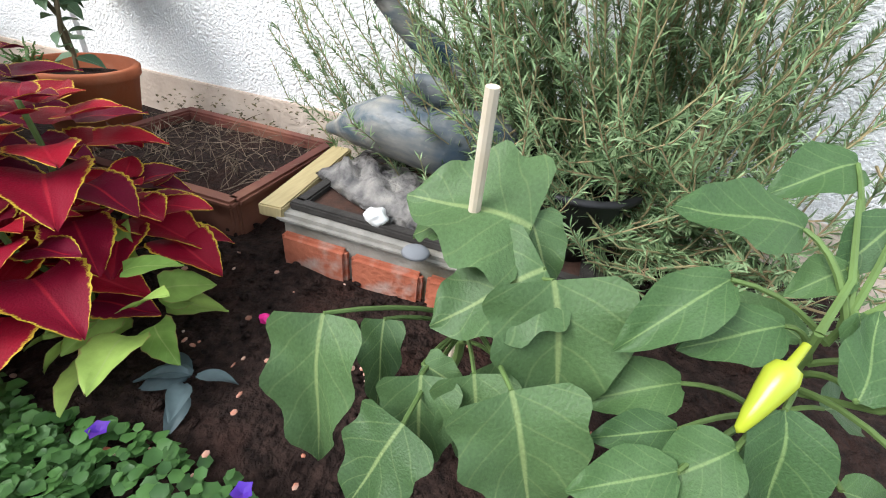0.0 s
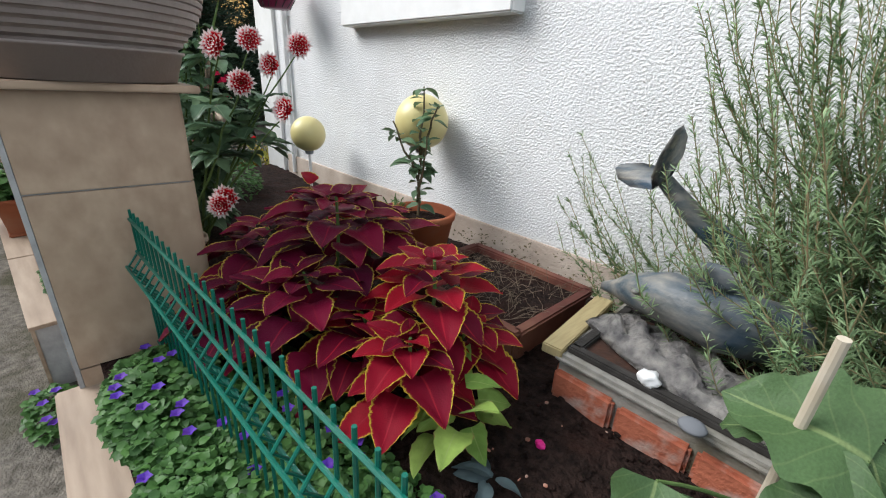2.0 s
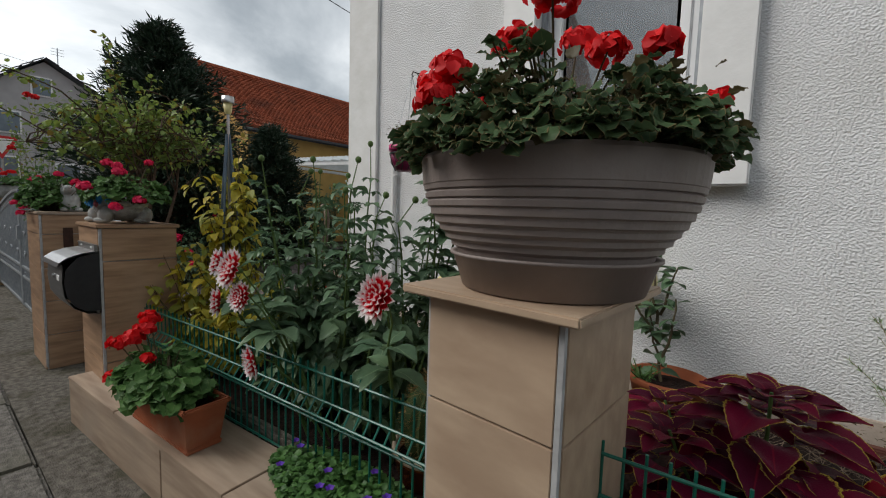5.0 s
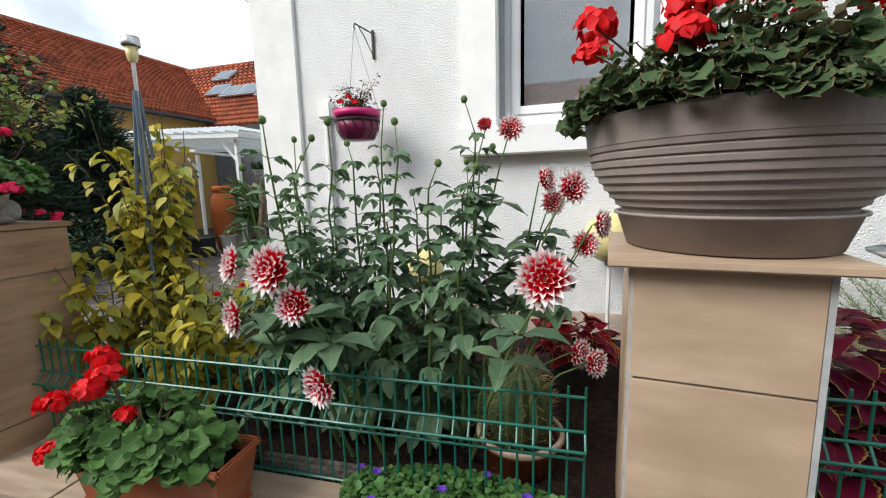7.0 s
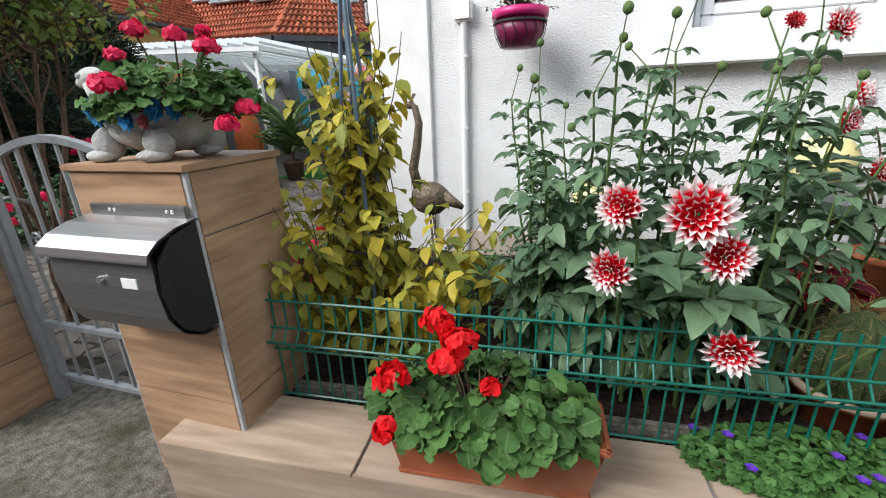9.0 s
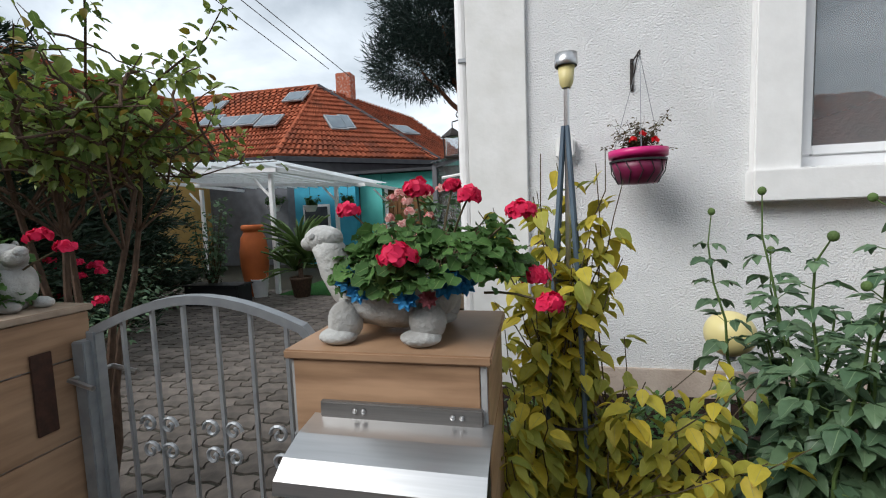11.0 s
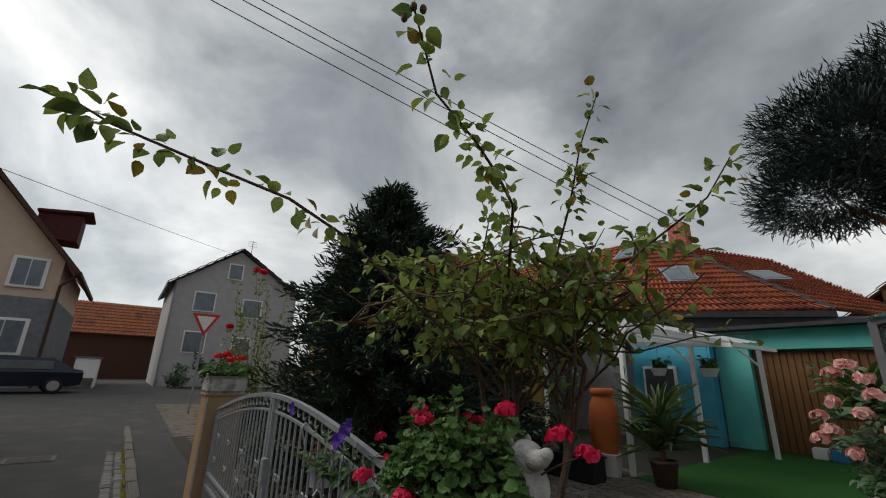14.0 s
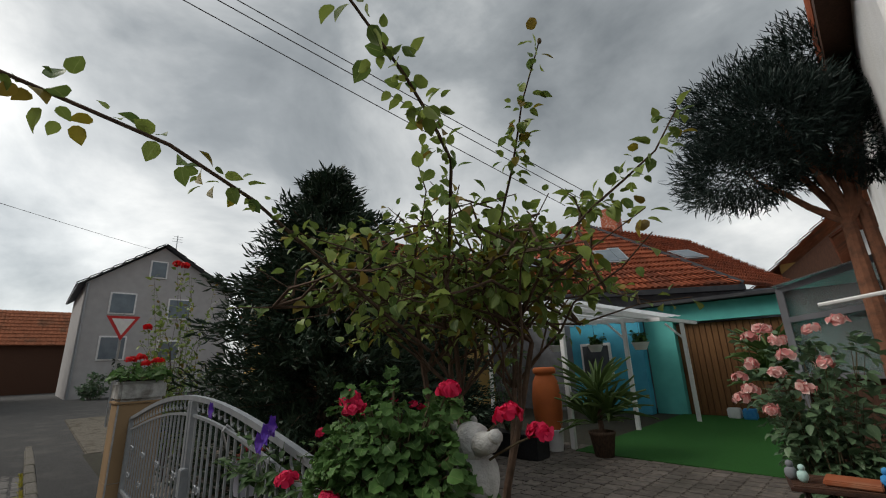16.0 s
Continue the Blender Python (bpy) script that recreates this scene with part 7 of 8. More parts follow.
shrub("petunia", pose(-5.2, -1.9, 1.1), [((0, 0, 0), (rnd(-0.7, 0.55), rnd(-0.1, 0.1), rnd(0.02, 0.28))) for _ in range(18)], 13, 0.06, T_OVAL, L_PEP, STEM, "trailing petunia along the top of the gate", r=0.003)
o_ = []
for c in ((-5.08, -2.0, 1.37), (-5.14, -2.0, 1.33), (-5.9, -1.98, 1.42), (-5.06, -1.98, 1.4)):
    for j in range(6):
        a = j * 1.047
        o_.append((Vector(c), Vector((math.cos(a), -0.5, math.sin(a))), Vector((0, -1, 0)), 0.05))
tagged(scatter("petunia_blooms", o_, T_PETR, P_BLUE), "violet petunia blooms on the gate", "flowers")

# stone animal and geranium on the third pillar
pg_ = bmesh.new()
blob((0, 0, 0.09), (0.085, 0.075, 0.1), pg_, 3, 0.05)
blob((0.02, -0.01, 0.185), (0.06, 0.055, 0.055), pg_, 3, 0.05)
tube([(0.05, -0.02, 0.185), (0.1, -0.03, 0.195), (0.125, -0.035, 0.21)], 0.035, 0.02, 10, pg_)
blob((0.125, -0.035, 0.212), (0.02, 0.022, 0.02), pg_, 2)
for y in (-0.045, 0.04):
    blob((-0.015, y, 0.232), (0.013, 0.009, 0.016), pg_, 2)
    blob((0.07, y * 1.2, 0.02), (0.05, 0.028, 0.022), pg_, 2)
po = tagged(part("stone_animal", pg_, STONE, None, "", True), "grey stone animal with a raised snout on the pillar", "statue")
po.matrix_basis = pose(-4.04, -1.9, 1.255) @ Matrix.Scale(0.92, 4)
geranium("geranium", (-4.25, -1.98, 1.255), (0.29, 0.2), 0.33, 1700, 0.031, [(-0.06, -0.1, 0.25), (0.2, 0.02, 0.3, 0.9), (-0.16, -0.05, 0.27, 0.9), (0.02, -0.22, 0.06, 0.9), (-0.42, -0.12, 0.02, 1.1), (0.1, -0.2, -0.02, 0.8), (0.33, 0.1, 0.24), (0.4, 0.12, 0.2, 0.9)], L_GERB, P_PINK, "crimson geranium trailing over the pillar", 0.033, hs=0.026)
tx = thing("stone_trough", pose(-9.0, -1.85, 1.36), "rough stone trough on the far gate post", "planter")
part("trough", box((0, 0, 0.1), (0.5, 0.42, 0.2), 0.03), STONE, tx)
part("earth", box((0, 0, 0.2), (0.42, 0.34, 0.02)), SOIL, tx)
geranium("geranium", (-9.0, -1.85, 1.56), (0.3, 0.26), 0.2, 170, 0.07, [(-0.1, -0.1, 0.22), (0.1, -0.05, 0.24), (0.2, 0.1, 0.2), (-0.2, 0.05, 0.18)], L_GERB, P_RED, "red geranium in the stone trough", 0.06)

# ---- shrubs, trees and things in the yard ----
def leaf_tree(name, p, trunks, twigs, nleaf, size, tmpl, leafmat, bark, label, group="", alt=None, r0=0.03, canes=()):
    t = thing(name, pose(*p), label, "tree", group)
    tb_, items, it2 = bmesh.new(), [], []
    for tr_ in trunks:
        tube(tr_, r0, r0 * 0.4, 7, tb_)
    full = nleaf, size
    for pts in [*twigs, *canes]:
        nleaf, size = full if len(pts) == 6 or not canes else (105, 0.042)
        pts = [Vector(q) for q in pts]
        tube(pts, r0 * 0.28, r0 * 0.08, 5, tb_)
        n = len(pts) - 1
        for k in range(nleaf):
            u = rnd(0.3, 1) if len(pts) == 6 else rnd(0.1, 1)
            i = min(n - 1, int(u * n))
            q = pts[i].lerp(pts[i + 1], u * n - i)
            d = (pts[i + 1] - pts[i]).normalized()
            o = (rvec() + d * 0.4 + Vector((0, 0, -0.25))).normalized()
            (it2 if alt and rnd(0, 1) < 0.1 else items).append((q + o * rnd(0.005, 0.06), o, rvec(0.6) + Vector((0, 0, 1)), size * rnd(0.6, 1.25)))
    part("trunk", tb_, bark, t)
    scatter("crown", items, tmpl, leafmat, t)
    if it2:
        scatter("yellowed_leaves", it2, tmpl, alt, t)
    return t


B0 = Vector((-4.68, -1.2, 0))
tk = [bend((rnd(-0.05, 0.05), rnd(-0.05, 0.05), 0), (math.cos(k * 1.26) * rnd(0.12, 0.4), math.sin(k * 1.26) * rnd(0.12, 0.4), rnd(1.65, 1.95)), 0, 6, 0.03) for k in range(5)]
tw = []
for k in range(175):
    b0 = rng.choice(tk)[rng.randrange(5, 7)] if k < 45 else rng.choice(tw[:45])[rng.randrange(2, 5)]
    a, r = rnd(0, 6.283), 1.08 * math.sqrt(rnd(0.02, 1))
    e0 = Vector((math.cos(a) * r, math.sin(a) * r, 1.72 + 0.95 * rnd(0, 1) ** 1.1 * (1.15 - 0.45 * r)))
    if k >= 45:
        e0 = b0.lerp(e0, rnd(0.35, 0.7)) + Vector((0, 0, rnd(-0.08, 0.12)))
    tw.append(bend(b0, e0, 0.06, 5, 0.04))
cn = []
# long canes over the street and above the gate
for pts in ([(-4.6, -1.5, 1.6), (-4.55, -2.1, 1.95), (-4.38, -2.36, 2.02), (-4.13, -2.62, 2.0), (-4.01, -2.83, 1.98), (-3.95, -2.98, 1.98), (-3.94, -3.04, 2.0)],
            [(-4.6, -1.4, 1.7), (-4.3, -1.65, 1.98), (-3.98, -1.95, 2.12), (-3.88, -2.12, 2.14), (-3.8, -2.27, 2.15), (-3.71, -2.46, 2.15), (-3.62, -2.58, 2.23)],
            [(-4.6, -1.2, 1.5), (-4.5, -1.3, 1.7), (-4.15, -1.55, 1.98), (-3.9, -1.75, 2.14), (-3.8, -1.85, 2.18), (-3.72, -1.93, 2.22), (-3.59, -2.03, 2.28)],
            [(-4.5, -1.15, 1.5), (-4.4, -1.2, 1.6), (-4.0, -1.45, 1.9), (-3.78, -1.5, 2.02), (-3.66, -1.52, 2.07), (-3.55, -1.54, 2.12), (-3.47, -1.55, 2.22)]):
    k = (1.3, 1.15, 1.45, 1.1)[len(cn)]
    e0, e1 = Vector((-3.09, -2.85, 1.58)), Vector((-3.1, -2.87, 1.66))
    cn.append([e1 + (Vector(q) - e0) * (1 + (k - 1) * i / (len(pts) - 1)) - B0 for i, q in enumerate(pts)])
rbsh = leaf_tree("rose_tree", tuple(B0), tk, tw, 15, 0.056, T_ROSE, L_ROSE, BARK, "tall old rose bush with thorny canes and yellowing leaves", "", L_ROSEY, 0.028, cn)
for q in (cn[1][-1], cn[1][-1] + Vector((-0.02, -0.01, -0.02)), cn[2][-1], cn[1][-1] + Vector((0.015, 0.015, -0.01))):
    part("rose_bud", blob(q, (0.008, 0.008, 0.012), sub=2), L_OLD, rbsh)
# climbing rose by the street with a few red blooms
tw = [bend((0, 0, 0.2), (rnd(-0.7, 0.7), rnd(-0.6, 0.6), rnd(1.5, 3.4)), 0.1, 6, 0.08) for _ in range(30)]
tw += [bend((0, 0, 0.4), e, 0.1, 6, 0.05) for e in ((0.1, -0.2, 3.42), (0.25, -0.1, 3.37), (-0.4, -0.4, 2.38))]
leaf_tree("climbing_rose", (-11.5, -1.0, 0), [bend((0, 0, 0), (0, 0, 1.0))], tw, 44, 0.075, T_OVAL, L_ROSE, BARK, "thin climbing rose beyond the gate", "", L_ROSEY, 0.02)
o_ = []
for c in ((-11.4, -1.2, 3.45), (-11.25, -1.1, 3.4), (-11.9, -1.4, 2.4)):
    flower_head(c, 0.06, 30, 0.07, o_)
tagged(scatter("rose_blooms", o_, T_PETR, P_RED), "red blooms on the climbing rose", "flowers")


def conifer(name, p, h, r, n, size, leafmat, label, top=0.1, group="", clear=0.0):
    """Tiers of drooping branches carrying sprays."""
    t = thing(name, pose(*p), label, "tree", group)
    tb_, items = bmesh.new(), []
    tube(bend((0, 0, 0), (0, 0, h), 0, 6, 0.02), 0.09, 0.015, 8, tb_)
    for k in range(n):
        u = (k + 0.5) / n
        z = clear + (h - clear) * u
        a = k * 2.399
        L = r * (1 - u ** 2.2 * (1 - top)) * rnd(0.6, 1.1)
        e = Vector((math.cos(a) * L, math.sin(a) * L, z + rnd(-0.05, 0.35) * L))
        pts = bend((0, 0, z), e, 0.04, 4, 0.03)
        tube(pts, 0.015, 0.004, 4, tb_, False)
        for j in range(int(80 * (0.4 + L))):
            v = rnd(0.25, 1)
            i = min(3, int(v * 4))
            q = pts[i].lerp(pts[i + 1], v * 4 - i) + rvec(0.1)
            d = Vector((math.cos(a), math.sin(a), rnd(-0.2, 0.9))) + rvec(0.7)
            items.append((q, d, rvec(), size * rnd(0.6, 1.3)))
    part("trunk", tb_, BARK, t)
    scatter("crown", items, blade(1, 0.2, 2, 1, 0.3, 0.1), leafmat, t)
    return t


conifer("conifer", (-9.3, 0.5, 0), 4.8, 1.95, 420, 0.15, L_CON, "dense dark conifer beside the yard")
conifer("conifer", (-9.6, 3.0, 0), 3.3, 1.3, 260, 0.14, L_CON, "low dense dark conifer behind the yard bed")
conifer("conifer", (-11.2, 1.6, 0), 4.4, 1.5, 260, 0.17, L_CON, "dense dark conifer beside the yard")

# cloud-pruned pine by the house
pt = thing("pine_tree", pose(-3.2, 3.2, 0), "twin-trunked pine with rounded pruned crowns", "tree")
for x, y, l in ((0.0, 0, 0.12), (0.22, 0.05, 0.09)):
    part("trunk", tube(bend((x, y, 0), (x * 0.6, y, 3.0), 0, 8, 0.02) + [Vector((x * 0.4 - 0.2, y, 4.2))], l, 0.05, 10), BARK_R, pt)
lb = bmesh.new()
items = []
for c, s in (((-0.75, -0.1, 3.75), (0.75, 0.7, 0.5)), ((-0.6, 0.1, 4.55), (0.8, 0.75, 0.6)), ((0.25, 0.1, 3.85), (0.6, 0.6, 0.55)), ((0.2, 0.1, 4.8), (0.8, 0.7, 0.6)), ((-0.3, -0.35, 4.1), (0.7, 0.6, 0.6))):
    c = Vector(c)
    tube(bend((0, 0, 2.9), c, -0.1, 5, 0.04), 0.05, 0.015, 6, lb)
    for k in range(7000):
        d = rvec()
        q = c + Vector((d.x * s[0], d.y * s[1], d.z * s[2])) * rnd(0.55, 1.0) * (1 + 0.3 * noise.noise(d * 2.5 + c))
        items.append((q, d + rvec(0.7) + Vector((0, 0, 0.3)), rvec(), rnd(0.07, 0.13)))
part("limbs", lb, BARK_R, pt)
scatter("crown", items, blade(1, 0.14, 2, 2, 0.2, 0.1), L_PINE, pt)


def bush(name, p, rad, h, n, size, tmpl, leafmat, label, petals=None, heads=(), hr=0.05, hs=0.05, group="", cat="shrub"):
    t = thing(name, pose(*p), label, cat, group)
    tb_, items = bmesh.new(), []
    for k in range(max(8, n // 40)):
        a, r = rnd(0, 6.283), math.sqrt(rnd(0, 1))
        e = Vector((math.cos(a) * r * rad[0], math.sin(a) * r * rad[1], h * rnd(0.4, 1)))
        pts = bend((e.x * 0.2, e.y * 0.2, 0), e, 0.02, 5, 0.03)
        tube(pts, 0.008, 0.003, 4, tb_, False)
        for j in range(40):
            i = rng.randrange(1, 6)
            q = pts[i] + rvec(0.12 * max(rad) + 0.02)
            q.z = max(0.02, q.z)
            items.append((q, Vector((math.cos(a), math.sin(a), rnd(-0.4, 0.5))) + rvec(0.8), Vector((0, 0, 1)) + rvec(0.5), size * rnd(0.6, 1.25)))
    part("stems", tb_, STEM_D, t)
    scatter("leaves", items, tmpl, leafmat, t)
    for q in heads:
        o = []
        flower_head(q, hr, 26, hs, o)
        scatter("bloom", o, T_PETR, petals, t, stuff=False)
    return t


bush("pink_dahlia", (-3.75, 2.5, 0), (0.5, 0.45), 1.75, 2200, 0.1, T_OVAL, L_GREEN, "tall bush with pale pink double blooms", P_ROSY, [(-0.35, -0.35, 1.75), (-0.25, -0.3, 1.82), (0.1, -0.3, 1.78), (-0.38, -0.4, 1.5), (-0.42, -0.4, 1.28), (-0.5, -0.35, 1.38), (-0.1, -0.45, 1.58), (0.3, -0.3, 1.85), (-0.5, -0.4, 1.2), (-0.15, -0.4, 1.7), (-0.3, -0.4, 1.1), (0.15, -0.42, 1.5), (-0.02, -0.42, 1.3), (-0.2, -0.42, 1.42)], 0.066, 0.066)
bush("bedding_shrub", (-3.2, 0.15, 0), (0.4, 0.35), 0.6, 700, 0.05, T_OVAL, L_YEL, "yellow-green bedding shrub by the house corner", P_RED, [(0.1, -0.2, 0.5), (-0.2, -0.2, 0.4)], 0.025, 0.03)
bush("bedding_shrub", (-3.25, 0.85, 0), (0.38, 0.35), 0.8, 600, 0.05, T_OVAL, L_OLD, "dry autumn-coloured shrub by the house corner")
bush("bedding_shrub", (-3.15, -0.45, 0), (0.3, 0.3), 0.5, 500, 0.06, T_OVAL, L_GERB, "green bedding plants with pink blooms by the gate", P_PINK, [(-0.15, -0.22, 0.42), (-0.25, -0.15, 0.36), (-0.05, -0.25, 0.36), (-0.1, -0.2, 0.3), (0.1, -0.2, 0.48), (-0.3, -0.2, 0.28), (0.05, -0.28, 0.25)], 0.035, 0.04)
round_pot("terracotta_bowl", (-3.62, 0.0, 0), 0.18, 0.22, TERRA, "low terracotta bowl on the yard paving")
bush("heather", (-3.62, 0.0, 0.16), (0.2, 0.2), 0.26, 420, 0.035, T_SMALL, L_OLD, "straggly green-brown plant in the terracotta bowl")
coleus((-3.1, 1.35, 0.55), ((0, 0, 0.35, 0.2, 22, 0.14), (0.15, 0, 0.25, 0.16, 14, 0.13)), "red coleus in a raised pot by the house", L_COLR)
round_pot("raised_pot", (-3.08, 1.35, 0.2), 0.16, 0.4, KERB, "dark raised pot with a red coleus")
bush("yellow_begonia", (-2.98, 0.75, 0.75), (0.25, 0.22), 0.35, 420, 0.05, T_OVAL, L_YEL, "yellow-leaved plant with red flowers on a stand", P_RED, [(-0.05, -0.2, 0.28), (-0.12, -0.15, 0.22)], 0.03, 0.035)
stn = thing("plant_stand", pose(-2.98, 0.7, 0), "old wooden plant stand with a cream bowl", "stand")
part("bowl", lathe([(0.11, 0.7), (0.16, 0.82), (0.17, 0.83), (0.15, 0.83), (0, 0.8)], 24), RIM, stn, smooth=True)
for a in (0.5, 2.6, 4.7):
    part("leg", tube([(math.cos(a) * 0.1, math.sin(a) * 0.1, 0), (math.cos(a) * 0.06, math.sin(a) * 0.06, 0.72)], 0.02), BARK, stn)
bush("rose_bed", (-8.6, 1.7, 0), (1.3, 0.8), 1.1, 1800, 0.07, T_OVAL, L_GREEN, "bed of roses and geraniums along the yard", P_PINK, [(rnd(-1.2, 1.2), rnd(-0.9, 0.2), rnd(0.4, 1.2)) for _ in range(18)], 0.06, 0.06)
bush("rose_bed", (-7.2, 0.2, 0), (1.1, 0.7), 0.9, 1400, 0.07, T_OVAL, L_GREEN, "bed of roses and geraniums behind the gate", P_PINK, [(rnd(-1.0, 1.0), rnd(-0.8, 0.2), rnd(0.4, 0.95)) for _ in range(9)], 0.06, 0.06)
bush("street_shrub", (-12.5, -0.4, 0), (1.2, 0.7), 1.7, 1500, 0.08, T_OVAL, L_GREEN, "dark shrub by the street corner")
bush("street_shrub", (-36, 2.5, 0.28), (1.6, 1.6), 2.2, 700, 0.25, T_OVAL, L_CON, "dark round shrub in front of the grey house")
bush("street_shrub", (-36.5, 0.2, 0.28), (1.0, 1.2), 1.6, 500, 0.2, T_OVAL, L_GREEN, "shrub in front of the grey house")
bush("climbing_plant", (-8.3, 3.75, 0.35), (0.45, 0.25), 1.6, 800, 0.08, T_OVAL, L_GREEN, "bushy climber in a black trough")
bt2 = thing("black_trough", pose(-8.15, 3.7, 0), "long black trough on the paving", "planter")
part("body", box((0, 0, 0.19), (1.15, 0.4, 0.38), 0.02), BLACK, bt2)
part("rim", box((0, 0, 0.38), (1.2, 0.45, 0.03), 0.01), BLACK, bt2)
vz = thing("clay_vase", pose(-8.0, 4.6, 0), "tall orange clay vase with a ringed neck", "vase")
part("vase", lathe([(0.15, 0), (0.2, 0.1), (0.27, 0.6), (0.28, 0.9), (0.24, 1.2), (0.19, 1.3), (0.18, 1.34), (0.22, 1.36), (0.22, 1.44), (0.19, 1.47), (0.15, 1.46), (0.14, 1.2), (0, 1.15)], 32), ORANGE, vz, smooth=True)
bk_ = thing("white_bucket", pose(-7.8, 4.45, 0), "white plastic bucket with a wire handle", "bucket")
part("bucket", lathe([(0.13, 0), (0.165, 0.34), (0.175, 0.35), (0.175, 0.37), (0.16, 0.37), (0.12, 0.03), (0, 0.03)], 26), WHITE, bk_, smooth=True)
part("handle", tube([(-0.17, 0, 0.34), (-0.1, 0.06, 0.5), (0.1, 0.06, 0.5), (0.17, 0, 0.34)], 0.005), STEEL, bk_)


def yucca(p, n, L, label, ph=0.4, group="yuccas"):
    t = round_pot("yucca_pot", p, 0.22, ph, BARK, "brown pot holding a yucca", group="yucca pots")
    y = thing("yucca", pose(p[0], p[1], p[2] + ph * 0.9), label, "plant", group)
    part("trunk", tube([(0, 0, 0), (0, 0, 0.6)], 0.05, 0.04, 8), BARK, y)
    its = []
    for c, k0 in (((0, 0, 0.6), 0.95), ((0.14, 0.05, 0.3), 0.85), ((-0.12, 0, 0.15), 0.85)):
        for k in range(n):
            a = k * 2.399
            its.append((Vector(c), Vector((math.cos(a), math.sin(a), rnd(0.1, 2.6))), Vector((math.cos(a) * -0.5, math.sin(a) * -0.5, 1)), L * k0 * rnd(0.75, 1.1)))
    sm_ = mesh_from("yucca_blade", *T_STRAP)
    for q, w, up, sc in its:
        w = w.normalized()
        side = w.cross(up).normalized()
        m = Matrix((side * sc, w * sc, side.cross(w) * sc)).transposed().to_4x4()
        m.translation = q
        link("blade", sm_, L_YUC, y, m=m)


yucca((-6.9, 4.5, 0), 44, 0.85, "large green yucca with arching blades")
yucca((-4.85, 8.2, 0), 44, 0.95, "large green yucca with arching blades", 0.95)
# iron table
tbv = thing("iron_table", pose(-3.62, 1.5, 0, 0, 0, 12), "small rusty garden table with cast-iron legs", "table")
part("frame", box((0, 0, 0.68), (0.66, 0.42, 0.025), 0.004), RUST, tbv)
for k in range(9):
    part("lath", box((0, -0.18 + 0.045 * k, 0.697), (0.62, 0.032, 0.012), 0.002), BROWN, tbv)
for sx in (-0.24, 0.24):
    for sy in (-0.15, 0.15):
        part("leg", tube([(sx, sy, 0.67), (sx * 0.85, sy, 0.45), (sx * 0.8, sy * 1.1, 0.3), (sx * 1.25, sy * 1.4, 0.0)], 0.018, 0.014, 7), IRON, tbv)
for fl in (-1, 1):
    part("scroll", tube(curl((fl * 0.08, -0.15, 0.48), 0.07, 1.2, fl), 0.009), IRON, tbv)
part("apron", box((0, -0.15, 0.6), (0.42, 0.015, 0.05)), IRON, tbv)
ty = thing("clay_tray", pose(-3.58, 1.46, 0.705), "square clay tray on the table", "tray")
part("tray", box((0, 0, 0.02), (0.3, 0.22, 0.035), 0.008), TERRA, ty)
for x, y, s, m_, nm in ((-0.32, -0.08, 0.05, GREYST, "grey"), (-0.24, -0.12, 0.045, MINT, "mint"), (0.24, 0.0, 0.05, BLUE_S, "blue"), (0.3, 0.05, 0.06, WHITE, "white")):
    fgr = bmesh.new()
    blob((0, 0, s), (s * 0.8, s * 0.7, s), fgr, 2, 0.2)
    blob((0, 0, s * 2.2), (s * 0.5, s * 0.5, s * 0.55), fgr, 2)
    f_ = tagged(part("garden_figurine", fgr, m_, None, "", True), "small %s glazed figurine on the table" % nm, "ornament", "figurines")
    f_.matrix_basis = pose(-3.62 + x * 0.9, 1.5 + y, 0.70)
# lantern at the house corner
ln = thing("wall_lantern", pose(-2.97, 0.42, 1.98), "black lantern on a scrolled iron arm", "lantern")
part("base", box((0, 0, 0.0), (0.13, 0.13, 0.015), 0.003), IRON, ln)
for x in (-0.055, 0.055):
    for y in (-0.055, 0.055):
        part("upright", bar((x, y, 0), (x * 1.15, y * 1.15, 0.16), 0.006), IRON, ln)
part("roof", lathe([(0.1, 0.16), (0.09, 0.175), (0.04, 0.21), (0.015, 0.23), (0, 0.24)], 4), IRON, ln)
part("glass", box((0, 0, 0.08), (0.1, 0.1, 0.15)), GLASS, ln)
part("arm", tube([(0, 0, 0.24), (0, 0, 0.28), (0.05, 0, 0.29), (0.29, 0, 0.29)], 0.006), IRON, ln)
part("scroll", tube(curl((0.06, 0, 0.33), 0.035, 1.3), 0.005), IRON, ln)
hp = thing("hanging_planter", pose(-2.93, 2.5, 1.4), "dark hanging planter on the tree", "hanging pot")
part("pot", lathe([(0.07, 0), (0.14, 0.14), (0.15, 0.15), (0.13, 0.15), (0, 0.12)], 20), GREYST, hp, smooth=True)
part("wire", tube([(0, 0, 0.14), (0, 0, 0.6)], 0.004), IRON, hp)
bush("trailing_plant", (-2.93, 2.5, 1.52), (0.18, 0.16), 0.2, 200, 0.05, T_OVAL, L_GREEN, "trailing plant in the hanging planter")
tl = thing("washing_rail", pose(0, 0, 0), "white rail between tree and lean-to", "rail")
part("rail", tube([(-3.6, 2.9, 2.05), (-2.8, 2.9, 2.15)], 0.02), WHITE, tl)
for x, y in ((-6.2, 10.3), (-5.85, 10.2)):
    cr = thing("toy_crate", pose(x, y, 0.015), "small plastic crate by the garage door", "crate", "crates")
    part("crate", box((0, 0, 0.12), (0.28, 0.25, 0.24), 0.02), WHITE if x < -6 else BLUE_S, cr)
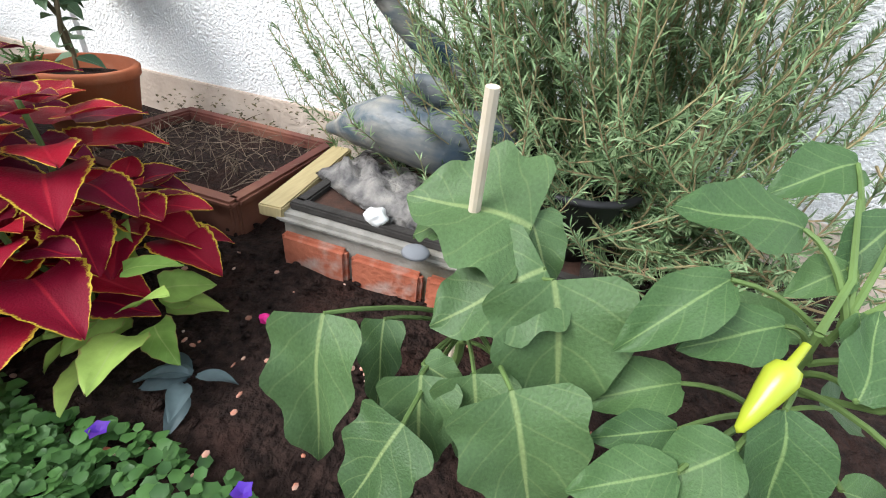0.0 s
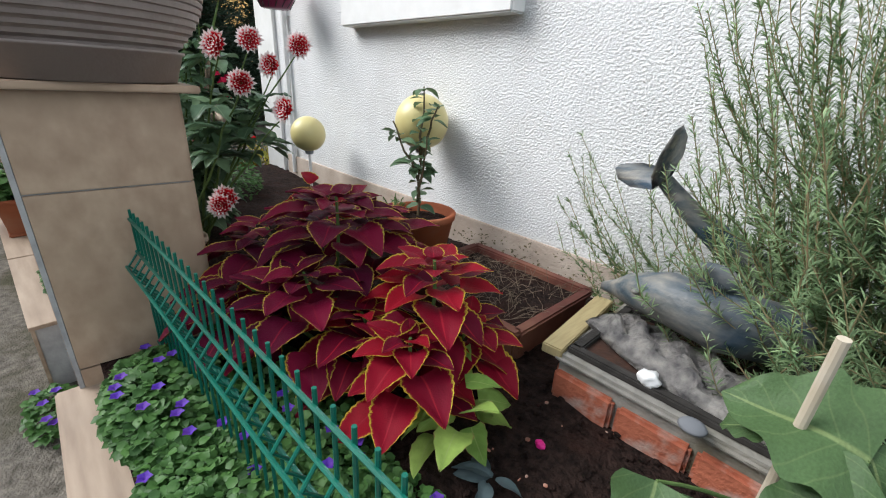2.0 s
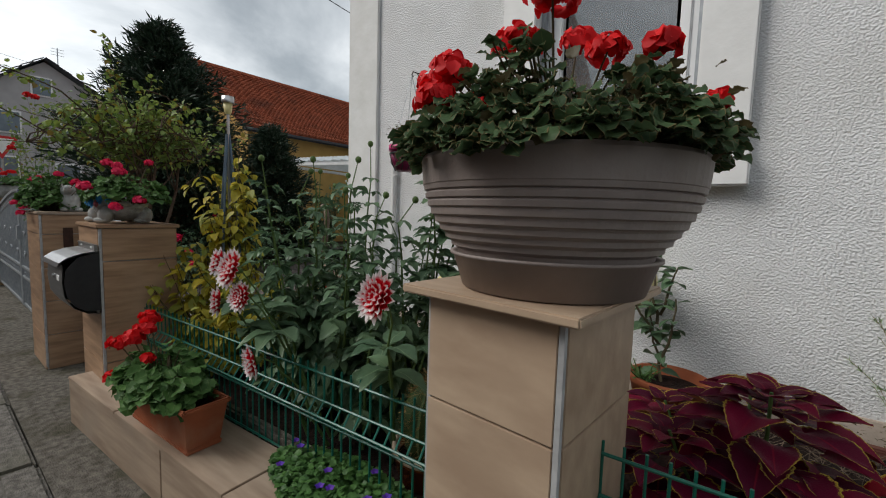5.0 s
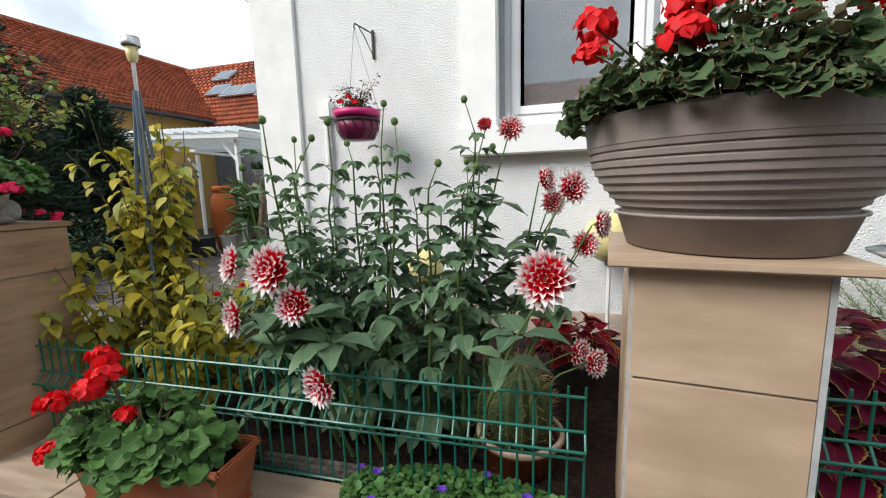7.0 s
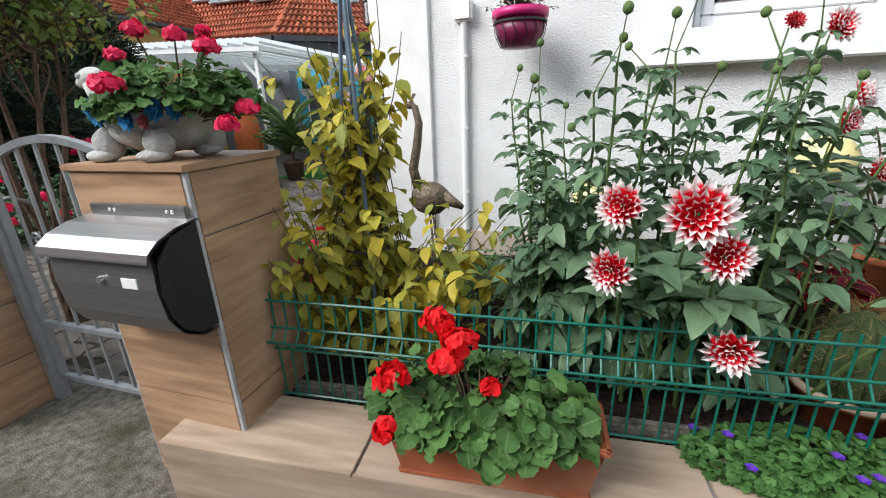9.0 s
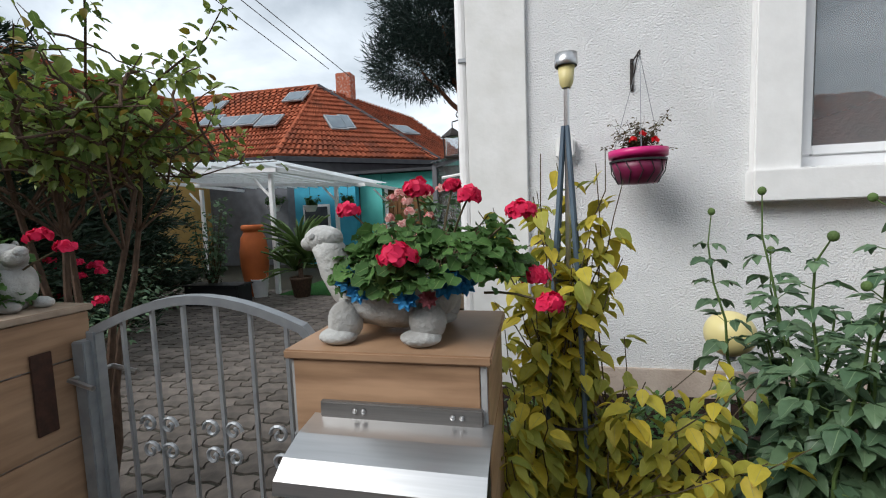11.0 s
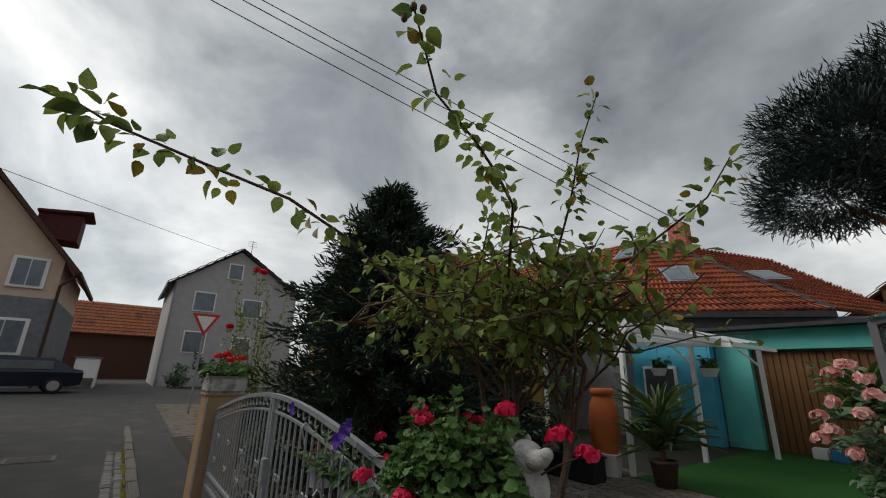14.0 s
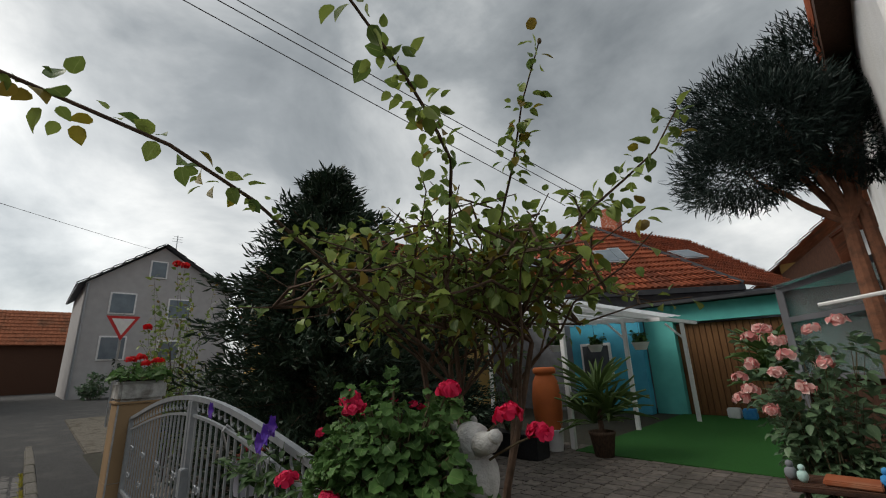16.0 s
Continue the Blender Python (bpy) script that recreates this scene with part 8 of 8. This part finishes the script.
for x, z in ((-8.2, 1.75), (-7.1, 1.75), (-9.3, 1.8)):
    hg = thing("canopy_basket", pose(x, 7.3, z), "white hanging pot under the canopy", "hanging pot", "canopy pots")
    part("pot", lathe([(0.12, 0), (0.19, 0.16), (0.2, 0.17), (0.17, 0.17), (0, 0.14)], 20), WHITE, hg, smooth=True)
    part("wire", tube([(0, 0, 0.15), (0, 0, 0.65)], 0.005), IRON, hg)
    bush("basket_green", (x, 7.3, z + 0.15), (0.28, 0.25), 0.22, 200, 0.07, T_OVAL, L_GERB, "green plant in the hanging pot")

# ---- street ----
sn = thing("give_way_sign", pose(-20.6, -0.75, 0.06), "red and white give-way sign on a grey pole", "road sign")
part("pole", tube([(0, 0, -0.1), (0, 0, 3.55)], 0.035, seg=10), GALV, sn)
for s, m_, o in ((0.92, REDP, 0.0), (0.62, WHITE, 0.012)):
    tri = bmesh.new()
    q = [(-s / 2, s * 0.289), (s / 2, s * 0.289), (0, -s * 0.577)]
    a = [tri.verts.new((0.045 + o, y, 3.2 + z)) for y, z in q]
    b = [tri.verts.new((0.035 + o, y, 3.2 + z)) for y, z in q]
    tri.faces.new(a)
    tri.faces.new(b[::-1])
    for k in range(3):
        tri.faces.new((a[k], a[(k + 1) % 3], b[(k + 1) % 3], b[k]))
    part("border" if m_ is REDP else "face", tri, m_, sn)

cr_ = thing("parked_car", pose(-31.2, -7.0, 0.26, 0, 0, -80) @ Matrix.Scale(1.14, 4), "dark blue parked estate car", "car")
cbm = bmesh.new()
sec = [(-2.25, 0.55, 0.75), (-2.2, 0.35, 0.95), (-1.9, 0.3, 1.0), (-1.2, 0.3, 1.42), (0.4, 0.3, 1.46), (1.1, 0.3, 1.02), (2.0, 0.32, 0.88), (2.25, 0.42, 0.7)]
rg = []
for x, zb_, zt_ in sec:
    w = 0.86 - 0.06 * abs(x) / 2.2
    wt = w * (0.72 if zt_ > 1.1 else 0.92)
    rg.append([cbm.verts.new(v) for v in ((x, -w, zb_), (x, -w, 0.85 if zt_ > 0.9 else zt_ - 0.05), (x, -wt, zt_), (x, wt, zt_), (x, w, 0.85 if zt_ > 0.9 else zt_ - 0.05), (x, w, zb_))])
for q, w in zip(rg, rg[1:]):
    for k in range(6):
        cbm.faces.new((q[k], q[(k + 1) % 6], w[(k + 1) % 6], w[k]))
cbm.faces.new(rg[0])
cbm.faces.new(rg[-1])
bmesh.ops.recalc_face_normals(cbm, faces=cbm.faces)
part("body", cbm, CARP, cr_)
for sy in (-1, 1):
    part("side_window", box((-0.35, sy * 0.77, 1.14), (1.7, 0.03, 0.34), 0.02, rx=sy * 12), PANE_F, cr_)
for x in (-1.35, 1.4):
    for sy in (-1, 1):
        wh = part("wheel", lathe([(0, -0.1), (0.26, -0.1), (0.32, -0.08), (0.32, 0.08), (0.26, 0.1), (0, 0.1)], 22), RUBBER, cr_)
        wh.matrix_basis = pose(x, sy * 0.8, 0.32, 90, 0, 0)
        rm = part("rim", lathe([(0, -0.115), (0.2, -0.11), (0.21, -0.09), (0.21, 0.09), (0.2, 0.11), (0, 0.115)], 18), GALV, wh)
for sy in (-0.6, 0.6):
    part("tail_light", box((-2.24, sy, 0.8), (0.05, 0.3, 0.14), 0.02), REDP, cr_)
# overhead wires
wr = thing("overhead_wires", pose(0, 0, 0), "thin black overhead wires across the street", "cable")
for a, b in (((-13.0, -6.4, 10.8), (-10.5, 9.0, 7.4)), ((-12.7, -6.9, 10.95), (-9.6, 9.4, 7.2)), ((-12.9, -5.0, 11.3), (-9.0, 9.8, 7.0)), ((-17.5, -9.0, 7.2), (-39, 2.5, 10.5))):
    d = Vector(b) - Vector(a)
    part("wire", tube(bend(Vector(a) - d * 0.8, Vector(b) + d * 0.1, -0.25, 10), 0.012, seg=4), IRON, wr)
an = thing("roof_aerial", pose(-39.6, 4.0, 10.4), "thin television aerial on the grey house", "aerial")
part("mast", tube([(0, 0, 0), (0, 0, 1.6)], 0.03), GALV, an)
for z in (1.1, 1.3, 1.5):
    part("element", tube([(0, -0.35, z), (0, 0.35, z)], 0.015), GALV, an)
# weeds in the joint between kerb and setts, and a cover in the road
wd = []
for k in range(2600):
    x = rnd(-15, -1.5)
    if noise.noise(Vector((x * 1.7, 0, 0))) < -0.1:
        continue
    wd.append((Vector((x, -2.535 + rng.gauss(0, 0.018), -0.085)), Vector((rnd(-1, 1), rnd(-1, 0.4), rnd(0.4, 1.6))), rvec(), rnd(0.03, 0.08)))
tagged(scatter("kerb_weeds", wd, blade(1, 0.16, 2, 2, 0.2, 0.3), L_YEL), "yellow-green weeds between kerb and setts", "weeds", "", "stuff")
cv = thing("road_cover", pose(-14.5, -3.95, -0.088), "rectangular concrete and iron cover in the road", "cover")
part("frame", box((0, 0, 0), (0.62, 0.75, 0.02), 0.004), KERB, cv)
part("plate", box((0, 0, 0.008), (0.5, 0.62, 0.012), 0.003), OLDIRON, cv)
